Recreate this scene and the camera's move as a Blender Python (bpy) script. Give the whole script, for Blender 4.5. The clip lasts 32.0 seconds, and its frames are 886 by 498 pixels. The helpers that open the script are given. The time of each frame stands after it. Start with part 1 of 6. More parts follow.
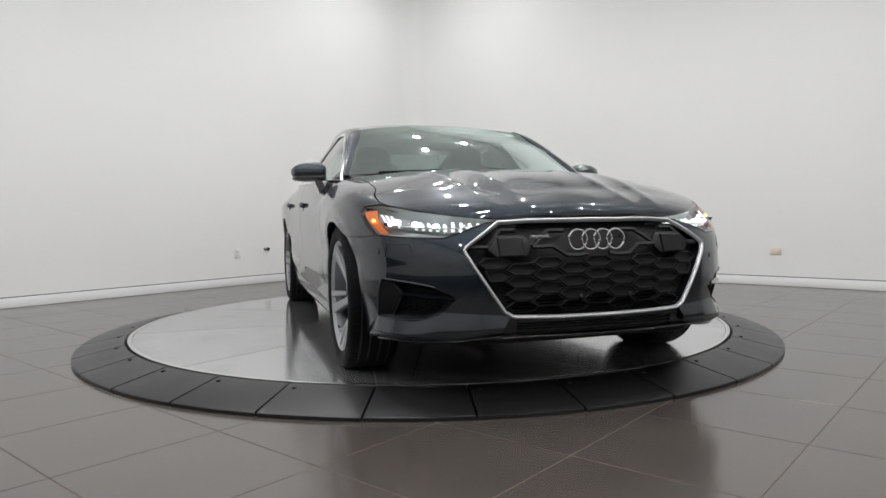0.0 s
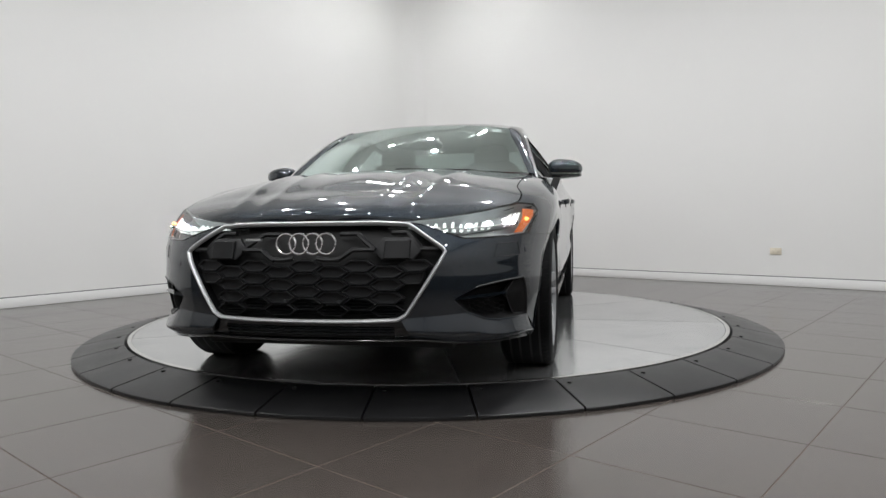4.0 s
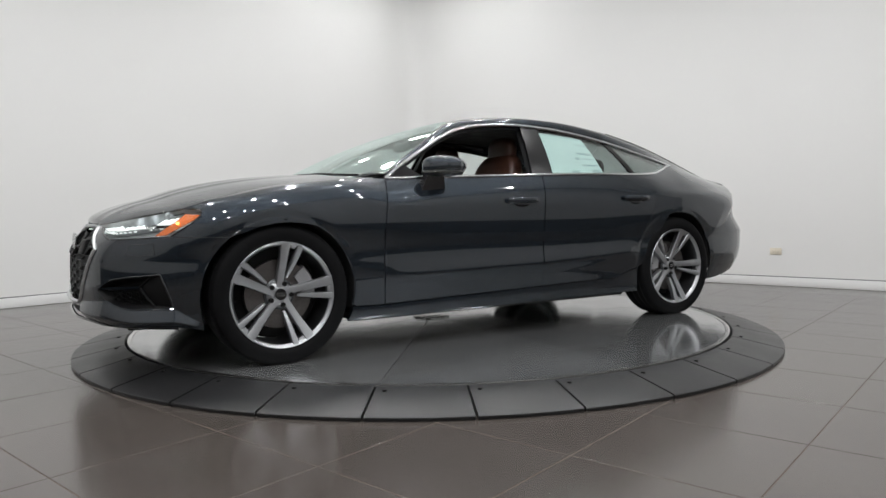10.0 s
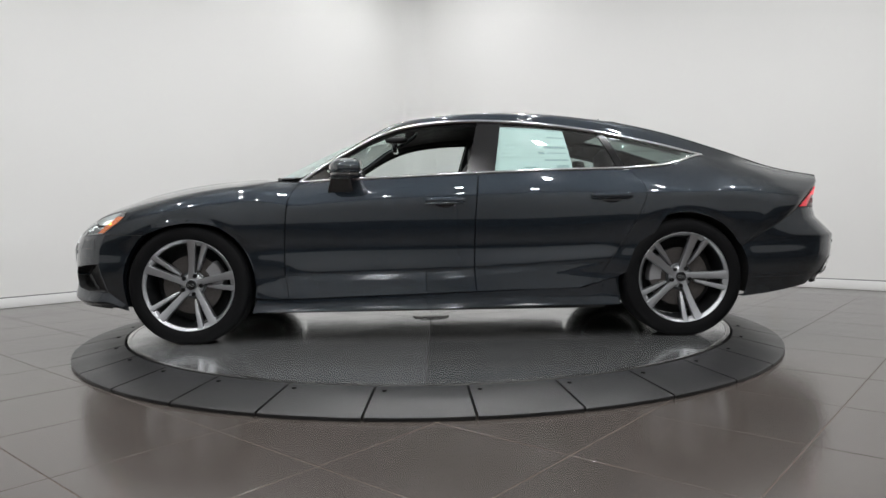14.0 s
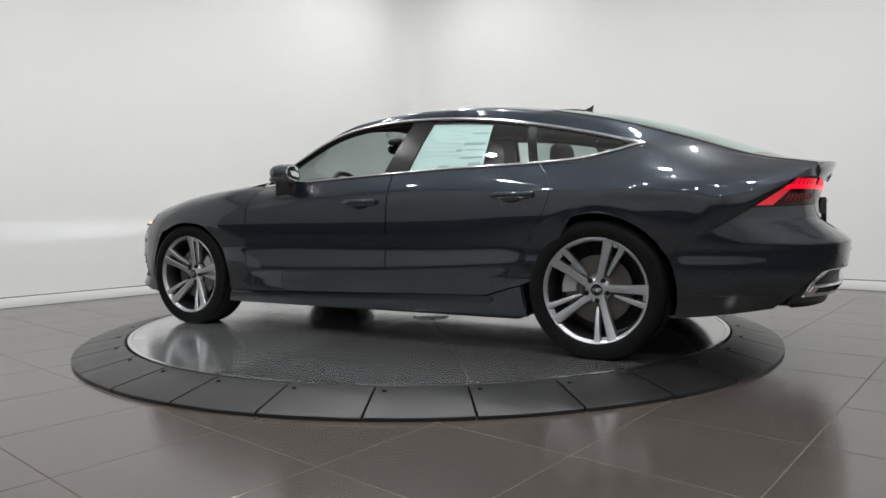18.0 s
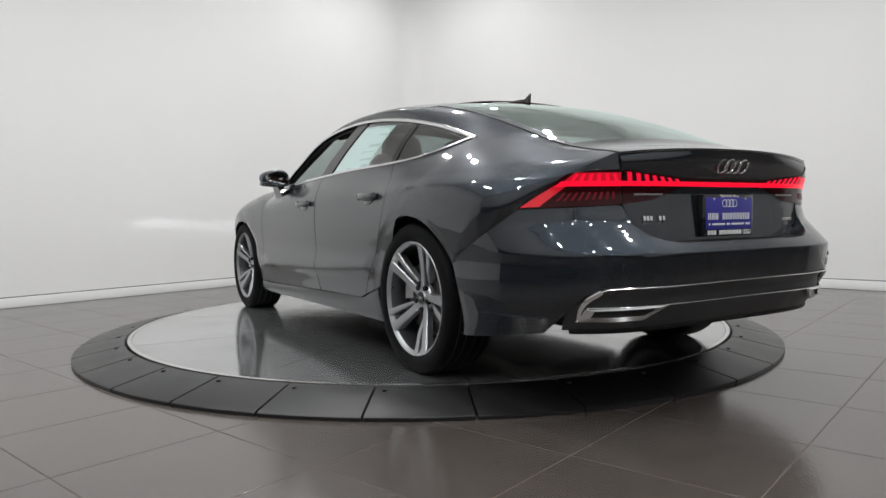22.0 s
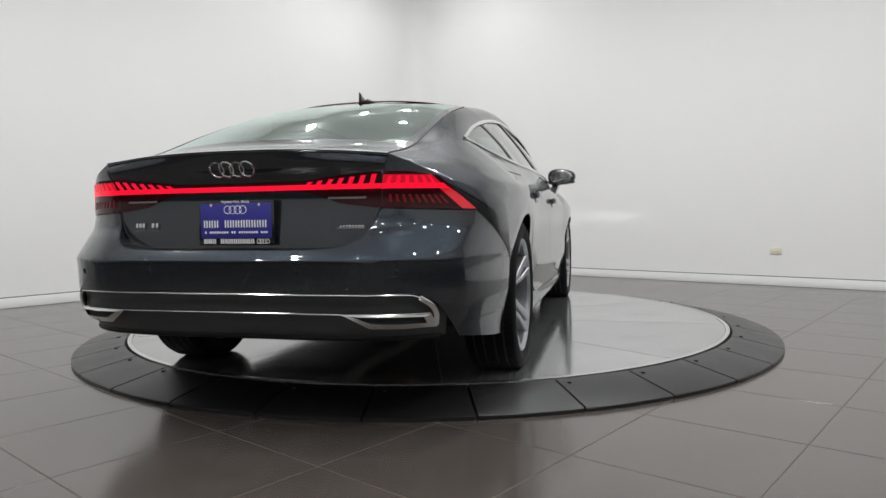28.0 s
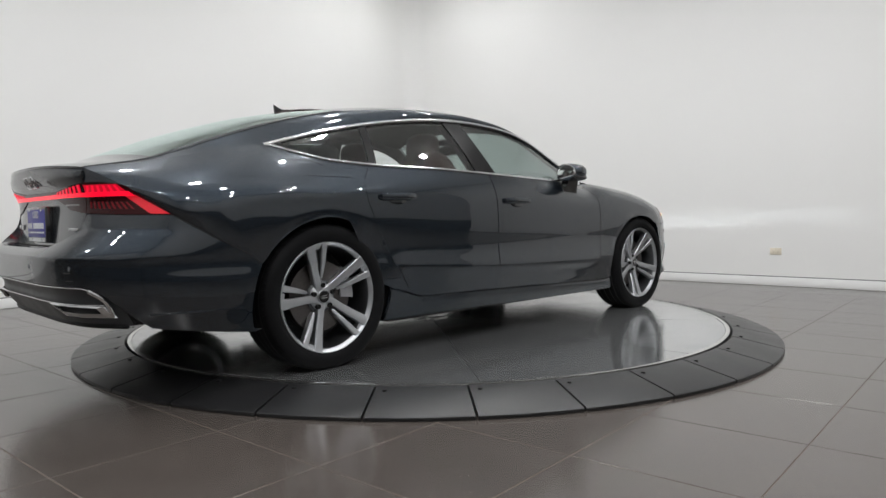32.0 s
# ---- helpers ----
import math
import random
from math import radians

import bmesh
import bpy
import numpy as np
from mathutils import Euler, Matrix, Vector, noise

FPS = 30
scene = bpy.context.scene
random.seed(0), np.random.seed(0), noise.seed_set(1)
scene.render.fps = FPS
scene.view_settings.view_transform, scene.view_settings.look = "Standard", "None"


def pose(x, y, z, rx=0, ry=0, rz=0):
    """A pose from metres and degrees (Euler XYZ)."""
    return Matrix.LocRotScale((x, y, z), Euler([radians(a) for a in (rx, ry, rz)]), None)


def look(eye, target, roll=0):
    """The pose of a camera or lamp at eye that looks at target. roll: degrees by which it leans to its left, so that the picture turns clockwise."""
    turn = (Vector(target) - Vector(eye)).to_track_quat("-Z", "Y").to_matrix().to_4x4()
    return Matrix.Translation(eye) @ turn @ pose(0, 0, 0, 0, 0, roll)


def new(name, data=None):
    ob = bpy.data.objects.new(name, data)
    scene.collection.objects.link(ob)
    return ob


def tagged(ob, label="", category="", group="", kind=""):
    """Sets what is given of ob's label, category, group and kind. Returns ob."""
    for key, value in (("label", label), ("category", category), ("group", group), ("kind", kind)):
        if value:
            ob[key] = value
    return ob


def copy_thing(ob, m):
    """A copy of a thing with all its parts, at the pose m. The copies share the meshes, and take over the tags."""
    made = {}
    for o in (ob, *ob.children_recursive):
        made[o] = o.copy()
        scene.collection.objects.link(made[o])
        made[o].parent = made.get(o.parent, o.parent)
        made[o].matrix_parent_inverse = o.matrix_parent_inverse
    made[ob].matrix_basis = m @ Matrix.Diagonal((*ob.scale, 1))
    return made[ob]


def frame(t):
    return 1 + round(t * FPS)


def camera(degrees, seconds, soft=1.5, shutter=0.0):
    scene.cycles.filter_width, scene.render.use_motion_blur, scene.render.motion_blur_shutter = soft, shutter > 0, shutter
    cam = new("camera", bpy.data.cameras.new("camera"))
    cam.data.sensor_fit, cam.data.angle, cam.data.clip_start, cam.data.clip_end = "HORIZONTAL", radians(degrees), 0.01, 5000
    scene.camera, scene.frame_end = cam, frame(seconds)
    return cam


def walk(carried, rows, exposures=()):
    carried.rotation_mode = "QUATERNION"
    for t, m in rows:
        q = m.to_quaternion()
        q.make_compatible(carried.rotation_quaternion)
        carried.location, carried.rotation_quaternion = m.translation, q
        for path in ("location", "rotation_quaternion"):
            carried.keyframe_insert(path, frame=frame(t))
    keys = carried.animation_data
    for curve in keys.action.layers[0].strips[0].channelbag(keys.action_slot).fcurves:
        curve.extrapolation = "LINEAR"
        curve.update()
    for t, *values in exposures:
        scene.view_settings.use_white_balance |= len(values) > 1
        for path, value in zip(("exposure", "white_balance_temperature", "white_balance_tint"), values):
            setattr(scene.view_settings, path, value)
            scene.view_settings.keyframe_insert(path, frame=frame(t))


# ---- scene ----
# one fixed camera looks across the studio
EYE = (0.0, -4.968, 0.8085)
cam = camera(66.2, 32.0, soft=1.5)
CAM_POSE = look(EYE, (0.0969, 0.0320, 0.5676), -0.857)
walk(cam, [(0, CAM_POSE), (32, CAM_POSE)], [(0, -0.02), (1, -0.08), (3, -0.08), (6, 0.0), (32, 0.0)])

# ---- plan: the two seen walls run along A and B, at right angles ----
ANGLE = radians(48.48)
A = Vector((math.cos(ANGLE), math.sin(ANGLE), 0))
B = Vector((math.sin(ANGLE), -math.cos(ANGLE), 0))
WALL_A, WALL_B = 4.235, -4.0
BACK_A, BACK_B = -6.3, 6.3
CEIL = 4.35
COVE_R = 0.30
LOW_BAND_Z = 0.60
TILE = 0.5936
DISC_Z, DISC_R, RING_R = 0.0742, 2.0154, 2.3255


def place(a, b, z=0.0):
    v = A * a + B * b
    return Vector((v.x, v.y, z))


# ---- light ----
world = bpy.data.worlds.new("studio_world")
scene.world = world
world.use_nodes = True
world.node_tree.nodes["Background"].inputs[0].default_value = (0.8, 0.85, 0.9, 1)
world.node_tree.nodes["Background"].inputs[1].default_value = 0.02
LAMP_POWER = 18.9
SPOTS = [(a, b) for a in (-4.9, -3.3, -1.6, 0.1, 1.8) for b in (-1.6, 0.0, 1.7, 3.4, 5.0)]
# washers: place on the ceiling, the spot on the wall they are turned to, and watts
WASHERS = [((3.35, -1.9), (3.4, -2.2), 2.2), ((2.2, -3.1), (2.5, -3.2), 2.6), ((2.9, -2.7), (3.9, -3.65), 9.0), ((1.0, -3.1), (1.0, -3.3), 1.5)]


# ---- materials ----
def tree(name):
    m = bpy.data.materials.new(name)
    m.use_nodes = True
    nt = m.node_tree
    bsdf = nt.nodes["Principled BSDF"]
    return m, nt, bsdf


def node(nt, kind, **values):
    n = nt.nodes.new(kind)
    for k, v in values.items():
        n.inputs[k].default_value = v
    return n


def plain(name, colour, rough=0.5, metal=0.0, coat=0.0, vary=0.08, scale=6.0, bump=0.0, fine=120.0, emit=None, strength=0.0, spec=0.5, aniso=0.0):
    """A surface with a broad stain, a fine grain and a matching roughness."""
    m, nt, b = tree(name)
    tex = node(nt, "ShaderNodeTexCoord")
    big = node(nt, "ShaderNodeTexNoise", Scale=scale, Detail=4.0)
    small = node(nt, "ShaderNodeTexNoise", Scale=fine, Detail=2.0)
    for n in (big, small):
        nt.links.new(tex.outputs["Object"], n.inputs["Vector"])
    mix = node(nt, "ShaderNodeMath")
    mix.operation = "ADD"
    nt.links.new(big.outputs["Fac"], mix.inputs[0])
    nt.links.new(small.outputs["Fac"], mix.inputs[1])
    ramp = node(nt, "ShaderNodeMapRange")
    ramp.inputs["From Min"].default_value, ramp.inputs["From Max"].default_value = 0.6, 1.4
    ramp.inputs["To Min"].default_value, ramp.inputs["To Max"].default_value = 1 - vary, 1 + vary
    nt.links.new(mix.outputs[0], ramp.inputs["Value"])
    tint = node(nt, "ShaderNodeVectorMath")
    tint.operation = "SCALE"
    tint.inputs[0].default_value = colour
    nt.links.new(ramp.outputs[0], tint.inputs["Scale"])
    nt.links.new(tint.outputs[0], b.inputs["Base Color"])
    rr = node(nt, "ShaderNodeMapRange")
    rr.inputs["From Min"].default_value, rr.inputs["From Max"].default_value = 0.3, 0.7
    rr.inputs["To Min"].default_value, rr.inputs["To Max"].default_value = rough * 0.88, min(1, rough * 1.12)
    nt.links.new(big.outputs["Fac"], rr.inputs["Value"])
    nt.links.new(rr.outputs[0], b.inputs["Roughness"])
    b.inputs["Metallic"].default_value = metal
    b.inputs["Coat Weight"].default_value = coat
    b.inputs["Coat Roughness"].default_value = 0.02
    b.inputs["Specular IOR Level"].default_value = spec
    b.inputs["Anisotropic"].default_value = aniso
    if bump:
        bp = node(nt, "ShaderNodeBump", Strength=bump, Distance=0.002)
        nt.links.new(small.outputs["Fac"], bp.inputs["Height"])
        nt.links.new(bp.outputs[0], b.inputs["Normal"])
    if emit:
        b.inputs["Emission Color"].default_value = (*emit, 1)
        b.inputs["Emission Strength"].default_value = strength
    return m


def glass(name, colour, gloss=1.0, base=0.11, sheen=(1, 1, 1), power=4.2):
    """Thin pane: tinted see-through with a mirror gloss that grows at grazing angles."""
    m, nt, b = tree(name)
    nt.nodes.remove(b)
    out = nt.nodes["Material Output"]
    clear = node(nt, "ShaderNodeBsdfTransparent", Color=(*colour, 1))
    shine = node(nt, "ShaderNodeBsdfGlossy", Color=(*sheen, 1), Roughness=0.01)
    face = node(nt, "ShaderNodeLayerWeight", Blend=0.5)
    steep = node(nt, "ShaderNodeMath")
    steep.operation = "POWER"
    steep.inputs[1].default_value = power
    nt.links.new(face.outputs["Facing"], steep.inputs[0])
    lift = node(nt, "ShaderNodeMath")
    lift.operation = "MULTIPLY_ADD"
    lift.inputs[1].default_value, lift.inputs[2].default_value = (0.99 - base) * gloss, base * gloss
    nt.links.new(steep.outputs[0], lift.inputs[0])
    mix = node(nt, "ShaderNodeMixShader")
    nt.links.new(lift.outputs[0], mix.inputs[0])
    nt.links.new(clear.outputs[0], mix.inputs[1])
    nt.links.new(shine.outputs[0], mix.inputs[2])
    nt.links.new(mix.outputs[0], out.inputs["Surface"])
    return m


def paint_metal(name, colour):
    """Metallic car paint: flake grain in the base, a clear coat on top."""
    m, nt, b = tree(name)
    tex = node(nt, "ShaderNodeTexCoord")
    flake = node(nt, "ShaderNodeTexVoronoi", Scale=900.0)
    nt.links.new(tex.outputs["Object"], flake.inputs["Vector"])
    mr = node(nt, "ShaderNodeMapRange")
    mr.inputs["To Min"].default_value, mr.inputs["To Max"].default_value = 0.75, 1.25
    sep = node(nt, "ShaderNodeSeparateColor")
    nt.links.new(flake.outputs["Color"], sep.inputs[0])
    nt.links.new(sep.outputs[0], mr.inputs["Value"])
    tint = node(nt, "ShaderNodeVectorMath")
    tint.operation = "SCALE"
    tint.inputs[0].default_value = colour
    nt.links.new(mr.outputs[0], tint.inputs["Scale"])
    nt.links.new(tint.outputs[0], b.inputs["Base Color"])
    b.inputs["Metallic"].default_value = 0.8
    b.inputs["Specular IOR Level"].default_value = 0.0
    b.inputs["Coat IOR"].default_value = 1.76
    b.inputs["Roughness"].default_value = 0.36
    b.inputs["Coat Weight"].default_value = 1.0
    b.inputs["Coat Roughness"].default_value = 0.015
    return m


def tile_material():
    """Large matt porcelain tile, each one a shade apart, with soft clouding."""
    m, nt, b = tree("porcelain_tile")
    tex = node(nt, "ShaderNodeTexCoord")
    info = node(nt, "ShaderNodeObjectInfo")
    shift = node(nt, "ShaderNodeVectorMath")
    shift.operation = "MULTIPLY_ADD"
    shift.inputs[1].default_value = (1, 1, 1)
    comb = node(nt, "ShaderNodeCombineXYZ")
    mul = node(nt, "ShaderNodeMath")
    mul.operation = "MULTIPLY"
    mul.inputs[1].default_value = 40.0
    nt.links.new(info.outputs["Random"], mul.inputs[0])
    nt.links.new(mul.outputs[0], comb.inputs[0])
    nt.links.new(tex.outputs["Object"], shift.inputs[0])
    nt.links.new(comb.outputs[0], shift.inputs[2])
    cloud = node(nt, "ShaderNodeTexNoise", Scale=3.5, Detail=5.0, Roughness=0.6)
    grain = node(nt, "ShaderNodeTexNoise", Scale=160.0, Detail=2.0)
    nt.links.new(shift.outputs[0], cloud.inputs["Vector"])
    nt.links.new(shift.outputs[0], grain.inputs["Vector"])
    ramp = node(nt, "ShaderNodeValToRGB")
    ramp.color_ramp.elements[0].position, ramp.color_ramp.elements[1].position = 0.3, 0.7
    ramp.color_ramp.elements[0].color = (0.062, 0.0525, 0.0465, 1)
    ramp.color_ramp.elements[1].color = (0.075, 0.064, 0.057, 1)
    nt.links.new(cloud.outputs["Fac"], ramp.inputs[0])
    step = node(nt, "ShaderNodeMapRange")
    step.inputs["To Min"].default_value, step.inputs["To Max"].default_value = 0.975, 1.025
    nt.links.new(info.outputs["Random"], step.inputs["Value"])
    tint = node(nt, "ShaderNodeVectorMath")
    tint.operation = "SCALE"
    nt.links.new(ramp.outputs[0], tint.inputs[0])
    nt.links.new(step.outputs[0], tint.inputs["Scale"])
    nt.links.new(tint.outputs[0], b.inputs["Base Color"])
    rr = node(nt, "ShaderNodeMapRange")
    rr.inputs["To Min"].default_value, rr.inputs["To Max"].default_value = 0.165, 0.205
    nt.links.new(cloud.outputs["Fac"], rr.inputs["Value"])
    nt.links.new(rr.outputs[0], b.inputs["Roughness"])
    b.inputs["Specular IOR Level"].default_value = 0.8
    bp = node(nt, "ShaderNodeBump", Strength=0.008, Distance=0.001)
    nt.links.new(grain.outputs["Fac"], bp.inputs["Height"])
    nt.links.new(bp.outputs[0], b.inputs["Normal"])
    return m


def steel_material():
    """Brushed steel plate: fine strokes along the plate, scuffs and stains."""
    m, nt, b = tree("brushed_steel")
    tex = node(nt, "ShaderNodeTexCoord")
    mapp = node(nt, "ShaderNodeMapping")
    mapp.inputs["Scale"].default_value = (5, 70, 5)
    nt.links.new(tex.outputs["Object"], mapp.inputs["Vector"])
    strokes = node(nt, "ShaderNodeTexNoise", Scale=1.0, Detail=3.0)
    nt.links.new(mapp.outputs[0], strokes.inputs["Vector"])
    scuff = node(nt, "ShaderNodeTexNoise", Scale=3.2, Detail=7.0, Roughness=0.65)
    nt.links.new(tex.outputs["Object"], scuff.inputs["Vector"])
    ramp = node(nt, "ShaderNodeValToRGB")
    ramp.color_ramp.elements[0].position, ramp.color_ramp.elements[1].position = 0.32, 0.62
    ramp.color_ramp.elements[0].color = (0.52, 0.535, 0.545, 1)
    ramp.color_ramp.elements[1].color = (0.66, 0.67, 0.67, 1)
    nt.links.new(scuff.outputs["Fac"], ramp.inputs[0])
    tone = node(nt, "ShaderNodeVectorMath")
    tone.operation = "SCALE"
    plate_no = node(nt, "ShaderNodeObjectInfo")
    level = node(nt, "ShaderNodeMapRange")
    level.inputs["To Min"].default_value, level.inputs["To Max"].default_value = 0.74, 1.12
    nt.links.new(plate_no.outputs["Random"], level.inputs["Value"])
    nt.links.new(ramp.outputs[0], tone.inputs[0])
    nt.links.new(level.outputs[0], tone.inputs["Scale"])
    nt.links.new(tone.outputs[0], b.inputs["Base Color"])
    rr = node(nt, "ShaderNodeMapRange")
    rr.inputs["From Min"].default_value, rr.inputs["From Max"].default_value = 0.3, 0.7
    rr.inputs["To Min"].default_value, rr.inputs["To Max"].default_value = 0.14, 0.075
    nt.links.new(scuff.outputs["Fac"], rr.inputs["Value"])
    brush = node(nt, "ShaderNodeMapRange")
    brush.inputs["To Min"].default_value, brush.inputs["To Max"].default_value = -0.008, 0.008
    nt.links.new(strokes.outputs["Fac"], brush.inputs["Value"])
    wear = node(nt, "ShaderNodeMath")
    wear.operation = "MULTIPLY_ADD"
    wear.inputs[1].default_value = 0.06
    nt.links.new(plate_no.outputs["Random"], wear.inputs[0])
    nt.links.new(rr.outputs[0], wear.inputs[2])
    total = node(nt, "ShaderNodeMath")
    nt.links.new(wear.outputs[0], total.inputs[0])
    nt.links.new(brush.outputs[0], total.inputs[1])
    nt.links.new(total.outputs[0], b.inputs["Roughness"])
    b.inputs["Metallic"].default_value = 0.87
    return m


WALL = plain("white_wall_paint", (0.80, 0.797, 0.782), 0.65, vary=0.015, scale=1.2, bump=0.05, fine=220)
BACK_WALL = plain("grey_wall_paint", (0.42, 0.42, 0.42), 0.7, vary=0.06, scale=1.2)
# for the added low band behind the camera that darkens the car's reflections
LOW_BAND = plain("dark_reflected_band", (0.03, 0.03, 0.032), 0.6, vary=0.1, scale=2)
CEILING = plain("white_ceiling_paint", (0.86, 0.86, 0.85), 0.8, vary=0.04, scale=1.5)
SKIRT = plain("white_gloss_skirting", (0.82, 0.82, 0.81), 0.4, vary=0.02, scale=2)
REVEAL = plain("dark_shadow_gap", (0.16, 0.16, 0.16), 0.8)
GROUT = plain("brown_grout", (0.098, 0.076, 0.062), 0.9, vary=0.2, scale=8)
TILES = tile_material()
STEEL = steel_material()
SEAM = plain("dark_steel_seam", (0.09, 0.09, 0.09), 0.6, 0.6)
EDGE_STEEL = plain("bright_steel_rim", (0.72, 0.72, 0.70), 0.22, 1.0, vary=0.1, scale=9)
RUBBER = plain("black_rubber_mat", (0.013, 0.013, 0.0137), 0.36, vary=0.28, scale=4, bump=0.25, fine=300, spec=0.5)
BOLT = plain("dark_bolt", (0.02, 0.02, 0.02), 0.4, 0.7)
PAINT = paint_metal("graphite_metallic_paint", (0.0176, 0.0243, 0.0325))
GLOSS = plain("black_gloss_trim", (0.008, 0.008, 0.009), 0.12, coat=0.6, vary=0.05)
MATT = plain("black_grained_plastic", (0.007, 0.007, 0.0075), 0.5, vary=0.15, scale=20, bump=0.15, fine=500, spec=0.18)
SATIN = plain("grey_satin_plastic", (0.030, 0.032, 0.034), 0.38, vary=0.08, scale=9)
CHROME = plain("polished_aluminium", (0.82, 0.83, 0.84), 0.12, 1.0, vary=0.03)
MATT_SILVER = plain("matt_silver_trim", (0.60, 0.61, 0.62), 0.42, 0.8, vary=0.03)
SILVER = plain("silver_badge_chrome", (0.85, 0.85, 0.86), 0.08, 1.0, vary=0.02)
TYRE = plain("tyre_rubber", (0.0065, 0.0065, 0.007), 0.6, vary=0.2, scale=14, bump=0.2, fine=260, spec=0.08)
ALLOY = plain("machined_alloy", (0.46, 0.47, 0.485), 0.40, 1.0, vary=0.04, scale=14)
ALLOY_DARK = plain("graphite_alloy_paint", (0.10, 0.105, 0.11), 0.35, 0.7, vary=0.08)
IRON = plain("brake_disc_iron", (0.13, 0.12, 0.115), 0.42, 1.0, vary=0.2, scale=18)
CALIPER = plain("grey_caliper", (0.38, 0.38, 0.39), 0.38, 0.5)
BLACK = plain("dark_underbody", (0.010, 0.010, 0.010), 0.8)
LEATHER = plain("brown_leather", (0.052, 0.019, 0.011), 0.45, vary=0.12, scale=16, bump=0.3, fine=350)
CABIN = plain("black_cabin_trim", (0.014, 0.014, 0.015), 0.6, vary=0.15, scale=12, bump=0.2, fine=300)
PANE = glass("clear_window_glass", (0.86, 0.94, 0.92))
SCREEN = glass("coated_screen_glass", (0.76, 0.87, 0.84), 1.0, 0.35, (0.88, 1.0, 0.97), 2.7)
GRILLE_BLACK = plain("black_grille_plastic", (0.0062, 0.0064, 0.0070), 0.50, vary=0.1, scale=20, bump=0.1, fine=500, spec=0.28)
DARK_PANE = glass("tinted_window_glass", (0.52, 0.60, 0.58))
LENS = glass("clear_lamp_lens", (0.95, 0.96, 0.96), 0.5, 0.06)
LAMP_BACK = plain("lamp_inner_shell", (0.40, 0.42, 0.42), 0.34, 0.35)
LED = plain("white_led", (0.5, 0.5, 0.5), 0.3, emit=(0.88, 0.96, 0.93), strength=1.1)
PROJECTOR = plain("white_projector", (0.9, 0.9, 0.9), 0.3, emit=(0.9, 0.96, 1.0), strength=6.0)
BEAM = plain("headlamp_beam", (0.9, 0.9, 0.9), 0.3, emit=(0.88, 0.95, 1.0), strength=60000.0)
AMBER = plain("amber_marker", (0.55, 0.13, 0.03), 0.2, coat=1, vary=0.2, scale=60, emit=(1.0, 0.25, 0.05), strength=0.10)
AMBER_LED = plain("amber_led", (0.9, 0.4, 0.1), 0.2, emit=(1.0, 0.42, 0.08), strength=4.0)
RED_LENS = plain("red_lamp_lens", (0.34, 0.006, 0.014), 0.12, coat=1, vary=0.1, scale=30, emit=(1.0, 0.012, 0.03), strength=0.36)
RED_BACK = plain("lit_red_backing", (0.10, 0.003, 0.006), 0.2, vary=0.1, scale=30, emit=(1.0, 0.004, 0.03), strength=0.50)
RED_DARK = plain("dark_red_lens", (0.030, 0.002, 0.003), 0.12, vary=0.1, spec=0.35)
PILLAR = plain("black_pillar_gloss", (0.006, 0.006, 0.0065), 0.22, vary=0.05, spec=0.3)
RED_DIM = plain("dim_red_reflector", (0.15, 0.004, 0.008), 0.15, vary=0.1, spec=0.4)
RED_LED = plain("red_led", (0.20, 0.002, 0.008), 0.2, emit=(1.0, 0.003, 0.030), strength=1.0)
RED_CELL = plain("red_led_cell", (0.20, 0.002, 0.008), 0.2, emit=(1.0, 0.003, 0.040), strength=0.8)
REVERSE = plain("pale_reversing_lens", (0.16, 0.16, 0.16), 0.3, coat=0.5)
BARREL = plain("shaded_alloy_barrel", (0.22, 0.225, 0.235), 0.36, 1.0, vary=0.08, scale=14)
PLATE_BLUE = plain("blue_plate_face", (0.030, 0.028, 0.26), 0.4, vary=0.06)
PRINT_WHITE = plain("white_print", (0.82, 0.82, 0.82), 0.5)
PAPER = plain("pale_paper", (0.43, 0.55, 0.53), 0.7, vary=0.04)
PAPER_INK = plain("grey_ink", (0.24, 0.33, 0.33), 0.7)
PAPER_FAINT = plain("faint_ink", (0.385, 0.495, 0.48), 0.7)
SOCKET = plain("cream_socket_plastic", (0.72, 0.66, 0.54), 0.4)
SOCKET_WHITE = plain("white_socket_plastic", (0.72, 0.72, 0.71), 0.4)
GLOBE = plain("glowing_globe_glass", (0.8, 0.8, 0.8), 0.4, emit=(0.985, 0.99, 1.0), strength=35.0)
LAMP_GLOW = plain("downlight_rim", (0.7, 0.7, 0.7), 0.5)


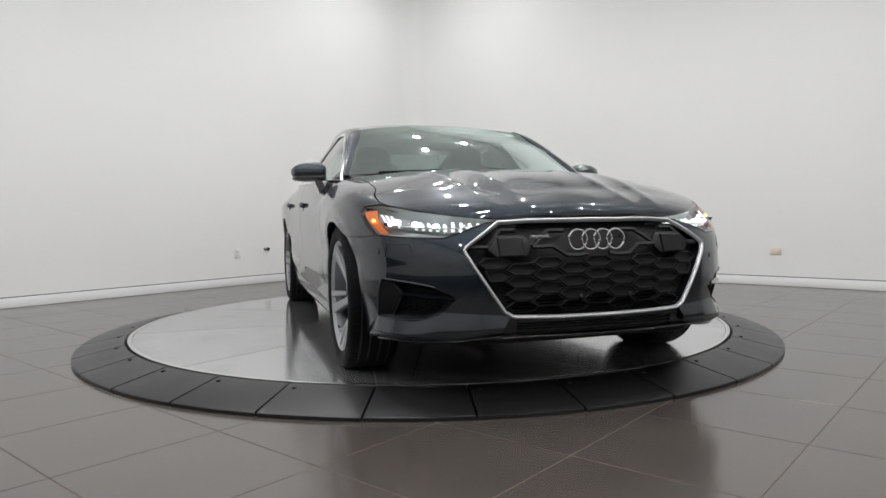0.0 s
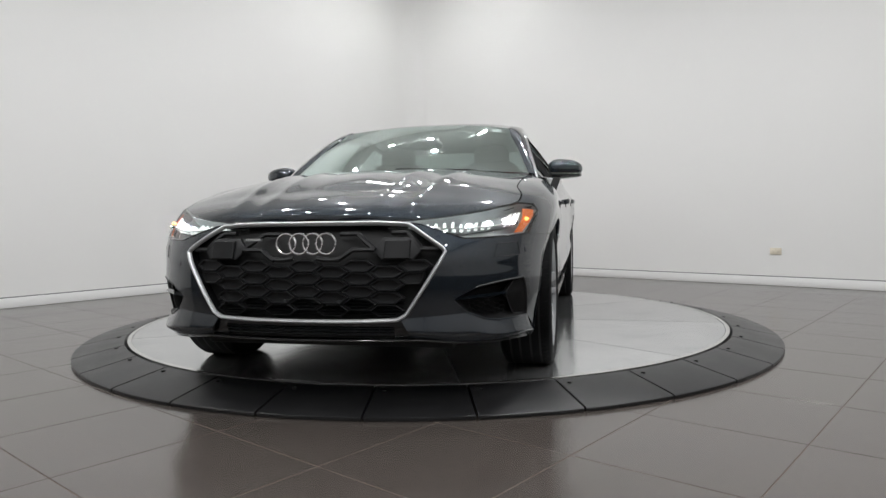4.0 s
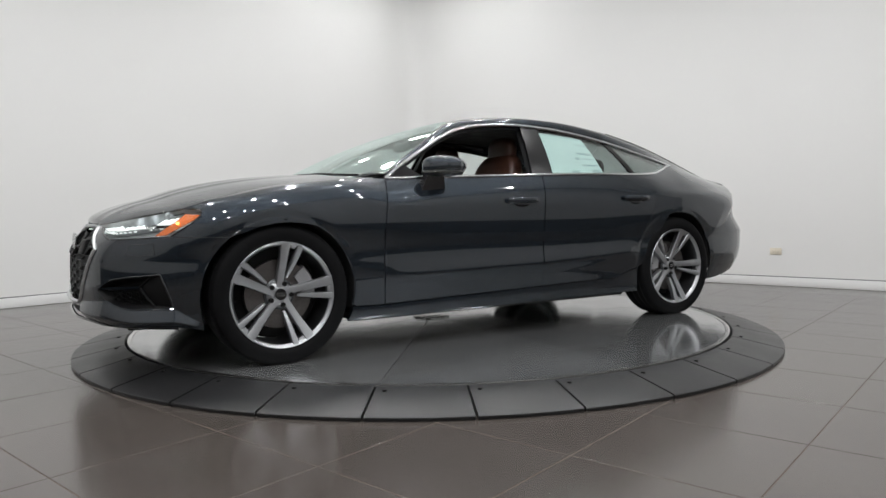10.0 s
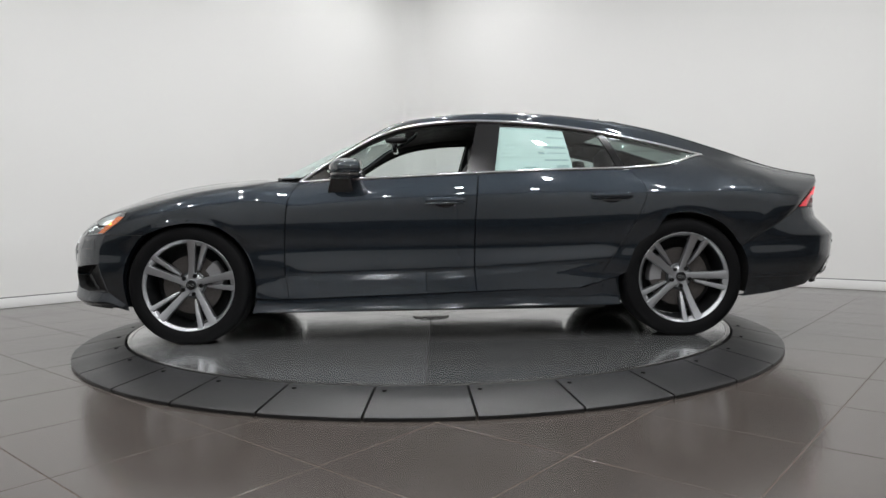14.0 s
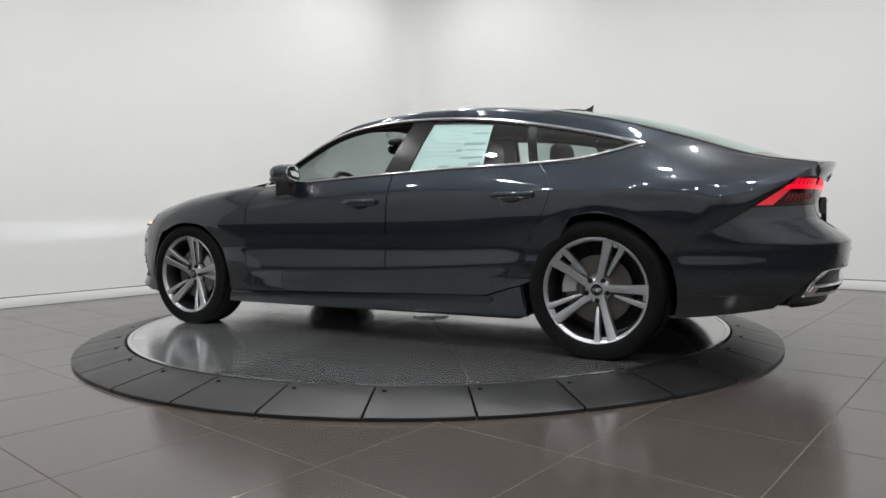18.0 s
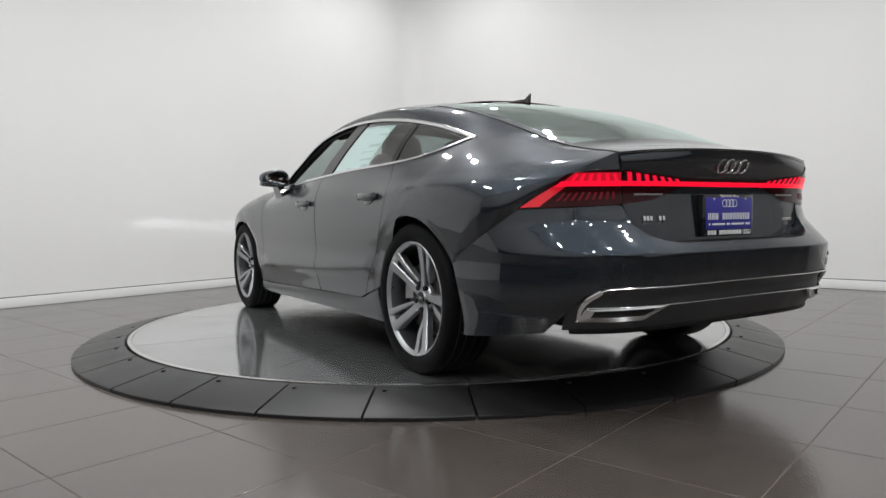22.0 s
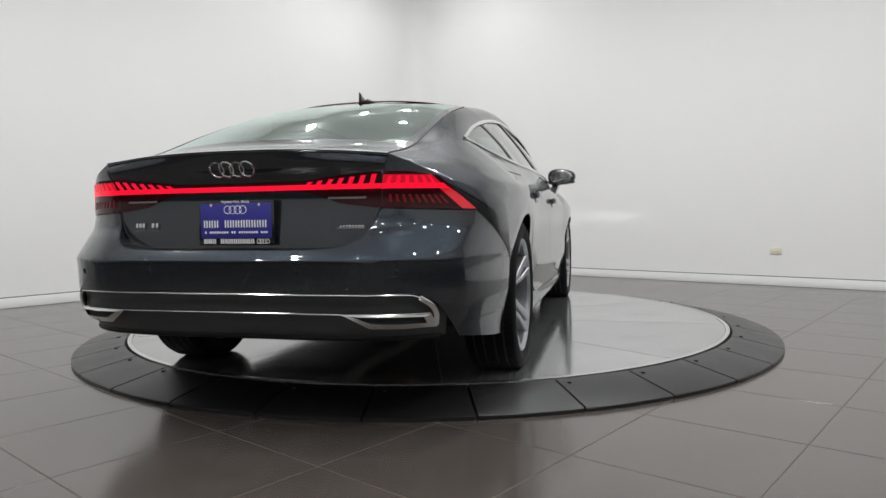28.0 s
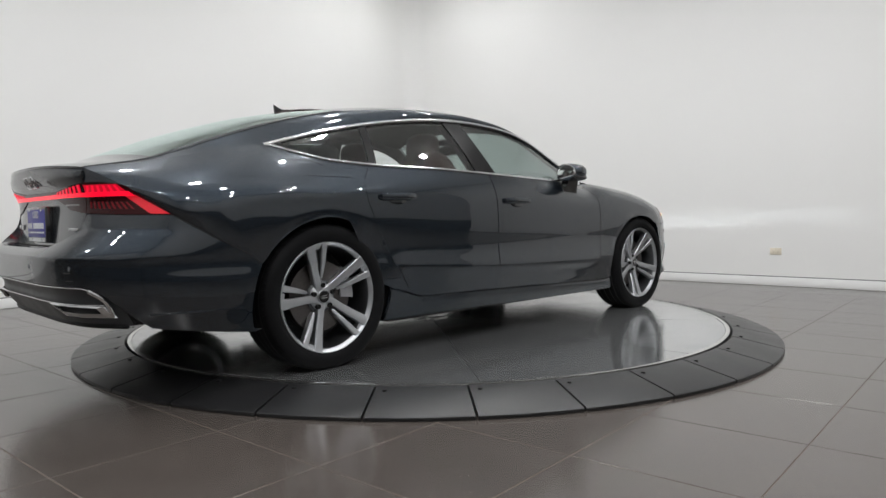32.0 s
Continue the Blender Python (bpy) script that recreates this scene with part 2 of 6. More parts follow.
# ---- mesh helpers ----
class Mesh:
    """Collects points and faces of one part."""

    def __init__(self):
        self.v, self.f = [], []

    def add(self, verts, faces):
        k = len(self.v)
        self.v += [tuple(map(float, p)) for p in verts]
        self.f += [tuple(i + k for i in f) for f in faces]
        return self

    def grid(self, pts, closed_u=False, closed_v=False):
        """pts: array (nu, nv, 3)."""
        nu, nv = pts.shape[:2]
        idx = np.arange(nu * nv).reshape(nu, nv)
        faces = []
        for i in range(nu if closed_u else nu - 1):
            for j in range(nv if closed_v else nv - 1):
                i2, j2 = (i + 1) % nu, (j + 1) % nv
                faces.append((idx[i, j], idx[i2, j], idx[i2, j2], idx[i, j2]))
        return self.add(pts.reshape(-1, 3), faces)

    def box(self, lo, hi, m=None, chamfer=0.0):
        (x0, y0, z0), (x1, y1, z1) = lo, hi
        bm = bmesh.new()
        bmesh.ops.create_cube(bm, size=1.0)
        for v in bm.verts:
            v.co = Vector(((x0 + x1) / 2 + v.co.x * (x1 - x0), (y0 + y1) / 2 + v.co.y * (y1 - y0), (z0 + z1) / 2 + v.co.z * (z1 - z0)))
        if chamfer:
            bmesh.ops.bevel(bm, geom=bm.edges[:], offset=chamfer, segments=2, affect="EDGES", profile=0.5)
        bm.verts.index_update()
        vs = [(m @ v.co) if m is not None else v.co for v in bm.verts]
        self.add(vs, [[v.index for v in f.verts] for f in bm.faces])
        bm.free()
        return self

    def lathe(self, profile, n=48, axis="y", centre=(0, 0, 0)):
        """profile: (radius, along) pairs, turned round the axis."""
        a = np.linspace(0, 2 * np.pi, n, endpoint=False)
        pr = np.array(profile, float)
        r, h = pr[:, 0][:, None], pr[:, 1][:, None]
        c, s = np.cos(a)[None], np.sin(a)[None]
        x, z, y = r * c, r * s, h + 0 * c
        p = np.stack([x, y, z], -1) if axis == "y" else np.stack([x, z, y], -1) if axis == "z" else np.stack([y, x, z], -1)
        return self.grid(p + np.array(centre), closed_v=True)

    def tube(self, path, radius, n=8, squash=None, closed=False):
        """A bar along a path; squash: (width, height) half sizes instead of a round."""
        path = np.array(path, float)
        k = len(path)
        tang = np.gradient(path, axis=0) if not closed else (np.roll(path, -1, 0) - np.roll(path, 1, 0))
        tang /= np.linalg.norm(tang, axis=1)[:, None] + 1e-9
        up = np.array([0, 0, 1.0])
        rings = []
        for i in range(k):
            side = np.cross(tang[i], up)
            if np.linalg.norm(side) < 0.2:
                side = np.cross(tang[i], (0, 1.0, 0))
            side /= np.linalg.norm(side)
            top = np.cross(side, tang[i])
            w, h = squash if squash else (radius, radius)
            rings.append([path[i] + side * w * math.cos(q) + top * h * math.sin(q) for q in np.linspace(0, 2 * math.pi, n, endpoint=False)])
        self.grid(np.array(rings), closed_u=closed, closed_v=True)
        if not closed:
            m = len(self.v)
            self.f.append(tuple(range(m - n, m)))
            self.f.append(tuple(reversed(range(m - k * n, m - k * n + n))))
        return self

    def prism(self, outline, depth, chamfer=0.0):
        """outline: 3D points of a flat loop; depth: vector to the back; the front edge is chamfered."""
        o = np.array(outline, float)
        d = np.array(depth, float)
        c = o.mean(0)
        n = len(o)
        front = c + (o - c) * (1 - chamfer)
        mid = o + d * min(0.5, chamfer * 2)
        self.add(np.concatenate([front, mid, o + d]), [tuple(range(n))] + [(i, (i + 1) % n, n + (i + 1) % n, n + i) for i in range(n)] + [(n + i, n + (i + 1) % n, 2 * n + (i + 1) % n, 2 * n + i) for i in range(n)] + [tuple(reversed(range(2 * n, 3 * n)))])
        return self

    def mirrored(self):
        m = Mesh()
        m.v = [(x, -y, z) for x, y, z in self.v]
        m.f = [tuple(reversed(f)) for f in self.f]
        return m

    def both(self):
        return Mesh().add(self.v, self.f).add(self.mirrored().v, self.mirrored().f)

    def data(self, name, material, sharp=35, merge=True):
        me = bpy.data.meshes.new(name)
        me.from_pydata(self.v, [], self.f)
        if merge:
            bm = bmesh.new()
            bm.from_mesh(me)
            bmesh.ops.remove_doubles(bm, verts=bm.verts, dist=0.0004)
            bmesh.ops.recalc_face_normals(bm, faces=bm.faces)
            bm.to_mesh(me)
            bm.free()
        me.materials.append(material)
        me.polygons.foreach_set("use_smooth", [True] * len(me.polygons))
        me.set_sharp_from_angle(angle=radians(sharp))
        return me


def part(name, mesh, material, parent, label="", sharp=35, merge=True):
    ob = new(name, mesh.data(name, material, sharp, merge))
    ob.parent = parent
    if label:
        ob["label"] = label
    return ob


def thing(name, label, category, m=None, group="", kind=""):
    ob = new(name)
    ob.empty_display_size = 0.1
    if m is not None:
        ob.matrix_world = m
    return tagged(ob, label, category, group, kind)


def wall_object(name, mesh, material, label, category):
    return tagged(new(name, mesh.data(name, material)), label, category, kind="structure")


# ---- studio shell ----
ROOM = Matrix(((A.x, B.x, 0, 0), (A.y, B.y, 0, 0), (0, 0, 1, 0), (0, 0, 0, 1)))


def shell():
    t = 0.15
    walls = {
        "wall_east": ((WALL_A, WALL_B - t, -0.1), (WALL_A + t, BACK_B + t, CEIL)),
        "wall_north": ((BACK_A - t, WALL_B - t, -0.1), (WALL_A, WALL_B, CEIL)),
        "wall_west": ((BACK_A - t, WALL_B, -0.1), (BACK_A, BACK_B + t, CEIL)),
        "wall_south": ((BACK_A, BACK_B, -0.1), (WALL_A, BACK_B + t, CEIL)),
    }
    for name, (lo, hi) in walls.items():
        dark = name in ("wall_west", "wall_south")
        wall_object(name, Mesh().box(lo, hi, ROOM), BACK_WALL if dark else WALL, "grey painted wall closing the studio" if dark else "smooth white painted studio wall", "wall")
    wall_object("ceiling", Mesh().box((BACK_A - t, WALL_B - t, CEIL), (WALL_A + t, BACK_B + t, CEIL + 0.1), ROOM), CEILING, "white painted studio ceiling with recessed downlights", "ceiling")
    # unseen dark bands, added in place of low dark objects mirrored in the paint
    for name, lo, hi in (("dado_west", (BACK_A, WALL_B, 0.0), (BACK_A + 0.03, BACK_B - 0.03, LOW_BAND_Z)), ("dado_south", (BACK_A, BACK_B - 0.03, 0.0), (WALL_A, BACK_B, LOW_BAND_Z))):
        wall_object(name, Mesh().box(lo, hi, ROOM), LOW_BAND, "added unseen dark band that stands in for low dark objects mirrored in the car", "wall panelling")
    r = COVE_R
    q = np.linspace(0, math.pi / 2, 13)
    arc = [(WALL_A - r + r * math.sin(a), WALL_B + r - r * math.cos(a)) for a in q] + [(WALL_A + 0.02, WALL_B - 0.02)]
    cove = np.array([[tuple(ROOM @ Vector((a, b, z))) for a, b in arc] for z in (0.0, CEIL)])
    wall_object("wall_cove", Mesh().grid(cove, closed_v=True), WALL, "rounded white plaster corner between the studio walls", "wall")
    floor = wall_object("floor", Mesh().box((BACK_A, WALL_B, -0.1), (WALL_A, BACK_B, -0.0012), ROOM), GROUT, "large grey-brown porcelain floor tiles with dark joints", "floor")
    for name, lo, hi, glo, ghi in (
        ("baseboard_east", (WALL_A - 0.016, WALL_B + COVE_R, 0.002), (WALL_A, BACK_B, 0.096), (WALL_A - 0.005, WALL_B + COVE_R, 0.096), (WALL_A, BACK_B, 0.106)),
        ("baseboard_north", (BACK_A, WALL_B, 0.002), (WALL_A - COVE_R, WALL_B + 0.016, 0.096), (BACK_A, WALL_B, 0.096), (WALL_A - COVE_R, WALL_B + 0.005, 0.106)),
    ):
        ob = wall_object(name, Mesh().box(lo, hi, ROOM, 0.003), SKIRT, "flush white baseboard under a thin dark shadow gap", "baseboard")
        part("shadow_gap", Mesh().box(glo, ghi, ROOM), REVEAL, ob, "thin dark reveal above the board")
    return floor


def tiles(floor):
    half, g = TILE / 2, 0.0019
    m = Mesh().box((-half + g, -half + g, -0.010), (half - g, half - g, 0.0), None, 0.0012)
    me = m.data("tile", TILES, 8)
    a0, b0 = -1.1449, 2.7488
    rest = Mesh()
    for i in range(-9, 10):
        for j in range(-12, 7):
            a, b = a0 + (i + 0.5) * TILE, b0 + (j + 0.5) * TILE
            if not (BACK_A - half < a < WALL_A + half and WALL_B - half < b < BACK_B + half):
                continue
            p = place(a, b)
            if p.length < 1.55:
                continue
            cut = a + half > WALL_A - 0.018 or a - half < BACK_A or b - half < WALL_B + 0.018 or b + half > BACK_B
            if cut:
                lo = (max(a - half + g, BACK_A), max(b - half + g, WALL_B + 0.018), -0.010)
                hi = (min(a + half - g, WALL_A - 0.018), min(b + half - g, BACK_B), 0.0)
                if hi[0] - lo[0] > 0.02 and hi[1] - lo[1] > 0.02:
                    part("tile", Mesh().box(lo, hi, ROOM), TILES, floor)
                continue
            ob = new("tile", me)
            ob.parent = floor
            ob.location, ob.rotation_euler = p, (0, 0, ANGLE + (0, math.pi)[(i + j) % 2])


def wall_fittings():
    for name, pos, normal, wide, high, material, label in (
        ("wall_outlet", place(WALL_A, 1.268, 0.375), -A, 0.116, 0.072, SOCKET, "cream horizontal double power outlet on the wall"),
        ("wall_outlet", place(0.968, WALL_B, 0.391), B, 0.075, 0.122, SOCKET_WHITE, "white upright double power outlet on the wall"),
    ):
        side = Vector((0, 0, 1)).cross(normal)
        m = Matrix((( side.x, normal.x, 0, pos.x), (side.y, normal.y, 0, pos.y), (0, 0, 1, pos.z), (0, 0, 0, 1)))
        root = thing(name, label, "outlet", m)
        part("cover_plate", Mesh().box((-wide / 2, 0, -high / 2), (wide / 2, 0.008, high / 2), None, 0.003), material, root)
        for k in (-1, 1):
            c = (k * 0.024, 0, 0) if wide > high else (0, 0, k * 0.026)
            face = part("socket_face", Mesh().box((c[0] - 0.017, 0.006, c[2] - 0.017), (c[0] + 0.017, 0.0105, c[2] + 0.017), None, 0.003), material, root)
            for d in (-1, 1):
                o = (c[0], c[2] + d * 0.006) if wide > high else (c[0] + d * 0.006, c[2])
                part("slot", Mesh().box((o[0] - 0.003, 0.009, o[1] - 0.003), (o[0] + 0.003, 0.0112, o[1] + 0.003)), REVEAL, face)
        part("screw", Mesh().lathe([(0.0, 0.0095), (0.003, 0.009), (0.003, 0.006)], 12), EDGE_STEEL, root)
    pos = place(1.369, WALL_B, 0.428)
    side = Vector((0, 0, 1)).cross(B)
    m = Matrix(((side.x, B.x, 0, pos.x), (side.y, B.y, 0, pos.y), (0, 0, 1, pos.z), (0, 0, 0, 1)))
    root = thing("door_stop", "small dark chrome door stop fixed to the white wall", "door stop", m)
    part("base_rose", Mesh().lathe([(0, 0.0), (0.022, 0.0), (0.022, 0.005), (0.012, 0.008)], 24), CHROME, root)
    part("stem", Mesh().lathe([(0.009, 0.004), (0.009, 0.05)], 16), CHROME, root)
    part("bumper_knob", Mesh().lathe([(0.012, 0.048), (0.022, 0.055), (0.024, 0.068), (0.018, 0.078), (0.0, 0.080)], 24), BOLT, root)


def downlights():
    proto = None
    for kind, spots, power, size in (("downlight", SPOTS, LAMP_POWER, 0.115), ("wall_washer", WASHERS, 0.0, 0.13)):
        for spot in spots:
            (a, b), aim, watts = spot if kind == "wall_washer" else (spot, spot, power)
            p = place(a, b, CEIL)
            d = bpy.data.lights.new(kind + "_lamp", "AREA")
            d.shape, d.size, d.energy, d.color = "DISK", size, watts, (0.985, 0.99, 1.0)
            lamp = new(kind + "_lamp", d)
            eye = Vector((p.x, p.y, CEIL - 0.105))
            lamp.matrix_world = look(eye, place(*aim, 0.9)) if kind == "wall_washer" else Matrix.Translation(eye)
            if proto is None:
                proto = thing("downlight", "round white recessed ceiling downlight", "downlight", Matrix.Translation(p), "studio downlights")
                part("trim_ring", Mesh().lathe([(0.07, -0.022), (0.075, -0.026), (0.095, -0.010), (0.095, 0.002)], 32, "z"), LAMP_GLOW, proto)
                part("globe", Mesh().lathe([(0.0, -0.092), (0.036, -0.084), (0.060, -0.058), (0.067, -0.015)], 24, "z"), GLOBE, proto, "glowing white glass globe")
            else:
                copy_thing(proto, Matrix.Translation(p))


# ---- turntable ----
def ring():
    root = thing("ramp_ring", "black rubber ramp ring of bolted wedge segments around the turntable", "ramp", Matrix.Identity(4))
    n, gap = 32, radians(0.14)
    step = 2 * math.pi / n
    ang = np.linspace(-step / 2 + gap, step / 2 - gap, 7)
    prof = [(RING_R - 0.004, -0.003), (RING_R, 0.004), (RING_R, 0.016), (RING_R - 0.008, 0.021), (DISC_R + 0.045, DISC_Z - 0.004), (DISC_R + 0.028, DISC_Z - 0.002), (DISC_R + 0.022, DISC_Z - 0.010), (DISC_R + 0.022, -0.003)]
    pts = np.array([[(r * math.cos(q), r * math.sin(q), z) for q in ang] for r, z in prof])
    seg = Mesh().grid(pts)
    k = len(ang)
    m = len(prof)
    seg.f.append(tuple(i * k for i in range(m)))
    seg.f.append(tuple(i * k + k - 1 for i in reversed(range(m))))
    me = seg.data("segment", RUBBER, 28)
    q = step / 2 - radians(1.3)
    bme = Mesh().lathe([(0.0, 0.006), (0.009, 0.005), (0.011, 0.0), (0.011, -0.006)], 12, "z").data("bolt", BOLT)
    for i in range(n):
        r = radians(-96.9) + (i + 0.5) * step
        ob = new("segment", me)
        ob.parent = root
        ob.rotation_euler = (0, 0, r)
        for qq in (-q,):
            b = new("bolt", bme)
            b.parent = ob
            b.location = ((DISC_R + 0.075) * math.cos(qq), (DISC_R + 0.075) * math.sin(qq), DISC_Z - 0.009)
    return root


def turntable():
    root = thing("turntable", "round brushed steel turntable platform of ten plates carrying the car", "turntable", Matrix.Translation((0, 0, 0)))
    # the dark drum top shows as thin lines in the plate gaps
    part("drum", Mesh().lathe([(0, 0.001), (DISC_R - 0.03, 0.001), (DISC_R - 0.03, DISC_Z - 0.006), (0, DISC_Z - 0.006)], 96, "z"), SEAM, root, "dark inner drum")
    part("rim_band", Mesh().lathe([(DISC_R - 0.014, DISC_Z - 0.02), (DISC_R - 0.014, DISC_Z + 0.001), (DISC_R - 0.002, DISC_Z + 0.0025), (DISC_R + 0.010, DISC_Z + 0.0005), (DISC_R + 0.012, DISC_Z - 0.02)], 160, "z"), EDGE_STEEL, root, "bright polished edge band")
    n = 10
    step = 2 * math.pi / n
    gap = 0.0028
    ang = np.linspace(0, 1, 15)
    rad = [0.10, 0.5, 1.0, 1.5, DISC_R - 0.016]
    top = []
    for r in rad:
        g = gap / r
        top.append([(r * math.cos(-step / 2 + g + (step - 2 * g) * a), r * math.sin(-step / 2 + g + (step - 2 * g) * a), DISC_Z) for a in ang])
    top = np.array(top)
    me = Mesh().grid(rim_wrap(top, (0, 0, -0.005))).data("plate", STEEL, 30)
    for i in range(n):
        ob = new("plate", me)
        ob.parent = root
        ob.rotation_euler = (0, 0, radians(17) + (i + 0.5) * step)
    hub = []
    for i in range(96):
        q = 2 * math.pi * i / 96
        r = 0.125 + 0.008 * math.cos(q * 12)
        hub.append((r * math.cos(q), r * math.sin(q), DISC_Z + 0.008))
    part("hub_cover", Mesh().prism(hub, (0, 0, -0.008), 0.04), EDGE_STEEL, root, "scalloped round hub cover plate")
    return root


def rim_wrap(pts, drop):
    """A grid with its border folded down by drop."""
    d = np.array(drop)
    g = np.empty((pts.shape[0] + 2, pts.shape[1] + 2, 3))
    g[1:-1, 1:-1] = pts
    g[0, 1:-1], g[-1, 1:-1] = pts[0] + d, pts[-1] + d
    g[:, 0], g[:, -1] = g[:, 1] + d, g[:, -2] + d
    for i, j in ((0, 0), (0, -1), (-1, 0), (-1, -1)):
        g[i, j] = pts[i, j] + d
    return g
# ---- car: smooth body surfaces, x forward, y to its left, z up from the plates ----
def spline(xs, ys):
    """Smooth curve through a few points that does not overshoot."""
    xs, ys = np.array(xs, float), np.array(ys, float)
    h = np.diff(xs)
    d = np.diff(ys) / h
    m = np.zeros(len(xs))
    for i in range(1, len(xs) - 1):
        if d[i - 1] * d[i] > 0:
            w1, w2 = 2 * h[i] + h[i - 1], h[i] + 2 * h[i - 1]
            m[i] = (w1 + w2) / (w1 / d[i - 1] + w2 / d[i])
    m[0], m[-1] = d[0], d[-1]

    def f(x):
        x = np.asarray(x, float)
        q = np.clip(x, xs[0], xs[-1])
        i = np.clip(np.searchsorted(xs, q, side="right") - 1, 0, len(h) - 1)
        t = (q - xs[i]) / h[i]
        return ((1 + 2 * t) * (1 - t) ** 2 * ys[i] + t * (1 - t) ** 2 * h[i] * m[i] + t * t * (3 - 2 * t) * ys[i + 1] + t * t * (t - 1) * h[i] * m[i + 1])

    return f


def curve(points, n=40):
    """A smooth path through 3D (or 2D) points, sampled evenly."""
    p = np.array(points, float)
    if len(p) == 2:
        return p[0] + (p[1] - p[0]) * np.linspace(0, 1, n)[:, None]
    q = np.concatenate([[2 * p[0] - p[1]], p, [2 * p[-1] - p[-2]]])
    out = []
    for i in range(len(p) - 1):
        a, b, c, d = q[i], q[i + 1], q[i + 2], q[i + 3]
        for t in np.linspace(0, 1, 24, endpoint=False):
            out.append(0.5 * (2 * b + (c - a) * t + (2 * a - 5 * b + 4 * c - d) * t * t + (3 * b - a - 3 * c + d) * t ** 3))
    out.append(p[-1])
    return even(np.array(out), n)


def even(p, n):
    p = np.array(p, float)
    s = np.concatenate([[0], np.cumsum(np.linalg.norm(np.diff(p, axis=0), axis=1))])
    t = np.linspace(0, s[-1], n)
    return np.stack([np.interp(t, s, p[:, k]) for k in range(p.shape[1])], -1)


def coons(bottom, top, left, right, nu, nv):
    """A patch between four edges; bottom and top run from left to right, left and right from bottom to top."""
    b, t, l, r = even(bottom, nu), even(top, nu), even(left, nv), even(right, nv)
    u, v = np.linspace(0, 1, nu)[:, None, None], np.linspace(0, 1, nv)[None, :, None]
    return ((1 - v) * b[:, None] + v * t[:, None] + (1 - u) * l[None] + u * r[None]
            - (1 - u) * (1 - v) * b[0] - u * (1 - v) * b[-1] - (1 - u) * v * t[0] - u * v * t[-1])


SIDE = spline([0.10, 0.17, 0.22, 0.28, 0.37, 0.425, 0.47, 0.55, 0.63, 0.70, 0.78, 0.84, 0.90, 0.97, 1.12],
              [0.850, 0.892, 0.903, 0.909, 0.926, 0.934, 0.935, 0.931, 0.9365, 0.9395, 0.940, 0.937, 0.926, 0.905, 0.86])
NOSE = spline([0.15, 0.20, 0.25, 0.30, 0.42, 0.55, 0.62, 0.705, 0.77, 0.83, 0.95], [2.235, 2.305, 2.347, 2.359, 2.363, 2.359, 2.333, 2.260, 2.140, 1.98, 1.6])
TAIL = spline([0.20, 0.30, 0.36, 0.45, 0.56, 0.586, 0.594, 0.630, 0.665, 0.71, 0.80, 0.87, 0.95, 1.02], [-2.40, -2.50, -2.545, -2.578, -2.592, -2.594, -2.588, -2.550, -2.511, -2.468, -2.448, -2.462, -2.505, -2.47])
WHEEL_X, WHEEL_Z, ARCH_R = 1.463, 0.350, 0.395
XF, XR, NF, NR = 1.4, -1.2, 3.0, 4.4
TOP_Z = spline([-2.46, -2.2, -2.0, -1.8, -1.665, -1.5, -1.36, -1.10, -0.67, -0.25, 0.365, 0.6, 0.82, 0.95, 1.2, 1.4, 1.6, 1.8, 1.9, 2.0, 2.1, 2.24],
               [0.957, 0.995, 1.035, 1.072, 1.090, 1.052, 1.022, 1.005, 0.998, 0.985, 0.964, 0.957, 0.950, 0.958, 0.940, 0.915, 0.878, 0.824, 0.792, 0.771, 0.749, 0.717])
TOP_Y = spline([-2.46, -2.2, -2.0, -1.8, -1.665, -1.5, -1.36, -1.10, -0.67, -0.25, 0.365, 0.6, 0.82, 0.95, 1.2, 1.4, 1.6, 1.75],
               [0.585, 0.628, 0.655, 0.675, 0.690, 0.760, 0.815, 0.855, 0.880, 0.886, 0.868, 0.842, 0.803, 0.775, 0.765, 0.765, 0.768, 0.775])


def step01(x, a, b):
    t = np.clip((np.asarray(x, float) - a) / (b - a), 0, 1)
    return t * t * (3 - 2 * t)


def bulges(x, z):
    """Swellings over the wheels."""
    rad = np.minimum(np.hypot(x - WHEEL_X, z - WHEEL_Z), np.hypot(x + WHEEL_X, z - WHEEL_Z))
    flange = -0.003 * (1 - step01(rad, ARCH_R + 0.005, ARCH_R + 0.040))
    d = z - 0.868
    ridge = 0.011 * np.clip(1 - np.where(d > 0, d / 0.045, -d / 0.075), 0, 1) * step01(-x, 0.95, 1.5) * (1 - step01(-x, 2.05, 2.25))
    return flange + ridge + 0.021 * np.exp(-((x - 1.42) / 0.48) ** 2 - ((z - 0.70) / 0.13) ** 2) + 0.020 * np.exp(-((x + 1.50) / 0.50) ** 2 - ((z - 0.74) / 0.14) ** 2)


CREASE_Z = spline([-0.95, -0.5, 0.0, 0.5, 1.05], [0.399, 0.405, 0.415, 0.438, 0.475])


def flank(x, z):
    """Half width of the sides before the shoulder rolls over."""
    x, z = np.asarray(x, float), np.asarray(z, float)
    y = SIDE(z)
    y = y + bulges(x, z)
    d = z - CREASE_Z(-x)
    crease = 0.010 * np.clip(np.where(d > 0, 1 - d / 0.085, 1 + d / 0.040), 0, 1) * (1 - step01(x, 0.75, 0.98)) * (1 - step01(-x, 0.95, 1.08))
    y = y + crease
    sf = np.clip((x - XF) / (NOSE(z) - XF), 0, 0.9999)
    sr = np.clip((x - XR) / (TAIL(z) - XR), 0, 0.9999)
    return y * (1 - sf ** NF) ** (1 / NF) * (1 - sr ** NR) ** (1 / NR)


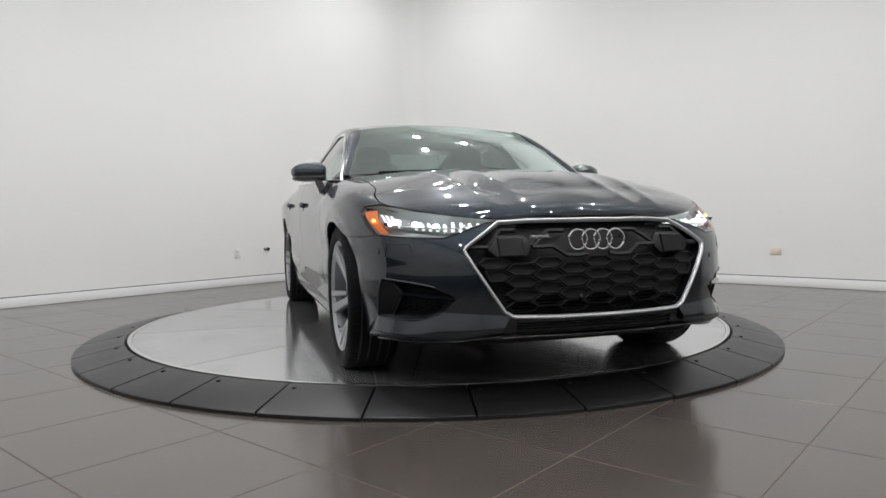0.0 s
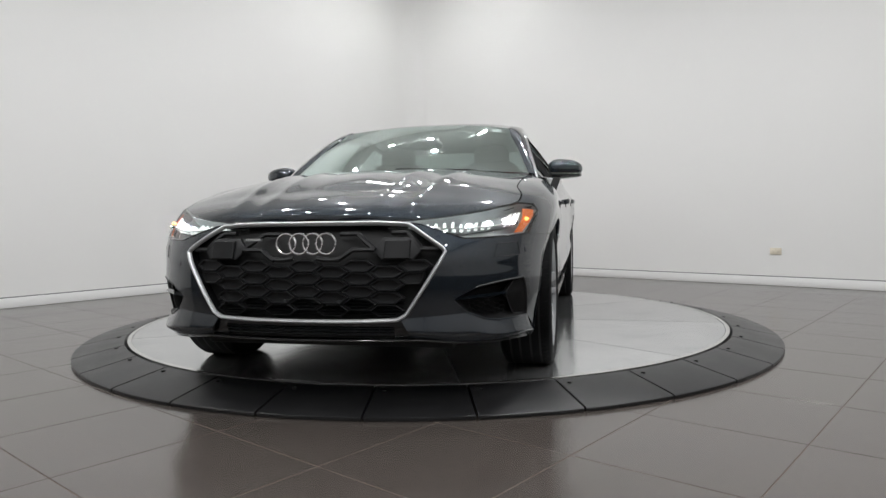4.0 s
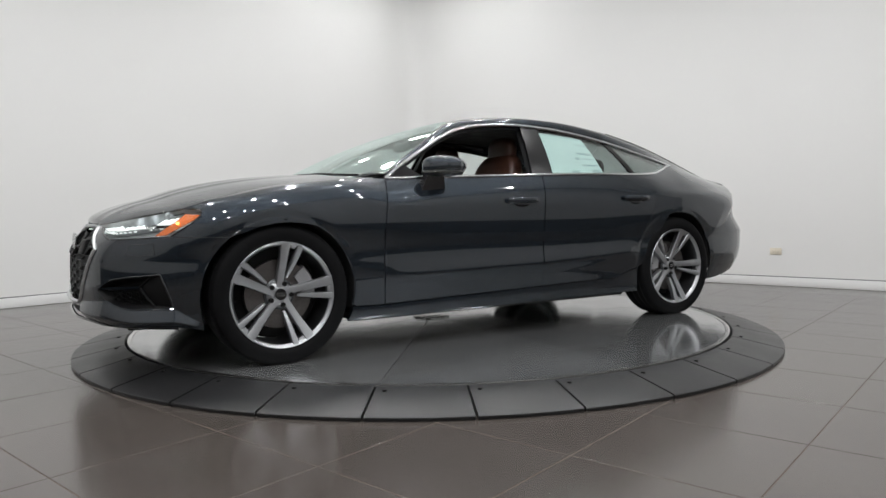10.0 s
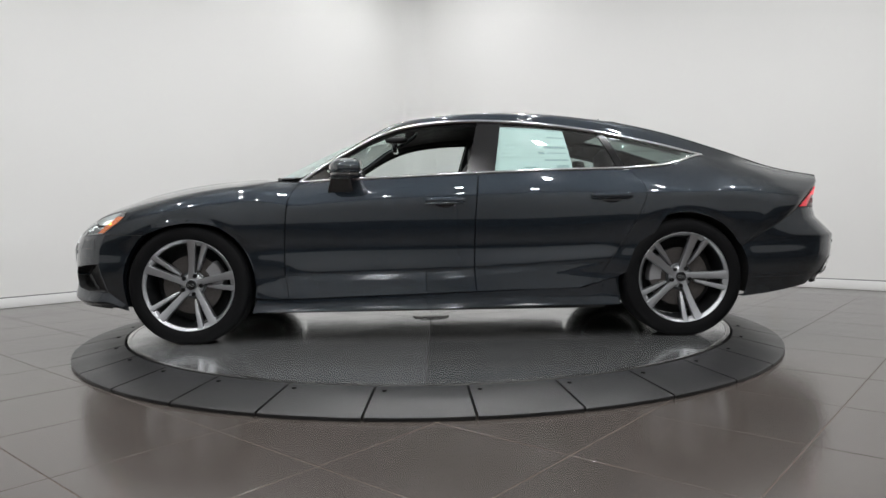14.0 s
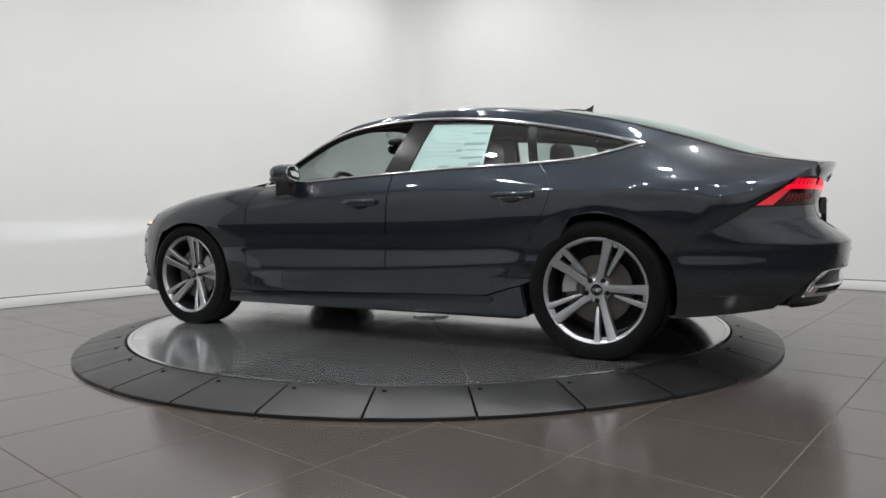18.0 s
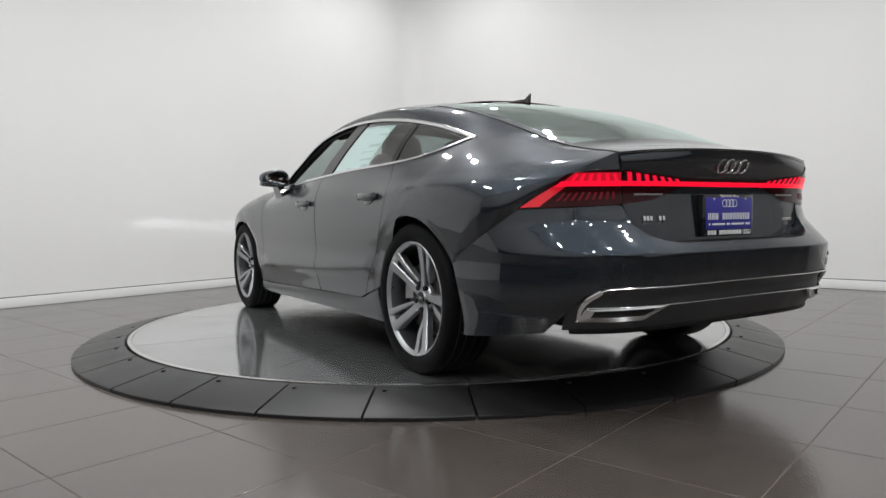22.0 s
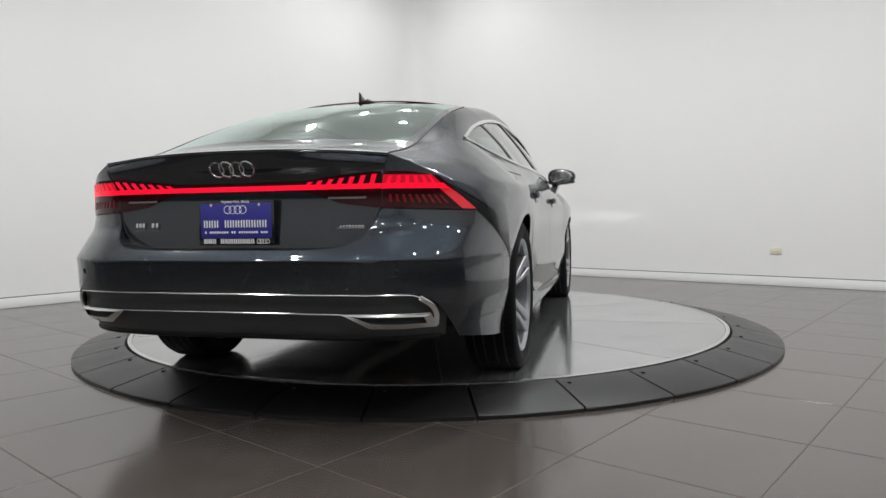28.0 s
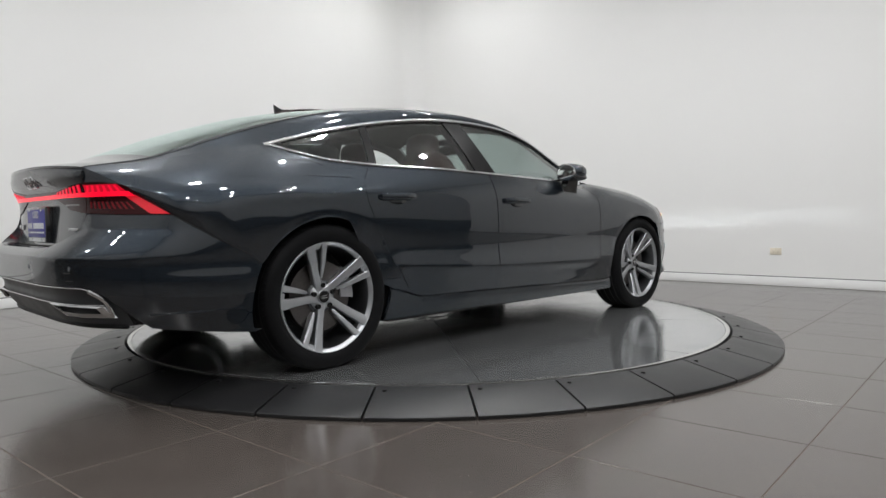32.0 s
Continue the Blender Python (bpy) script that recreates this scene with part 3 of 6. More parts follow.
def side_y(x, z):
    """The car's outer half width at a place along it and a height."""
    x, z = np.asarray(x, float), np.asarray(z, float)
    zt = TOP_Z(x)
    front = step01(x, 0.80, 1.15)
    rear = step01(-x, 1.25, 1.7)
    h = 0.16 - 0.045 * front + 0.10 * rear
    t = np.clip((z - (zt - h)) / h, 0, 1)
    at_top = flank(x, zt)
    yt = np.minimum(TOP_Y(np.minimum(x, 1.75)), at_top)
    yt = yt + (at_top - yt) * step01(x, 1.62, 1.95)
    roll = front * (1 - np.sqrt(1 - np.minimum(t, 0.999) ** 2)) + (1 - front) * (t ** 1.9 * (1 - rear) + t ** 1.7 * rear)
    return flank(x, z) - (at_top - yt) * roll


def on_side(g):
    return np.stack([g[..., 0], side_y(g[..., 0], g[..., 1]), g[..., 1]], -1)


def top_curve(x0, x1, n=40):
    x = np.linspace(x0, x1, n)
    z = TOP_Z(x)
    return np.stack([x, side_y(x, z), z], -1)


def on_front(g):
    """g: (angle from straight ahead in degrees, height)."""
    q, z = np.radians(g[..., 0]), g[..., 1]
    a, y = NOSE(z) - XF, SIDE(z)
    r = ((np.abs(np.cos(q)) / a) ** NF + (np.abs(np.sin(q)) / y) ** NF) ** (-1 / NF)
    x = XF + r * np.cos(q)
    return np.stack([x, r * np.sin(q) + np.sign(q) * bulges(x, z) * step01(np.abs(q), 0.2, 0.6), z], -1)


def on_rear(g):
    q, z = np.radians(g[..., 0]), g[..., 1]
    a, y = XR - TAIL(z), SIDE(z)
    r = ((np.abs(np.cos(q)) / a) ** NR + (np.abs(np.sin(q)) / y) ** NR) ** (-1 / NR)
    x = XR - r * np.cos(q)
    return np.stack([x, r * np.sin(q) + np.sign(q) * bulges(x, z) * step01(np.abs(q), 0.2, 0.6), z], -1)


TAIL_LID = spline([0.55, 0.60, 0.66, 0.72, 0.80, 0.87, 0.95, 1.02], [-2.464, -2.462, -2.458, -2.453, -2.448, -2.462, -2.505, -2.47])


def on_lid(g):
    """The tailgate's own face, set in above the bumper's slope."""
    p = on_rear(g)
    p[..., 0] += TAIL_LID(g[..., 1]) - TAIL(g[..., 1])
    return p


def ahead(y, z):
    """Angle for on_front at a sideways distance y."""
    a, w = float(NOSE(z)) - XF, float(SIDE(z))
    x = a * (1 - min(abs(y) / w, 0.9999) ** NF) ** (1 / NF)
    return math.degrees(math.atan2(y, x))


def astern(y, z):
    a, w = XR - float(TAIL(z)), float(SIDE(z))
    x = a * (1 - min(abs(y) / w, 0.9999) ** NR) ** (1 / NR)
    return math.degrees(math.atan2(y, x))


def ahead_x(x, z):
    return math.degrees(math.atan2(float(flank(x, z)), x - XF))


def astern_x(x, z):
    return math.degrees(math.atan2(float(flank(x, z)), XR - x))


def normals(p):
    du, dv = np.gradient(p, axis=0), np.gradient(p, axis=1)
    n = np.cross(du, dv)
    n /= np.linalg.norm(n, axis=-1)[..., None] + 1e-9
    c = p.reshape(-1, 3).mean(0)
    if (n.reshape(-1, 3).mean(0) @ (c - np.array([np.clip(c[0], -1.6, 1.6), 0, 0.45]))) < 0:
        n = -n
    return n


def panel(p, gap=0.0034, fold=0.025, lift=0.0):
    """A sheet panel: pulled in a little at its border, with the border folded inwards."""
    p = np.array(p, float)
    n = normals(p)
    mean = n.reshape(-1, 3).mean(0)
    n = n * np.where(n @ mean < 0, -1.0, 1.0)[..., None]
    p = p + n * lift
    q = p.copy()
    for sl, nb in (((0, slice(None)), (1, slice(None))), ((-1, slice(None)), (-2, slice(None)))):
        d = p[nb] - p[sl]
        q[sl] = q[sl] + d / (np.linalg.norm(d, axis=-1)[..., None] + 1e-9) * gap
    for sl, nb in (((slice(None), 0), (slice(None), 1)), ((slice(None), -1), (slice(None), -2))):
        d = p[nb] - p[sl]
        q[sl] = q[sl] + d / (np.linalg.norm(d, axis=-1)[..., None] + 1e-9) * gap
    g = np.empty((p.shape[0] + 2, p.shape[1] + 2, 3))
    g[1:-1, 1:-1] = q
    g[0, 1:-1], g[-1, 1:-1] = q[0] - n[0] * fold, q[-1] - n[-1] * fold
    g[1:-1, 0], g[1:-1, -1] = q[:, 0] - n[:, 0] * fold, q[:, -1] - n[:, -1] * fold
    for i, j in ((0, 0), (0, -1), (-1, 0), (-1, -1)):
        g[i, j] = q[i, j] - n[i, j] * fold
    return Mesh().grid(g)


def slab(p, thick=0.006, lift=0.0):
    """A closed sheet with thickness."""
    n = normals(p)
    a, b = p + n * lift, p + n * (lift - thick)
    nu, nv = p.shape[:2]
    m = Mesh().grid(a).grid(b)
    k = nu * nv
    edge = [i * nv for i in range(nu)] + [(nu - 1) * nv + j for j in range(1, nv)] + [i * nv + nv - 1 for i in range(nu - 2, -1, -1)] + [j for j in range(nv - 2, 0, -1)]
    m.f += [(edge[i], edge[(i + 1) % len(edge)], k + edge[(i + 1) % len(edge)], k + edge[i]) for i in range(len(edge))]
    return m


def strip(path, normal, wide, high, closed=False):
    """A half-round moulding along a path, lying against a surface with that normal."""
    path = np.array(path, float)
    tang = np.roll(path, -1, 0) - np.roll(path, 1, 0) if closed else np.gradient(path, axis=0)
    tang /= np.linalg.norm(tang, axis=1)[:, None] + 1e-9
    nn = np.array(normal, float) + np.zeros_like(path)
    nn /= np.linalg.norm(nn, axis=1)[:, None]
    side = np.cross(tang, nn)
    side /= np.linalg.norm(side, axis=1)[:, None] + 1e-9
    g = np.array([[path[i] + side[i] * wide * a + nn[i] * high * b for a, b in ((-0.5, -0.6), (-0.5, 0.25), (-0.3, 0.8), (0, 1.0), (0.3, 0.8), (0.5, 0.25), (0.5, -0.6))] for i in range(len(path))])
    m = Mesh().grid(g, closed_u=closed, closed_v=True)
    if closed:
        return m
    m.f += [tuple(range(7)), tuple(range(len(m.v) - 1, len(m.v) - 8, -1))]
    return m


def arch(cx, q0, q1, n=40, r=ARCH_R):
    q = np.radians(np.linspace(q0, q1, n))
    return np.stack([cx + r * np.cos(q), WHEEL_Z + r * np.sin(q)], -1)


RAIL = [(0.82, 0.803, 0.952), (0.70, 0.775, 1.035), (0.557, 0.74, 1.122), (0.347, 0.695, 1.236), (0.131, 0.66, 1.300), (-0.198, 0.64, 1.327), (-0.57, 0.638, 1.312), (-0.94, 0.642, 1.264), (-1.317, 0.655, 1.186), (-1.665, 0.69, 1.092)]
EAVE = [(0.80, 0.752, 0.985), (0.54, 0.665, 1.155), (0.27, 0.578, 1.318), (0.02, 0.60, 1.360), (-0.3, 0.60, 1.380), (-0.7, 0.595, 1.368), (-1.12, 0.57, 1.323)]
HATCH_EDGE = [(-1.12, 0.57, 1.323), (-1.45, 0.578, 1.247), (-1.8, 0.588, 1.138), (-2.15, 0.596, 1.018), (-2.44, 0.590, 0.962)]


def crowned(left_pt, centre, n=33, power=2.4):
    """An arched edge across the car from the right to the left side."""
    l, c = np.array(left_pt, float), np.array(centre, float)
    s = np.linspace(-1, 1, n)
    w = 1 - np.abs(s) ** power
    return np.stack([l[0] + (c[0] - l[0]) * w, l[1] * s, l[2] + (c[2] - l[2]) * w], -1)


def flip(p):
    return np.array(p) * np.array([1, -1, 1])


def rail_at(x):
    r = curve(RAIL, 200)
    return np.array([np.interp(-x, -r[:, 0], r[:, k]) for k in range(3)])


def pair(name, mesh, material, parent, label="", sharp=35):
    """The same part on the left and on the right side."""
    return part(name, mesh, material, parent, label, sharp), part(name, mesh.mirrored(), material, parent, label, sharp)


def side_panel(bottom, top, left, right, nu=30, nv=22):
    return on_side(coons(bottom, top, left, right, nu, nv))


def top_xz(x0, x1, n=40):
    return top_curve(x0, x1, n)[:, [0, 2]]


DOOR_F = [(0.885, 0.255), (0.897, 0.42), (0.895, 0.61), (0.872, 0.84), (0.82, 0.951)]
DOOR_B = [(-0.228, 0.283), (-0.216, 0.42), (-0.222, 0.657), (-0.235, 0.85), (-0.249, 0.985)]
DOOR_R = [(-0.84, 0.298), (-0.93, 0.34), (-1.055, 0.505), (-1.20, 0.746), (-1.237, 0.886), (-1.15, 1.007)]


def build_body(car):
    # fenders
    top = top_xz(1.90, 0.82, 60)
    left = np.array([(1.978, 0.657), (1.838, 0.757), (1.832, 0.782), (1.90, float(TOP_Z(1.90)))])
    bottom = np.concatenate([[(1.978, 0.657), (1.86, 0.651)], arch(WHEEL_X, 49, 192, 60)])
    right = np.concatenate([[tuple(arch(WHEEL_X, 192, 192, 1)[0]), (1.07, 0.258), (0.90, 0.255)], curve(DOOR_F, 30)])
    pair("fender", panel(side_panel(bottom, top, left, right, 56, 34), gap=0.003), PAINT, car, "dark grey metallic front fender")
    # doors
    doors = {}
    for name, fr, re in (("front_door", DOOR_F, DOOR_B), ("rear_door", DOOR_B, DOOR_R)):
        fr, re = curve(fr, 40), curve(re, 40)
        g = side_panel(curve([fr[0], (fr[0] + re[0]) / 2, re[0]], 30), top_xz(fr[-1][0], re[-1][0]), fr, re, 30, 40)
        doors[name] = pair(name, panel(g), PAINT, car, "dark grey metallic door with a low crease")
    # rocker sill
    b = np.array([(1.07, 0.175), (0.4, 0.178), (-0.6, 0.188), (-1.06, 0.190)])
    t = np.array([(1.07, 0.258), (0.885, 0.254), (0.38, 0.268), (-0.228, 0.283), (-0.653, 0.295), (-0.86, 0.298), (-1.02, 0.350)])
    fa, ra = arch(WHEEL_X, 206, 193, 8, ARCH_R + 0.002), arch(-WHEEL_X, -24, 1, 8, ARCH_R + 0.002)
    b = np.concatenate([fa[:1], b[1:-1], ra[:1]])
    t = np.concatenate([fa[-1:], t, ra[-1:]])
    g = side_panel(b, t, fa, ra, 50, 12)
    g[..., 1] += 0.004 * np.sin(np.linspace(0, np.pi, 12))[None] - 0.003
    pair("rocker_sill", panel(g, fold=0.05), PAINT, car, "painted side sill under the doors")
    # rear quarters
    tip = (-1.665, float(TOP_Z(-1.665)))
    dr = curve(DOOR_R, 60)
    bottom = np.concatenate([[(-0.84, 0.298), (-1.02, 0.352)], arch(-WHEEL_X, 2, 152, 60)])
    seam = curve([tuple(bottom[-1]), (-1.40 - 0.50, 0.592), (-2.02, 0.652), (-2.185, 0.757)], 30)
    lamp_out = on_rear(curve([rpx(-2.185, 0.757), rpx(-2.235, 0.80), rpt(0.745, 0.884)], 14))
    lamp_top = on_rear(curve([rpt(0.745, 0.884), rpt(0.66, 0.897), rpt(0.572, 0.898)], 12))
    crease = curve([tuple(lamp_top[0]), (-2.400, 0.672, 0.926), HATCH_EDGE[-1]], 12)
    corner3 = np.array(HATCH_EDGE[-1])
    right3 = even(np.concatenate([lamp_out, crease[1:]]), 40)
    bot = np.concatenate([bottom, seam[1:]])
    top = np.concatenate([top_xz(-1.15, -2.36, 80), [(corner3[0], corner3[2])]])
    g = side_panel(bot, top, dr, right3[:, [0, 2]], 84, 40)
    miss = right3[None] - g[-1:]
    g = g + miss * (np.linspace(0, 1, 84) ** 3)[:, None, None]
    q = Mesh().grid(panel_grid(g))
    q.grid(coons(lamp_top, crease, np.array([lamp_top[0], crease[0]]), np.array([lamp_top[-1], crease[-1]]), 14, 8))
    pillar_top = curve(HATCH_EDGE, 60)
    rail = curve(RAIL, 200)
    run = rail[rail[:, 0] < -1.021]
    run = np.concatenate([[rail_at(-1.0205)], run])
    fore, aft = pillar_top[pillar_top[:, 0] > -1.78], pillar_top[pillar_top[:, 0] <= -1.76]
    aft = np.concatenate([fore[-1:], aft[aft[:, 0] < fore[-1, 0]]])
    cross = np.array([run[-1], fore[-1]])
    p = coons(run, fore, np.array([run[0], fore[0]]), cross, 30, 12)
    swell = 0.010 * np.sin(np.linspace(0, np.pi, 12))[None] * (1 - np.linspace(0, 1, 30))[:, None]
    p[..., 1] += swell
    p[..., 2] += swell
    q.grid(p)
    low3 = g[:, -1]
    low3 = np.concatenate([run[-1:], low3[low3[:, 0] < -1.67]])
    q.grid(coons(low3, aft, cross, np.array([low3[-1], aft[-1] + np.array([0, -0.001, 0])]), 40, 12))
    pair("rear_quarter", q, PAINT, car, "dark grey rear quarter panel flowing into the roof pillar", 50)
    # rails beside the roof and windscreen
    low, high = curve(RAIL, 200), curve(EAVE, 80)
    low = low[low[:, 0] > -1.021]
    g = coons(low, high, np.array([low[0], high[0]]), np.array([low[-1], high[-1]]), 70, 8)
    g[..., 1] += 0.010 * np.sin(np.linspace(0, np.pi, 8))[None]
    g[..., 2] += 0.010 * np.sin(np.linspace(0, np.pi, 8))[None]
    pair("roof_rail", panel(g, 0.0008, 0.012), PAINT, car, "dark grey windscreen pillar and roof rail")
    # roof
    e = curve(EAVE[2:], 40)
    front, back = crowned(EAVE[2], (0.12, 0, 1.376), power=2.6), crowned(EAVE[-1], (-1.19, 0, 1.360), power=2.6)
    g = coons(front[::-1], back[::-1], e, flip(e), 33, 40)
    lift = np.sin(np.linspace(0, np.pi, 40))[None, :] * (1 - np.abs(np.linspace(-1, 1, 33)) ** 2.6)[:, None]
    g[..., 2] += 0.004 * lift
    part("roof", panel(g), PAINT, car, "dark grey roof panel")
    # windscreen
    e = curve(EAVE[:3], 30)
    low, high = crowned(EAVE[0], (1.09, 0, 0.998), power=2.2), front
    g = coons(low, high, flip(e), e, 33, 24)
    bulge = np.sin(np.linspace(0, np.pi, 24))[None, :] * (1 - np.linspace(-1, 1, 33) ** 2)[:, None]
    g[..., 0] += 0.012 * bulge
    g[..., 2] += 0.022 * bulge
    ws = part("windshield", Mesh().grid(g), SCREEN, car, "clear laminated windscreen")
    ws.visible_shadow = False
    note = slab(g[28:31, 20:23] - np.array([0.003, 0, 0.004]), 0.0008)
    part("screen_sticker", note, PRINT_WHITE, ws, "small white sticker at the screen top")
    band = slab(g[:, -3:] - np.array([0.0, 0, 0.007]), 0.001)
    part("sun_band", band, CABIN, car, "dark band along the screen top")
    # bonnet
    side = np.concatenate([top_curve(0.93, 1.95, 40), top_curve(1.95, 2.24, 20)[1:]])
    s0, s1 = side[0], side[-1]
    rear_edge = crowned(s0, (1.16, 0, 0.999), 41, 2.3)
    front_edge = crowned(s1, (NOSE(0.716) + 0.01, 0, 0.727), 41, 2.6)
    g = coons(rear_edge, front_edge, flip(side), side, 121, 40)
    v = np.linspace(-1, 1, 121)[:, None]
    u = np.linspace(0, 1, 40)[None, :]
    g[..., 2] += 0.040 * np.sin(np.pi * u ** 1.6) * (1 - np.abs(v) ** 2.2)
    y = np.abs(g[..., 1])
    c1, c2 = 0.50 - 0.14 * u, 0.27 - 0.02 * u
    g[..., 2] += 0.007 * np.clip(1 - np.abs(y - c1) / 0.060, 0, 1) ** 1.5 * np.sin(np.pi * np.clip(u * 0.9 + 0.1, 0, 1)) - 0.005 * np.exp(-((y - c1 + 0.09) / 0.06) ** 2) * np.sin(np.pi * u)
    g[..., 2] += 0.005 * np.clip(1 - np.abs(y - c2) / 0.055, 0, 1) ** 1.5 * np.sin(np.pi * np.clip(u * 0.95 + 0.05, 0, 1)) - 0.003 * np.exp(-((y - c2 + 0.10) / 0.07) ** 2) * np.sin(np.pi * u)
    part("bonnet", panel(g, fold=0.03), PAINT, car, "long dark grey bonnet with sculpted creases")
    # cowl between bonnet and screen
    low = crowned((0.90, 0.765, 0.952), (1.20, 0, 0.965), 33, 2.3)
    high = crowned((0.80, 0.752, 0.978), (1.07, 0, 0.985), 33, 2.2)
    part("cowl", slab(coons(low, high, np.array([low[0], high[0]]), np.array([low[-1], high[-1]]), 33, 4), 0.01), MATT, car, "black plastic cowl")
    for y0, y1 in ((0.62, 0.02), (-0.02, -0.60)):
        s = np.linspace(0, 1, 16)
        yy = y0 + (y1 - y0) * s
        xx = 1.10 - 0.29 * np.abs(yy / 0.752) ** 2.2 - 0.01
        w = part("wiper", Mesh().tube(np.stack([xx, yy, 0.994 + 0.012 * s - 0.020 * np.abs(yy / 0.752) ** 2.2], -1), 0.007), MATT, car)
        part("arm", Mesh().tube([(xx[0] + 0.06, y0 + 0.02, 0.960), (xx[4] + 0.02, yy[4], 0.992), (xx[8], yy[8], 1.000)], 0.008), MATT, w)
    # hatch: glass and lid
    e = curve(HATCH_EDGE, 60)
    front = crowned(HATCH_EDGE[0], (-1.19, 0, 1.360), 33, 2.6)
    back = crowned(HATCH_EDGE[-1], (-2.525, 0, 0.985), 33, 2.4)
    g = coons(front, back, flip(e), e, 33, 56)
    v = np.linspace(-1, 1, 33)[:, None]
    u = np.linspace(0, 1, 56)[None, :]
    g[..., 2] += (0.020 * np.sin(np.pi * u) - 0.010 * np.exp(-((u - 0.86) / 0.08) ** 2)) * (1 - np.abs(v) ** 2.4)
    k = 44
    pane = Mesh().grid(g[1:-1, 1:k])
    rw = part("rear_window", pane, SCREEN, car, "sloping tinted rear window")
    rw.visible_shadow = False
    hatch = Mesh().grid(g[:, k - 1:])
    hatch.grid(g[:2, :k]).grid(g[-2:, :k]).grid(g[:, :2])
    # upright face of the lid, down to the bumper
    lip = g[:, -1]
    rows = []
    for s in np.linspace(-1, 1, 33):
        col = []
        for w in np.linspace(0, 1, 24):
            zt, zb = 0.962 + 0.016 * (1 - s * s), 0.624
            z = zt + (zb - zt) * w
            half = np.interp(z, [0.627, 0.645, 0.69, 0.768, 0.87, 0.955], [0.40, 0.470, 0.520, 0.548, 0.566, 0.588])
            q = on_lid(np.array([astern(abs(s) * half, z) * np.sign(s), z]))
            top_pt = lip[np.argmin(np.abs(lip[:, 1] - s * 0.59))]
            q[0] += (top_pt[0] - q[0]) * max(0, 1 - w * 5) ** 1.5
            col.append(q)
        rows.append(col)
    face = np.array(rows)
    face[:, 0] = np.array([lip[np.argmin(np.abs(lip[:, 1] - s * 0.59))] for s in np.linspace(-1, 1, 33)]) + np.array([0.002, 0, -0.012])
    hatch.grid(face)
    hatch.grid(np.stack([lip, face[:, 0]], 1))
    for end in (0, -1):
        hatch.grid(np.stack([face[end], face[end] + np.array([0.06, 0, 0])], 1))
    lid = part("tailgate", hatch, PAINT, car, "dark grey tailgate with a built-in spoiler lip", 45)
    part("brake_strip", Mesh().tube(crowned(HATCH_EDGE[0] * np.array([1, 0.93, 1]), (-1.205, 0, 1.364), 33, 2.6), 0.007, 8, (0.007, 0.004)), RED_DARK, lid, "dark red high brake lamp strip")
    part("spoiler_edge", Mesh().tube(lip + np.array([0.003, 0, -0.0075]), 0.0042, 8), GLOSS, lid, "black spoiler edge")
    for s in (1, -1):
        gap = curve(HATCH_EDGE, 60) * np.array([1, s, 1])
        part("lid_joint", Mesh().tube(gap + np.array([0, 0, 0.0005]), 0.0028, 6), BLACK, lid, "dark joint along the tailgate")
        down = face[-1 if s > 0 else 0]
        part("lid_joint", Mesh().tube(down[2:] + np.array([-0.001, s * 0.001, 0]), 0.0026, 6), BLACK, lid, "dark joint along the tailgate")
    return doors, lid, face


def panel_grid(g, fold=0.006):
    n = normals(g)
    n = n * np.where(n @ n.reshape(-1, 3).mean(0) < 0, -1.0, 1.0)[..., None]
    out = np.empty((g.shape[0], g.shape[1] + 1, 3))
    out[:, 1:] = g
    out[:, 0] = g[:, 0] - n[:, 0] * fold
    return out
def front_path(points, n=40, smooth=True, lift=0.0):
    """A path on the nose through (y, z) points."""
    g = np.array([(ahead(y, z), z) for y, z in points])
    g = curve(g, n) if smooth else even(g, n)
    p = on_front(g)
    if lift:
        p = p + front_normal(g) * lift
    return p


def front_normal(g):
    e = 0.05
    a = on_front(g + np.array([e, 0])) - on_front(g - np.array([e, 0]))
    b = on_front(g + np.array([0, 0.001])) - on_front(g - np.array([0, 0.001]))
    n = np.cross(a, b)
    n /= np.linalg.norm(n, axis=-1)[..., None]
    return n * np.sign(n[..., :1] + 1e-6)


def rear_path(points, n=40, smooth=True, lift=0.0):
    g = np.array([(astern(y, z), z) for y, z in points])
    g = curve(g, n) if smooth else even(g, n)
    return on_rear(g) + np.array([-lift, 0, 0])


def fpt(y, z):
    return (ahead(y, z), z)


def fpx(x, z):
    return (ahead_x(x, z), z)


def rpt(y, z):
    return (astern(y, z), z)


def rpx(x, z):
    return (astern_x(x, z), z)


GRILLE = [(0.0, 0.711), (0.28, 0.710), (0.405, 0.703), (0.560, 0.601), (0.412, 0.352), (0.378, 0.332), (0.20, 0.326), (0.0, 0.324)]


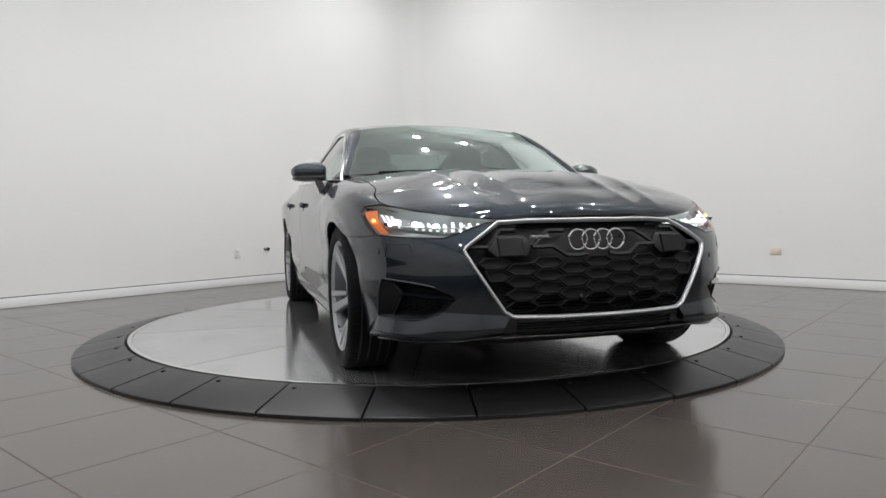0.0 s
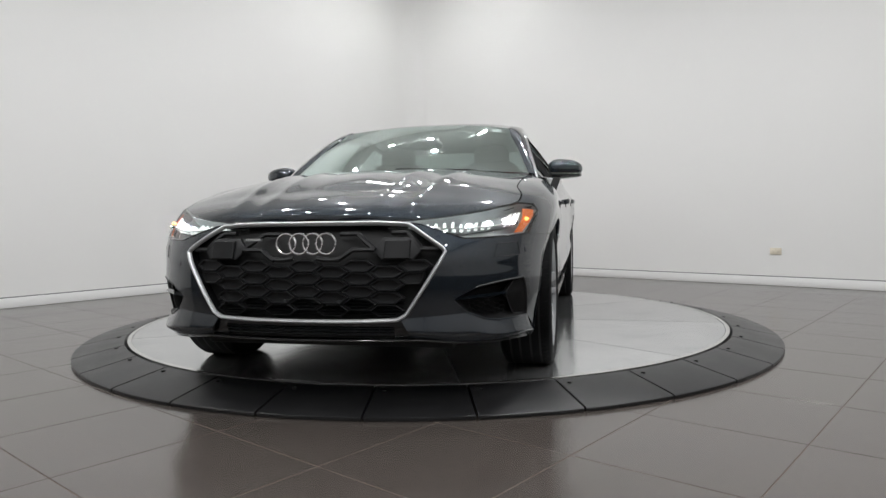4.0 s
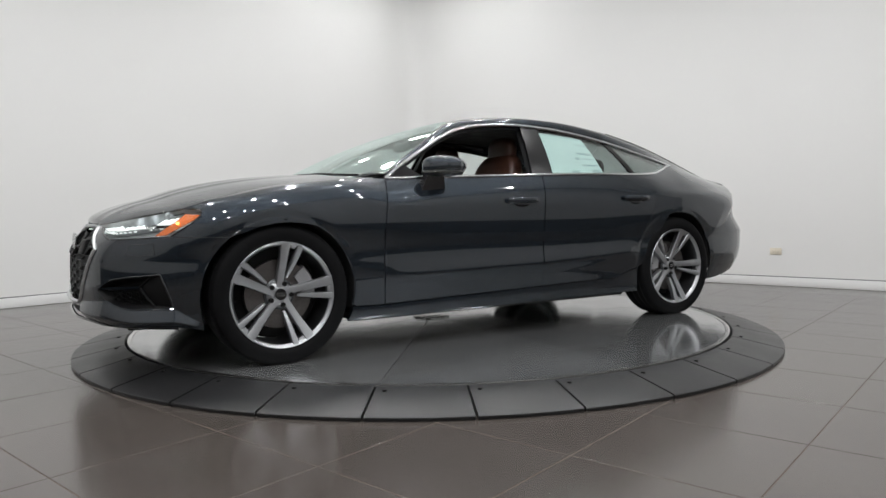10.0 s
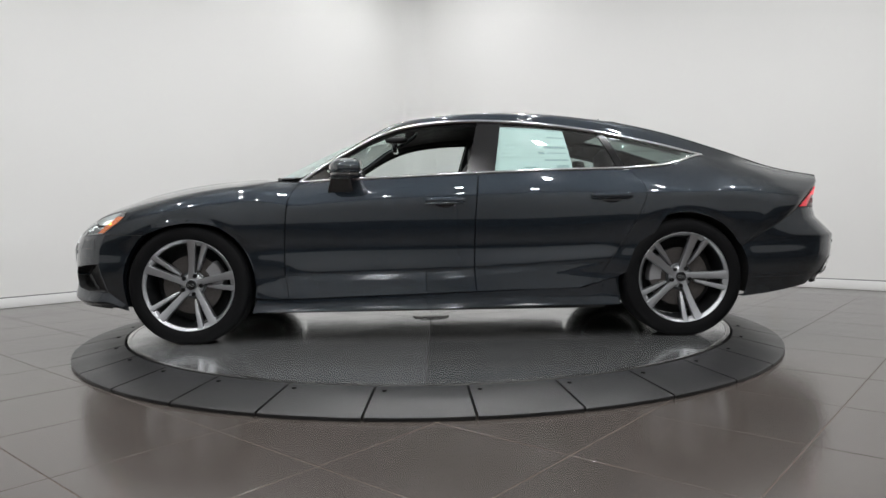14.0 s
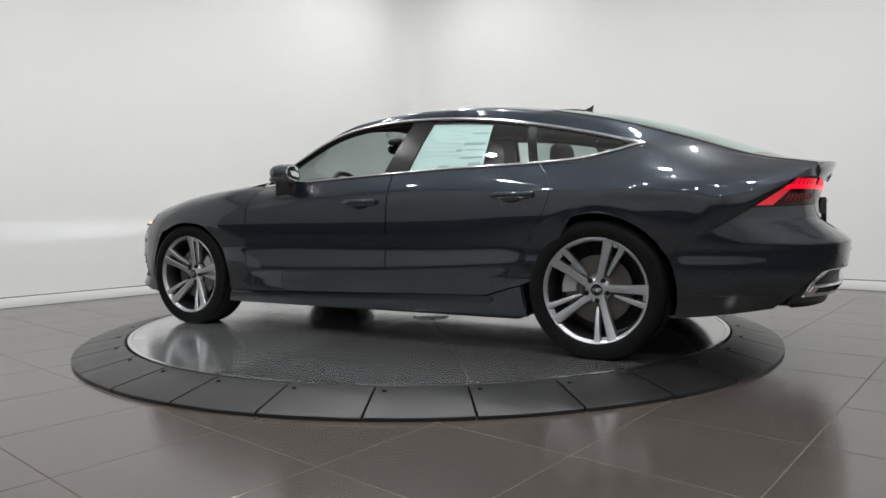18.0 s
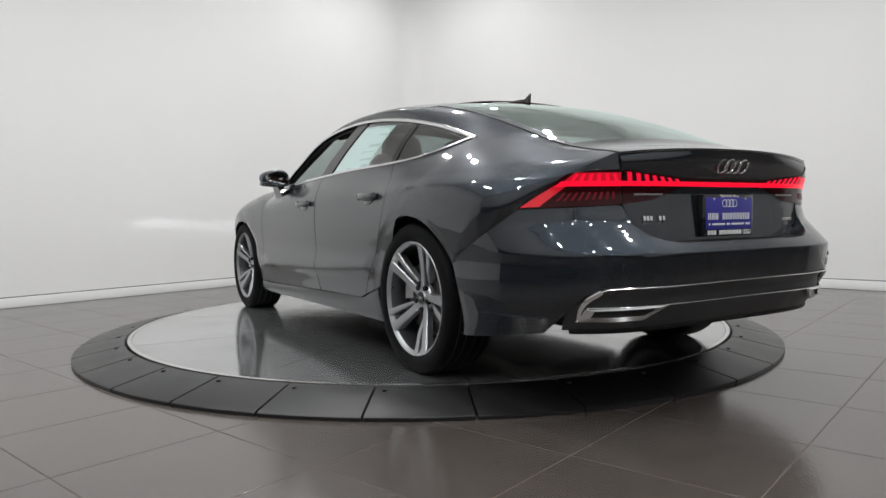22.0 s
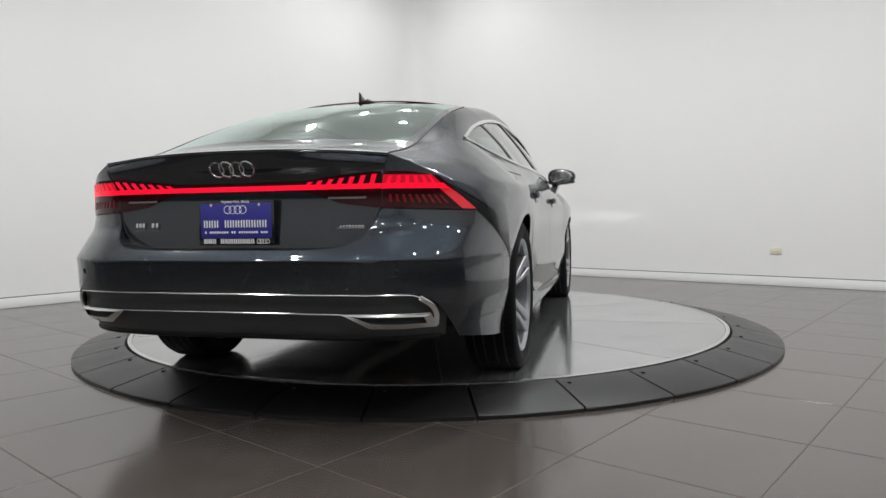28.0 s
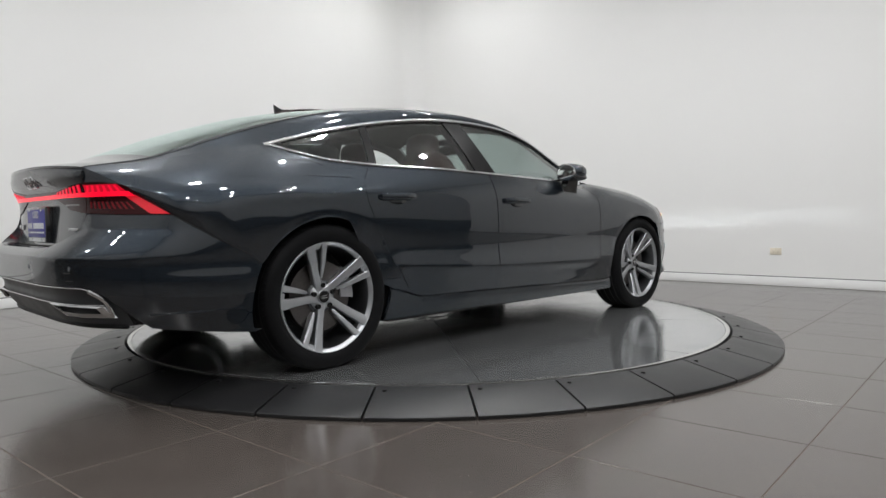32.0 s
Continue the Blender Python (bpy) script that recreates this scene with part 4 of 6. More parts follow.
def build_front(car):
    g_low, g_mid, g_side, g_top = fpt(0.388, 0.336), fpt(0.484, 0.462), fpt(0.567, 0.601), fpt(0.411, 0.706)
    arc = arch(WHEEL_X, 22.5, 49, 16)
    arc_low = arch(WHEEL_X, -18, 22.5, 16)
    up = np.array([fpx(x, z) for x, z in arc])
    down = np.array([fpx(x, z) for x, z in arc_low])
    m = Mesh()

    def patch(bottom, top, left, right, nu, nv, lift=0.0):
        g = on_front(coons(np.array(bottom), np.array(top), np.array(left), np.array(right), nu, nv))
        if lift:
            s = np.interp(np.linspace(0, 1, nv), [0, 0.30, 0.38, 1], [0.2, 0.94, 1, 0])[None, :, None] * (np.linspace(0.2, 1, nu) ** 0.7 * (1 - np.linspace(0, 1, nu) ** 5))[:, None, None]
            g = g + normals(g) * lift * s
        return g

    tops = np.concatenate([[g_top, fpt(0.443, 0.703), fpt(0.622, 0.642)], curve([fpt(0.622, 0.642), fpt(0.76, 0.648), fpx(1.978, 0.655), tuple(up[-1])], 20)[1:]])
    mids = even([g_mid, fpt(0.590, 0.408), fpt(0.684, 0.457), fpt(0.76, 0.470), fpt(0.840, 0.480), tuple(up[0])], 120)
    in_edge = curve([fpt(0.638, 0.352), fpt(0.614, 0.380), fpt(0.590, 0.408)], 16)
    out_edge = curve([fpt(0.846, 0.313), fpt(0.850, 0.395), fpt(0.840, 0.480)], 16)
    m.grid(patch(mids, tops, [g_mid, g_side, g_top], up, 100, 24))
    m.grid(patch([g_low, fpt(0.638, 0.352)], [g_mid, fpt(0.590, 0.408)], [g_low, g_mid], in_edge, 12, 14))
    m.grid(patch([fpt(0.846, 0.313), tuple(down[0])], [fpt(0.840, 0.480), tuple(up[0])], out_edge, down, 24, 20))
    lip_top = even([g_low, fpt(0.638, 0.352), fpt(0.70, 0.322), fpt(0.745, 0.311), fpt(0.846, 0.313), tuple(down[0])], 60)
    lip_low = curve([fpt(0.43, 0.262), fpt(0.62, 0.236), fpt(0.835, 0.222), fpx(1.84, 0.200)], 40)
    m.grid(patch(lip_low, lip_top, [fpt(0.43, 0.262), g_low], [fpx(1.84, 0.200), tuple(down[0])], 60, 24, 0.046))
    ends = [fpt(-0.39, 0.335), fpt(-0.2, 0.326), fpt(0, 0.323), fpt(0.2, 0.326), fpt(0.39, 0.335)]
    low = [fpt(-0.39, 0.335), fpt(-0.36, 0.320), fpt(0, 0.314), fpt(0.36, 0.320), fpt(0.39, 0.335)]
    bridge = on_front(coons(np.array(low), np.array(ends), np.array([low[0], ends[0]]), np.array([low[-1], ends[-1]]), 30, 4))
    # folded edges towards the arch and the lamp
    for path in (on_front(np.array(tops)), on_front(np.concatenate([down, up]))):
        inner = path * np.array([1, 0.97, 1]) + np.array([-0.012, 0, -0.004])
        m.grid(np.stack([path, inner], 1))
    bumper = part("front_bumper", m.both().grid(bridge), PAINT, car, "dark grey front bumper skin", 40)
    # bar between grille and bonnet
    bar = front_path([(-0.405, 0.709), (-0.2, 0.714), (0, 0.716), (0.2, 0.714), (0.405, 0.709)], 40, lift=-0.016)
    part("grille_header", Mesh().tube(bar, 0.006, 8, (0.012, 0.007)), GLOSS, bumper)
    for s in (1, -1):
        line = on_front(curve([fpx(1.978, 0.656), fpx(1.86, 0.651), tuple(up[-1])], 14)) * np.array([1, s, 1])
        part("panel_joint", Mesh().tube(line, 0.0022, 6), BLACK, bumper, "dark joint to the fender")
    # side intakes
    for s in (1, -1):
        fl = (lambda q: q) if s > 0 else flip
        low_line = even([fpt(0.638, 0.352), fpt(0.70, 0.322), fpt(0.745, 0.311), fpt(0.846, 0.313)], 24)
        high_line = even([fpt(0.590, 0.408), fpt(0.684, 0.457), fpt(0.76, 0.470), fpt(0.840, 0.480)], 24)
        rec = on_front(coons(low_line, high_line, in_edge, out_edge, 24, 16))
        uu, vv = np.linspace(0, 1, 24)[:, None], np.linspace(0, 1, 16)[None]
        depth = np.minimum(1, 6 * np.minimum(uu, 1 - uu)) * np.minimum(1, 6 * np.minimum(vv, 1 - vv))
        rec = rec - normals(rec) * (0.060 * depth)[..., None]
        vent = part("side_intake", Mesh().grid(fl(rec)), MATT, bumper, "black side air intake")
        fold = curve([fpt(0.808, 0.321), fpt(0.795, 0.37), fpt(0.781, 0.417)], 10)
        fold = np.concatenate([fold, curve([fpt(0.781, 0.417), fpt(0.815, 0.473)], 8)[1:]])
        cheek = on_front(coons(np.array([fpt(0.808, 0.321), fpt(0.844, 0.316)]), np.array([fpt(0.815, 0.473), fpt(0.837, 0.477)]), fold, out_edge, 8, 14))
        sink = -0.026 + 0.024 * np.linspace(0, 1, 8)[:, None]
        part("cheek_panel", slab(fl(cheek + normals(cheek) * sink[..., None]), 0.008), MATT, vent, "black cheek panel")
        up_b = front_path([(0.782, 0.417), (0.815, 0.471)], 8, False, lift=-0.016)
        dn_b = front_path([(0.782, 0.417), (0.795, 0.37), (0.808, 0.322)], 8, False, lift=-0.018)
        for path, w in ((up_b, 0.007), (dn_b, 0.007)):
            part("strut", strip(fl(path), fl(np.array([[0.8, 0.6, 0.0]]))[0], w, 0.007), GRILLE_BLACK, vent)
        blade = np.array([front_path([(y, z + w)] * 2, 2, False, d)[0] for w, d in ((-0.011, -0.014), (0.0, 0.003), (0.008, -0.016)) for y, z in ((0.592, 0.408), (0.65, 0.410), (0.72, 0.413), (0.783, 0.417))]).reshape(3, 4, 3)
        blade[:, 0] = blade[1:2, 0] + (blade[:, 0] - blade[1:2, 0]) * 0.35
        part("blade", slab(fl(blade), 0.008), PAINT, vent, "dark grey intake blade")
        mesh = Mesh()
        for i in range(7):
            for j in range(4):
                y, z = 0.668 + 0.019 * i, 0.330 + 0.0205 * j + 0.010 * (i % 2)
                if y < 0.80 - 0.25 * abs(z - 0.35) and z > 0.352 - (y - 0.638) * 0.38 and z < 0.398:
                    c = front_path([(y, z)] * 2, 2, False, -0.034)[0]
                    ring_pts = [c + np.array([-0.006 * math.cos(q), 0.0125 * math.cos(q), 0.0105 * math.sin(q)]) for q in np.linspace(0, 2 * math.pi, 6, endpoint=False)]
                    mesh.tube(fl(np.array(ring_pts)), 0.0020, 4, closed=True)
        part("honeycomb", mesh, GRILLE_BLACK, vent, "small black honeycomb insert")
        sill = front_path([(0.640, 0.352), (0.70, 0.323), (0.745, 0.312), (0.846, 0.314)], 30, False, 0.002)
        part("intake_edge", Mesh().tube(fl(sill), 0.0032, 6), PAINT, vent)
        brow = np.concatenate([on_front(high_line[6:]), on_front(out_edge[::-1][1:])])
        part("intake_edge", Mesh().tube(fl(even(brow, 40)), 0.0036, 6), SATIN, vent)
        # round parking sensor and washer flap
        for y, z in ((0.846, 0.590), (0.62, 0.545)):
            c = front_path([(y, z)] * 2, 2, False, 0.0015)[0]
            n = front_normal(np.array([fpt(y, z)]))[0]
            part("parking_sensor", disc_on(fl(c[None])[0], fl(n[None])[0], 0.011), PAINT, bumper)
        flap = front_path([(0.746, 0.621), (0.816, 0.624), (0.825, 0.571), (0.734, 0.569), (0.746, 0.621)], 60, False, 0.0012)
        part("washer_flap", Mesh().tube(fl(flap), 0.0012, 4), GLOSS, bumper, "fine joint of the washer flap")
    # low centre slot
    back = on_front(coons([fpt(-0.44, 0.250), fpt(0.44, 0.250)], [fpt(-0.40, 0.328), fpt(0.40, 0.328)], [fpt(-0.44, 0.250), fpt(-0.40, 0.328)], [fpt(0.44, 0.250), fpt(0.40, 0.328)], 24, 6)) - np.array([0.05, 0, 0])
    slot = part("lower_intake", slab(back, 0.01), BLACK, bumper, "black slatted lower air intake")
    for z in (0.266, 0.281, 0.296):
        part("slat", Mesh().tube(front_path([(-0.36, z), (0, z), (0.36, z)], 24, lift=-0.020), 0.004, 6, (0.012, 0.0034)), SATIN, slot)
    for y in np.linspace(-0.30, 0.30, 7):
        part("slat_post", Mesh().tube(front_path([(y, 0.258), (y + 0.001, 0.306)], 3, lift=-0.018), 0.004, 6), SATIN, slot)
    for s in (1, -1):
        g = on_front(coons([fpt(0.36 * s, 0.255), fpt(0.44 * s, 0.250)], [fpt(0.36 * s, 0.312), fpt(0.41 * s, 0.322)], [fpt(0.36 * s, 0.255), fpt(0.36 * s, 0.312)], [fpt(0.44 * s, 0.250), fpt(0.41 * s, 0.322)], 5, 5)) - np.array([0.012, 0, 0])
        part("slot_end", slab(g, 0.02), GLOSS, slot)
    top_bar = on_front(coons([fpt(-0.40, 0.306), fpt(0.40, 0.306)], [fpt(-0.395, 0.328), fpt(0.395, 0.328)], [fpt(-0.40, 0.306), fpt(-0.395, 0.328)], [fpt(0.40, 0.306), fpt(0.395, 0.328)], 24, 3)) - np.array([0.006, 0, 0])
    part("slot_header", slab(top_bar, 0.02), GLOSS, slot)
    lip = np.concatenate([front_path([(-0.835, 0.219), (-0.62, 0.232), (-0.43, 0.250), (0, 0.247), (0.43, 0.250), (0.62, 0.232), (0.835, 0.219)], 70, lift=0.003)])
    part("front_lip", Mesh().tube(lip, 0.01, 8, (0.009, 0.006)), GLOSS, bumper, "gloss black front splitter edge")
    # grille
    half = [fpt(y, z) for y, z in GRILLE]
    grille = part("grille", slab(on_front(coons([(-h[0], h[1]) for h in half[5:7]] + [half[-1]] + half[5:7][::-1], [(-h[0], h[1]) for h in half[2:0:-1]] + [half[0]] + half[1:3], [(-h[0], h[1]) for h in (half[5], half[4], half[3], half[2])], [half[5], half[4], half[3], half[2]], 30, 16)) - np.array([0.060, 0, 0]), 0.01), BLACK, car, "large black hexagonal grille with honeycomb cells")
    rim = np.concatenate([even(np.concatenate([half, [(-q, z) for q, z in half[::-1]][1:]]), 180)])
    rim = rim[:-1]
    rim_p = on_front(rim)
    rn = front_normal(rim)
    ring_m = strip(rim_p + rn * 0.001, rn, 0.0145, 0.011, True)
    part("grille_frame", ring_m, MATT_SILVER, grille, "matt silver grille surround")
    inner = np.stack([rim_p - rn * 0.002, rim_p * np.array([1, 0.985, 1]) + np.array([-0.06, 0, 0.0])], 1)
    part("grille_wall", Mesh().grid(inner, closed_u=True), GLOSS, grille)

    def inside(y, z, margin=0.0):
        ys = np.interp(z, [0.324, 0.336, 0.352, 0.601, 0.703, 0.711], [0.20, 0.385, 0.412, 0.560, 0.405, 0.28])
        return abs(y) < ys - margin and 0.335 < z < 0.700

    # interlocking closed cells below, open frames above
    cw, ch = 0.112, 0.051
    for col in range(-5, 6):
        for row in range(4):
            yc, zc = col * cw, 0.545 - (row + 0.5 * (col % 2)) * ch
            if not inside(yc, zc, 0.035):
                continue
            pts = []
            for dy, dz in ((-0.665, 0), (-0.345, 0.5), (0.345, 0.5), (0.665, 0), (0.345, -0.5), (-0.345, -0.5)):
                y, z = yc + dy * cw * 0.93, zc + dz * ch * 0.91
                lim = float(np.interp(z, [0.324, 0.336, 0.352, 0.601, 0.703], [0.36, 0.385, 0.412, 0.560, 0.405])) - 0.014
                pts.append(front_path([(float(np.clip(y, -lim, lim)), max(z, 0.340))] * 2, 2, False, -0.013)[0])
            pts = np.array(pts)
            mid = pts.mean(0)
            if zc > 0.405:
                tiers = [(1.06, -0.016), (1.02, 0.001), (0.98, 0.003), (0.88, 0.003), (0.78, -0.005), (0.70, -0.006)]
            else:
                tiers = [(1.06, -0.016), (1.02, 0.0), (0.93, 0.002), (0.82, -0.020)]
            m = Mesh().grid(np.array([mid + (pts - mid) * k + np.array([x, 0, 0]) for k, x in tiers]), closed_v=True)
            if zc > 0.405:
                m.f.append(tuple(range(len(m.v) - 6, len(m.v))))
            part("grille_cell", m, GRILLE_BLACK, grille, sharp=20)
    for k, z in enumerate((0.352, 0.366, 0.380, 0.394)):
        y = float(np.interp(z, [0.336, 0.352, 0.601], [0.385, 0.412, 0.560])) - 0.03
        part("grille_slat", Mesh().tube(front_path([(-y, z), (0, z), (y, z)], 24, lift=-0.034), 0.004, 6, (0.012, 0.0032)), GRILLE_BLACK, grille)
    for s in (1, -1):
        for path in ([(0.465, 0.612), (0.50, 0.612), (0.535, 0.612)], [(0.195, 0.612), (0.24, 0.612), (0.285, 0.612)], [(0.135, 0.568), (0.165, 0.590), (0.195, 0.612)], [(0.285, 0.612), (0.245, 0.645), (0.205, 0.678)],
                     [(0.34, 0.682), (0.37, 0.682), (0.405, 0.682)], [(0.205, 0.678), (0.17, 0.678), (0.13, 0.678)], [(0.405, 0.682), (0.44, 0.648), (0.465, 0.612)], [(0.05, 0.578), (0.10, 0.570), (0.15, 0.576)]):
            part("grille_bar", Mesh().tube(front_path([(s * y, z) for y, z in path], 8, False, -0.014), 0.006, 6, (0.012, 0.0105)), GRILLE_BLACK, grille)
        c0 = front_path([(s * 0.375, 0.612)] * 2, 2, False, -0.004)[0]
        hexa = [c0 + np.array([-0.45 * b - 0.12 * s * a - 0.010, a, b]) for a, b in ((-0.100, 0), (-0.062, 0.043), (0.062, 0.043), (0.100, 0), (0.062, -0.043), (-0.062, -0.043))]
        sens = part("radar_cover", Mesh().prism(hexa, (-0.02, 0, 0), 0.12), GRILLE_BLACK, grille, "black radar cover")
        sq = [c0 + np.array([-0.35 * b - 0.12 * s * a + 0.006, a, b - 0.002]) for a, b in ((-0.050, 0.036), (0.050, 0.036), (0.050, -0.036), (-0.050, -0.036))]
        part("radar_window", Mesh().prism(sq, (-0.02, 0, 0), 0.08), GRILLE_BLACK, sens)
    for y in (-0.085, 0.145):
        c = front_path([(y, 0.402)] * 2, 2, False, -0.008)[0]
        part("sensor_eye", disc_on(c, np.array([1.0, 0, 0]), 0.008), SATIN, grille)
    # plain rings of the front emblem
    for k in range(4):
        yc = (k - 1.5) * 0.0575
        c = front_path([(yc, 0.630)] * 2, 2, False, 0.002)[0]
        q = np.linspace(0, 2 * math.pi, 40, endpoint=False)
        loop3 = np.stack([np.full(40, c[0]) - 0.03 * (np.sin(q) * 0.041) + (0.003 if k % 2 else 0), c[1] + 0.041 * np.cos(q), c[2] + 0.041 * np.sin(q)], -1)
        part("emblem_ring", Mesh().tube(loop3, 0.0048, 8, closed=True), SILVER, grille, "chrome emblem ring")
    badge = [front_path([(-0.245 + a, 0.650 + b)] * 2, 2, False, -0.004)[0] for a, b in ((-0.042, 0.006), (0.042, 0.006), (0.042, -0.006), (-0.042, -0.006))]
    part("badge_bar", Mesh().prism(badge, (-0.006, 0, 0), 0.05), SATIN, grille)
    for k in range(7):
        b2 = [front_path([(-0.275 + k * 0.010 + a, 0.650 + b)] * 2, 2, False, -0.0025)[0] for a, b in ((-0.003, 0.003), (0.003, 0.003), (0.003, -0.003), (-0.003, -0.003))]
        part("badge_bar", Mesh().prism(b2, (-0.004, 0, 0)), SILVER, grille)
    return bumper


def disc_on(c, n, r, h=0.002, k=20):
    n = np.array(n) / np.linalg.norm(n)
    s = np.cross(n, (0, 0, 1.0))
    s /= np.linalg.norm(s)
    t = np.cross(s, n)
    pts = [c + n * h + (s * math.cos(q) + t * math.sin(q)) * r for q in np.linspace(0, 2 * math.pi, k, endpoint=False)]
    return Mesh().prism(pts, -n * (h + 0.004), 0.12)


def lamp_grid(nu=40, nv=14):
    xs = np.linspace(2.232, 1.905, 20)
    top = np.array([fpx(x, float(TOP_Z(x)) - 0.001) for x in xs] + [fpx(1.834, 0.783)])
    bottom = np.concatenate([[fpt(0.450, 0.704)], curve([fpt(0.625, 0.645), fpt(0.76, 0.650), fpx(1.978, 0.658)], 14)])
    left = [bottom[0], tuple(top[0])]
    right = [fpx(1.978, 0.658), fpx(1.90, 0.71), fpx(1.838, 0.758), fpx(1.834, 0.783)]
    return on_front(coons(bottom, top, np.array(left), np.array(right), nu, nv))


def build_headlamps(car):
    g = lamp_grid()
    n = normals(g)
    n[:8] = n[8]
    for s in (1, -1):
        fl = (lambda p: p) if s > 0 else flip
        lamp = part("headlamp", Mesh().grid(fl(np.concatenate([(g - n * 0.002)[:1], g - n * 0.060, (g - n * 0.002)[-1:]]))), LAMP_BACK, car, "swept lit headlamp with white light bars")
        edge = np.concatenate([g[:, 0], g[-1, 1:], g[::-1, -1][1:], g[0, ::-1][1:]])
        en = np.concatenate([n[:, 0], n[-1, 1:], n[::-1, -1][1:], n[0, ::-1][1:]])
        part("bezel", Mesh().tube(fl(even(edge - en * 0.002, 120)), 0.0045, 6), GLOSS, lamp)
        wall = np.stack([edge - en * 0.002, edge - en * 0.060], 1)
        part("shell_wall", Mesh().grid(fl(wall)), LAMP_BACK, lamp)

        def at(u, v, d):
            i, j = u * (g.shape[0] - 1), v * (g.shape[1] - 1)
            i0, j0 = min(int(i), g.shape[0] - 2), min(int(j), g.shape[1] - 2)
            a, b = i - i0, j - j0
            w = (1 - a) * (1 - b) * g[i0, j0] + a * (1 - b) * g[i0 + 1, j0] + (1 - a) * b * g[i0, j0 + 1] + a * b * g[i0 + 1, j0 + 1]
            return w - n[i0, j0] * d

        for k in range(11):
            u = 0.060 + k * 0.050
            tall = 0.95 if k < 6 else 0.84
            lean = 0.055 if k < 6 else 0.040
            fin = np.array([[at(u + lean * w ** 1.5 + d * (1 - 0.3 * w), 0.50 + (tall - 0.50) * w, 0.012 + 0.010 * w) for d in (0.0, 0.011, 0.022)] for w in (0.0, 0.33, 0.66, 1.0)])
            part("light_bar", slab(fl(fin), 0.010), LED, lamp, "white light bar")
        for k in range(3):
            u = 0.700 + 0.040 * k
            fin = np.array([[at(u + 0.055 * w + d, 0.50 + 0.40 * w, 0.016) for d in (0.0, 0.010, 0.020)] for w in (0.0, 0.5, 1.0)])
            part("light_bar", slab(fl(fin), 0.008), LED, lamp, "white light bar")
        for u in (0.46, 0.60):
            c = fl(np.array([at(u, 0.80, 0.040)]))[0]
            cell = part("projector_cell", Mesh().lathe([(0.019, -0.010), (0.021, 0.004), (0.018, 0.006), (0.016, 0.003)], 20, "x", c), CHROME, lamp, "small clear projector cell")
            part("projector_lens", Mesh().lathe([(0.0, 0.010), (0.009, 0.008), (0.016, 0.001)], 20, "x", c), PROJECTOR, cell, "bright round projector lens")
        for u in (0.735,):
            c = fl(np.array([at(u, 0.60, 0.012)]))[0]
            x0, x1, y0, y1 = c[0] - 0.075, c[0] + 0.012, c[1] - 0.027, c[1] + 0.027
            box = Mesh().box((x0, y0, c[2] + 0.001), (x1, y1, c[2] + 0.006)).box((x0 - 0.003, y0, c[2] - 0.008), (x0 + 0.003, y1, c[2] + 0.006)).box((x0, y0, c[2] - 0.009), (x1 - 0.015, y1, c[2] - 0.006))
            box.box((x0, y0 - 0.003, c[2] - 0.009), (x1 - 0.012, y0, c[2] + 0.006)).box((x0, y1, c[2] - 0.009), (x1 - 0.012, y1 + 0.003, c[2] + 0.006))
            part("beam_shield", box, BLACK, lamp)
            x2, z1 = c[0] - 0.071, c[2] + 0.0005
            part("beam_source", Mesh().add([(x2, c[1] - 0.024, z1 - 0.003), (x2, c[1] + 0.024, z1 - 0.003), (x2, c[1] + 0.024, z1), (x2, c[1] - 0.024, z1)], [(0, 1, 2, 3)]), BEAM, lamp, "dipped beam light source", merge=False)
            glow = np.array([[at(u + du, v, 0.03) for v in (0.74, 0.81, 0.88)] for du in (-0.030, 0.0, 0.030)])
            part("projector", slab(fl(glow), 0.008), PROJECTOR, lamp, "bright white projector")
        shelf = np.array([[at(u, v, d) for d in (0.052, 0.008)] for u, v in ((0.06, 0.50), (0.25, 0.49), (0.4, 0.49), (0.55, 0.49), (0.78, 0.49))])
        part("light_shelf", slab(fl(shelf), 0.006), CHROME, lamp)
        low = np.array([[at(u, v, 0.008) for v in (0.035, 0.085)] for u in np.linspace(0.03, 0.84, 14)])
        part("lower_trim", slab(fl(low), 0.004), CHROME, lamp)
        tip = np.array([[at(u, v, 0.008) for u in (0.025, 0.05)] for v in np.linspace(0.06, 0.94, 8)])
        part("lower_trim", slab(fl(tip), 0.004), CHROME, lamp)
        panel_low = np.array([[at(u, v, 0.045) for v in (0.10, 0.47)] for u in np.linspace(0.07, 0.80, 14)])
        part("lower_panel", slab(fl(panel_low), 0.004), LAMP_BACK, lamp)
        amber = np.array([[at(u + 0.075 * v, v, 0.010) for v in np.linspace(0.10, 0.95, 6)] for u in np.linspace(0.815, 0.915, 6)])
        part("amber_reflector", slab(fl(amber), 0.006), AMBER, lamp, "amber side reflector")
        c = fl(np.array([at(0.905, 0.62, 0.004)]))[0]
        part("amber_led", Mesh().lathe([(0, 0.006), (0.005, 0.005), (0.007, 0.0), (0.007, -0.008)], 14, "y", c), AMBER_LED, lamp)
        lens = part("lens", Mesh().grid(fl(g)), LENS, lamp, "clear outer lens")
        lens.visible_shadow = False


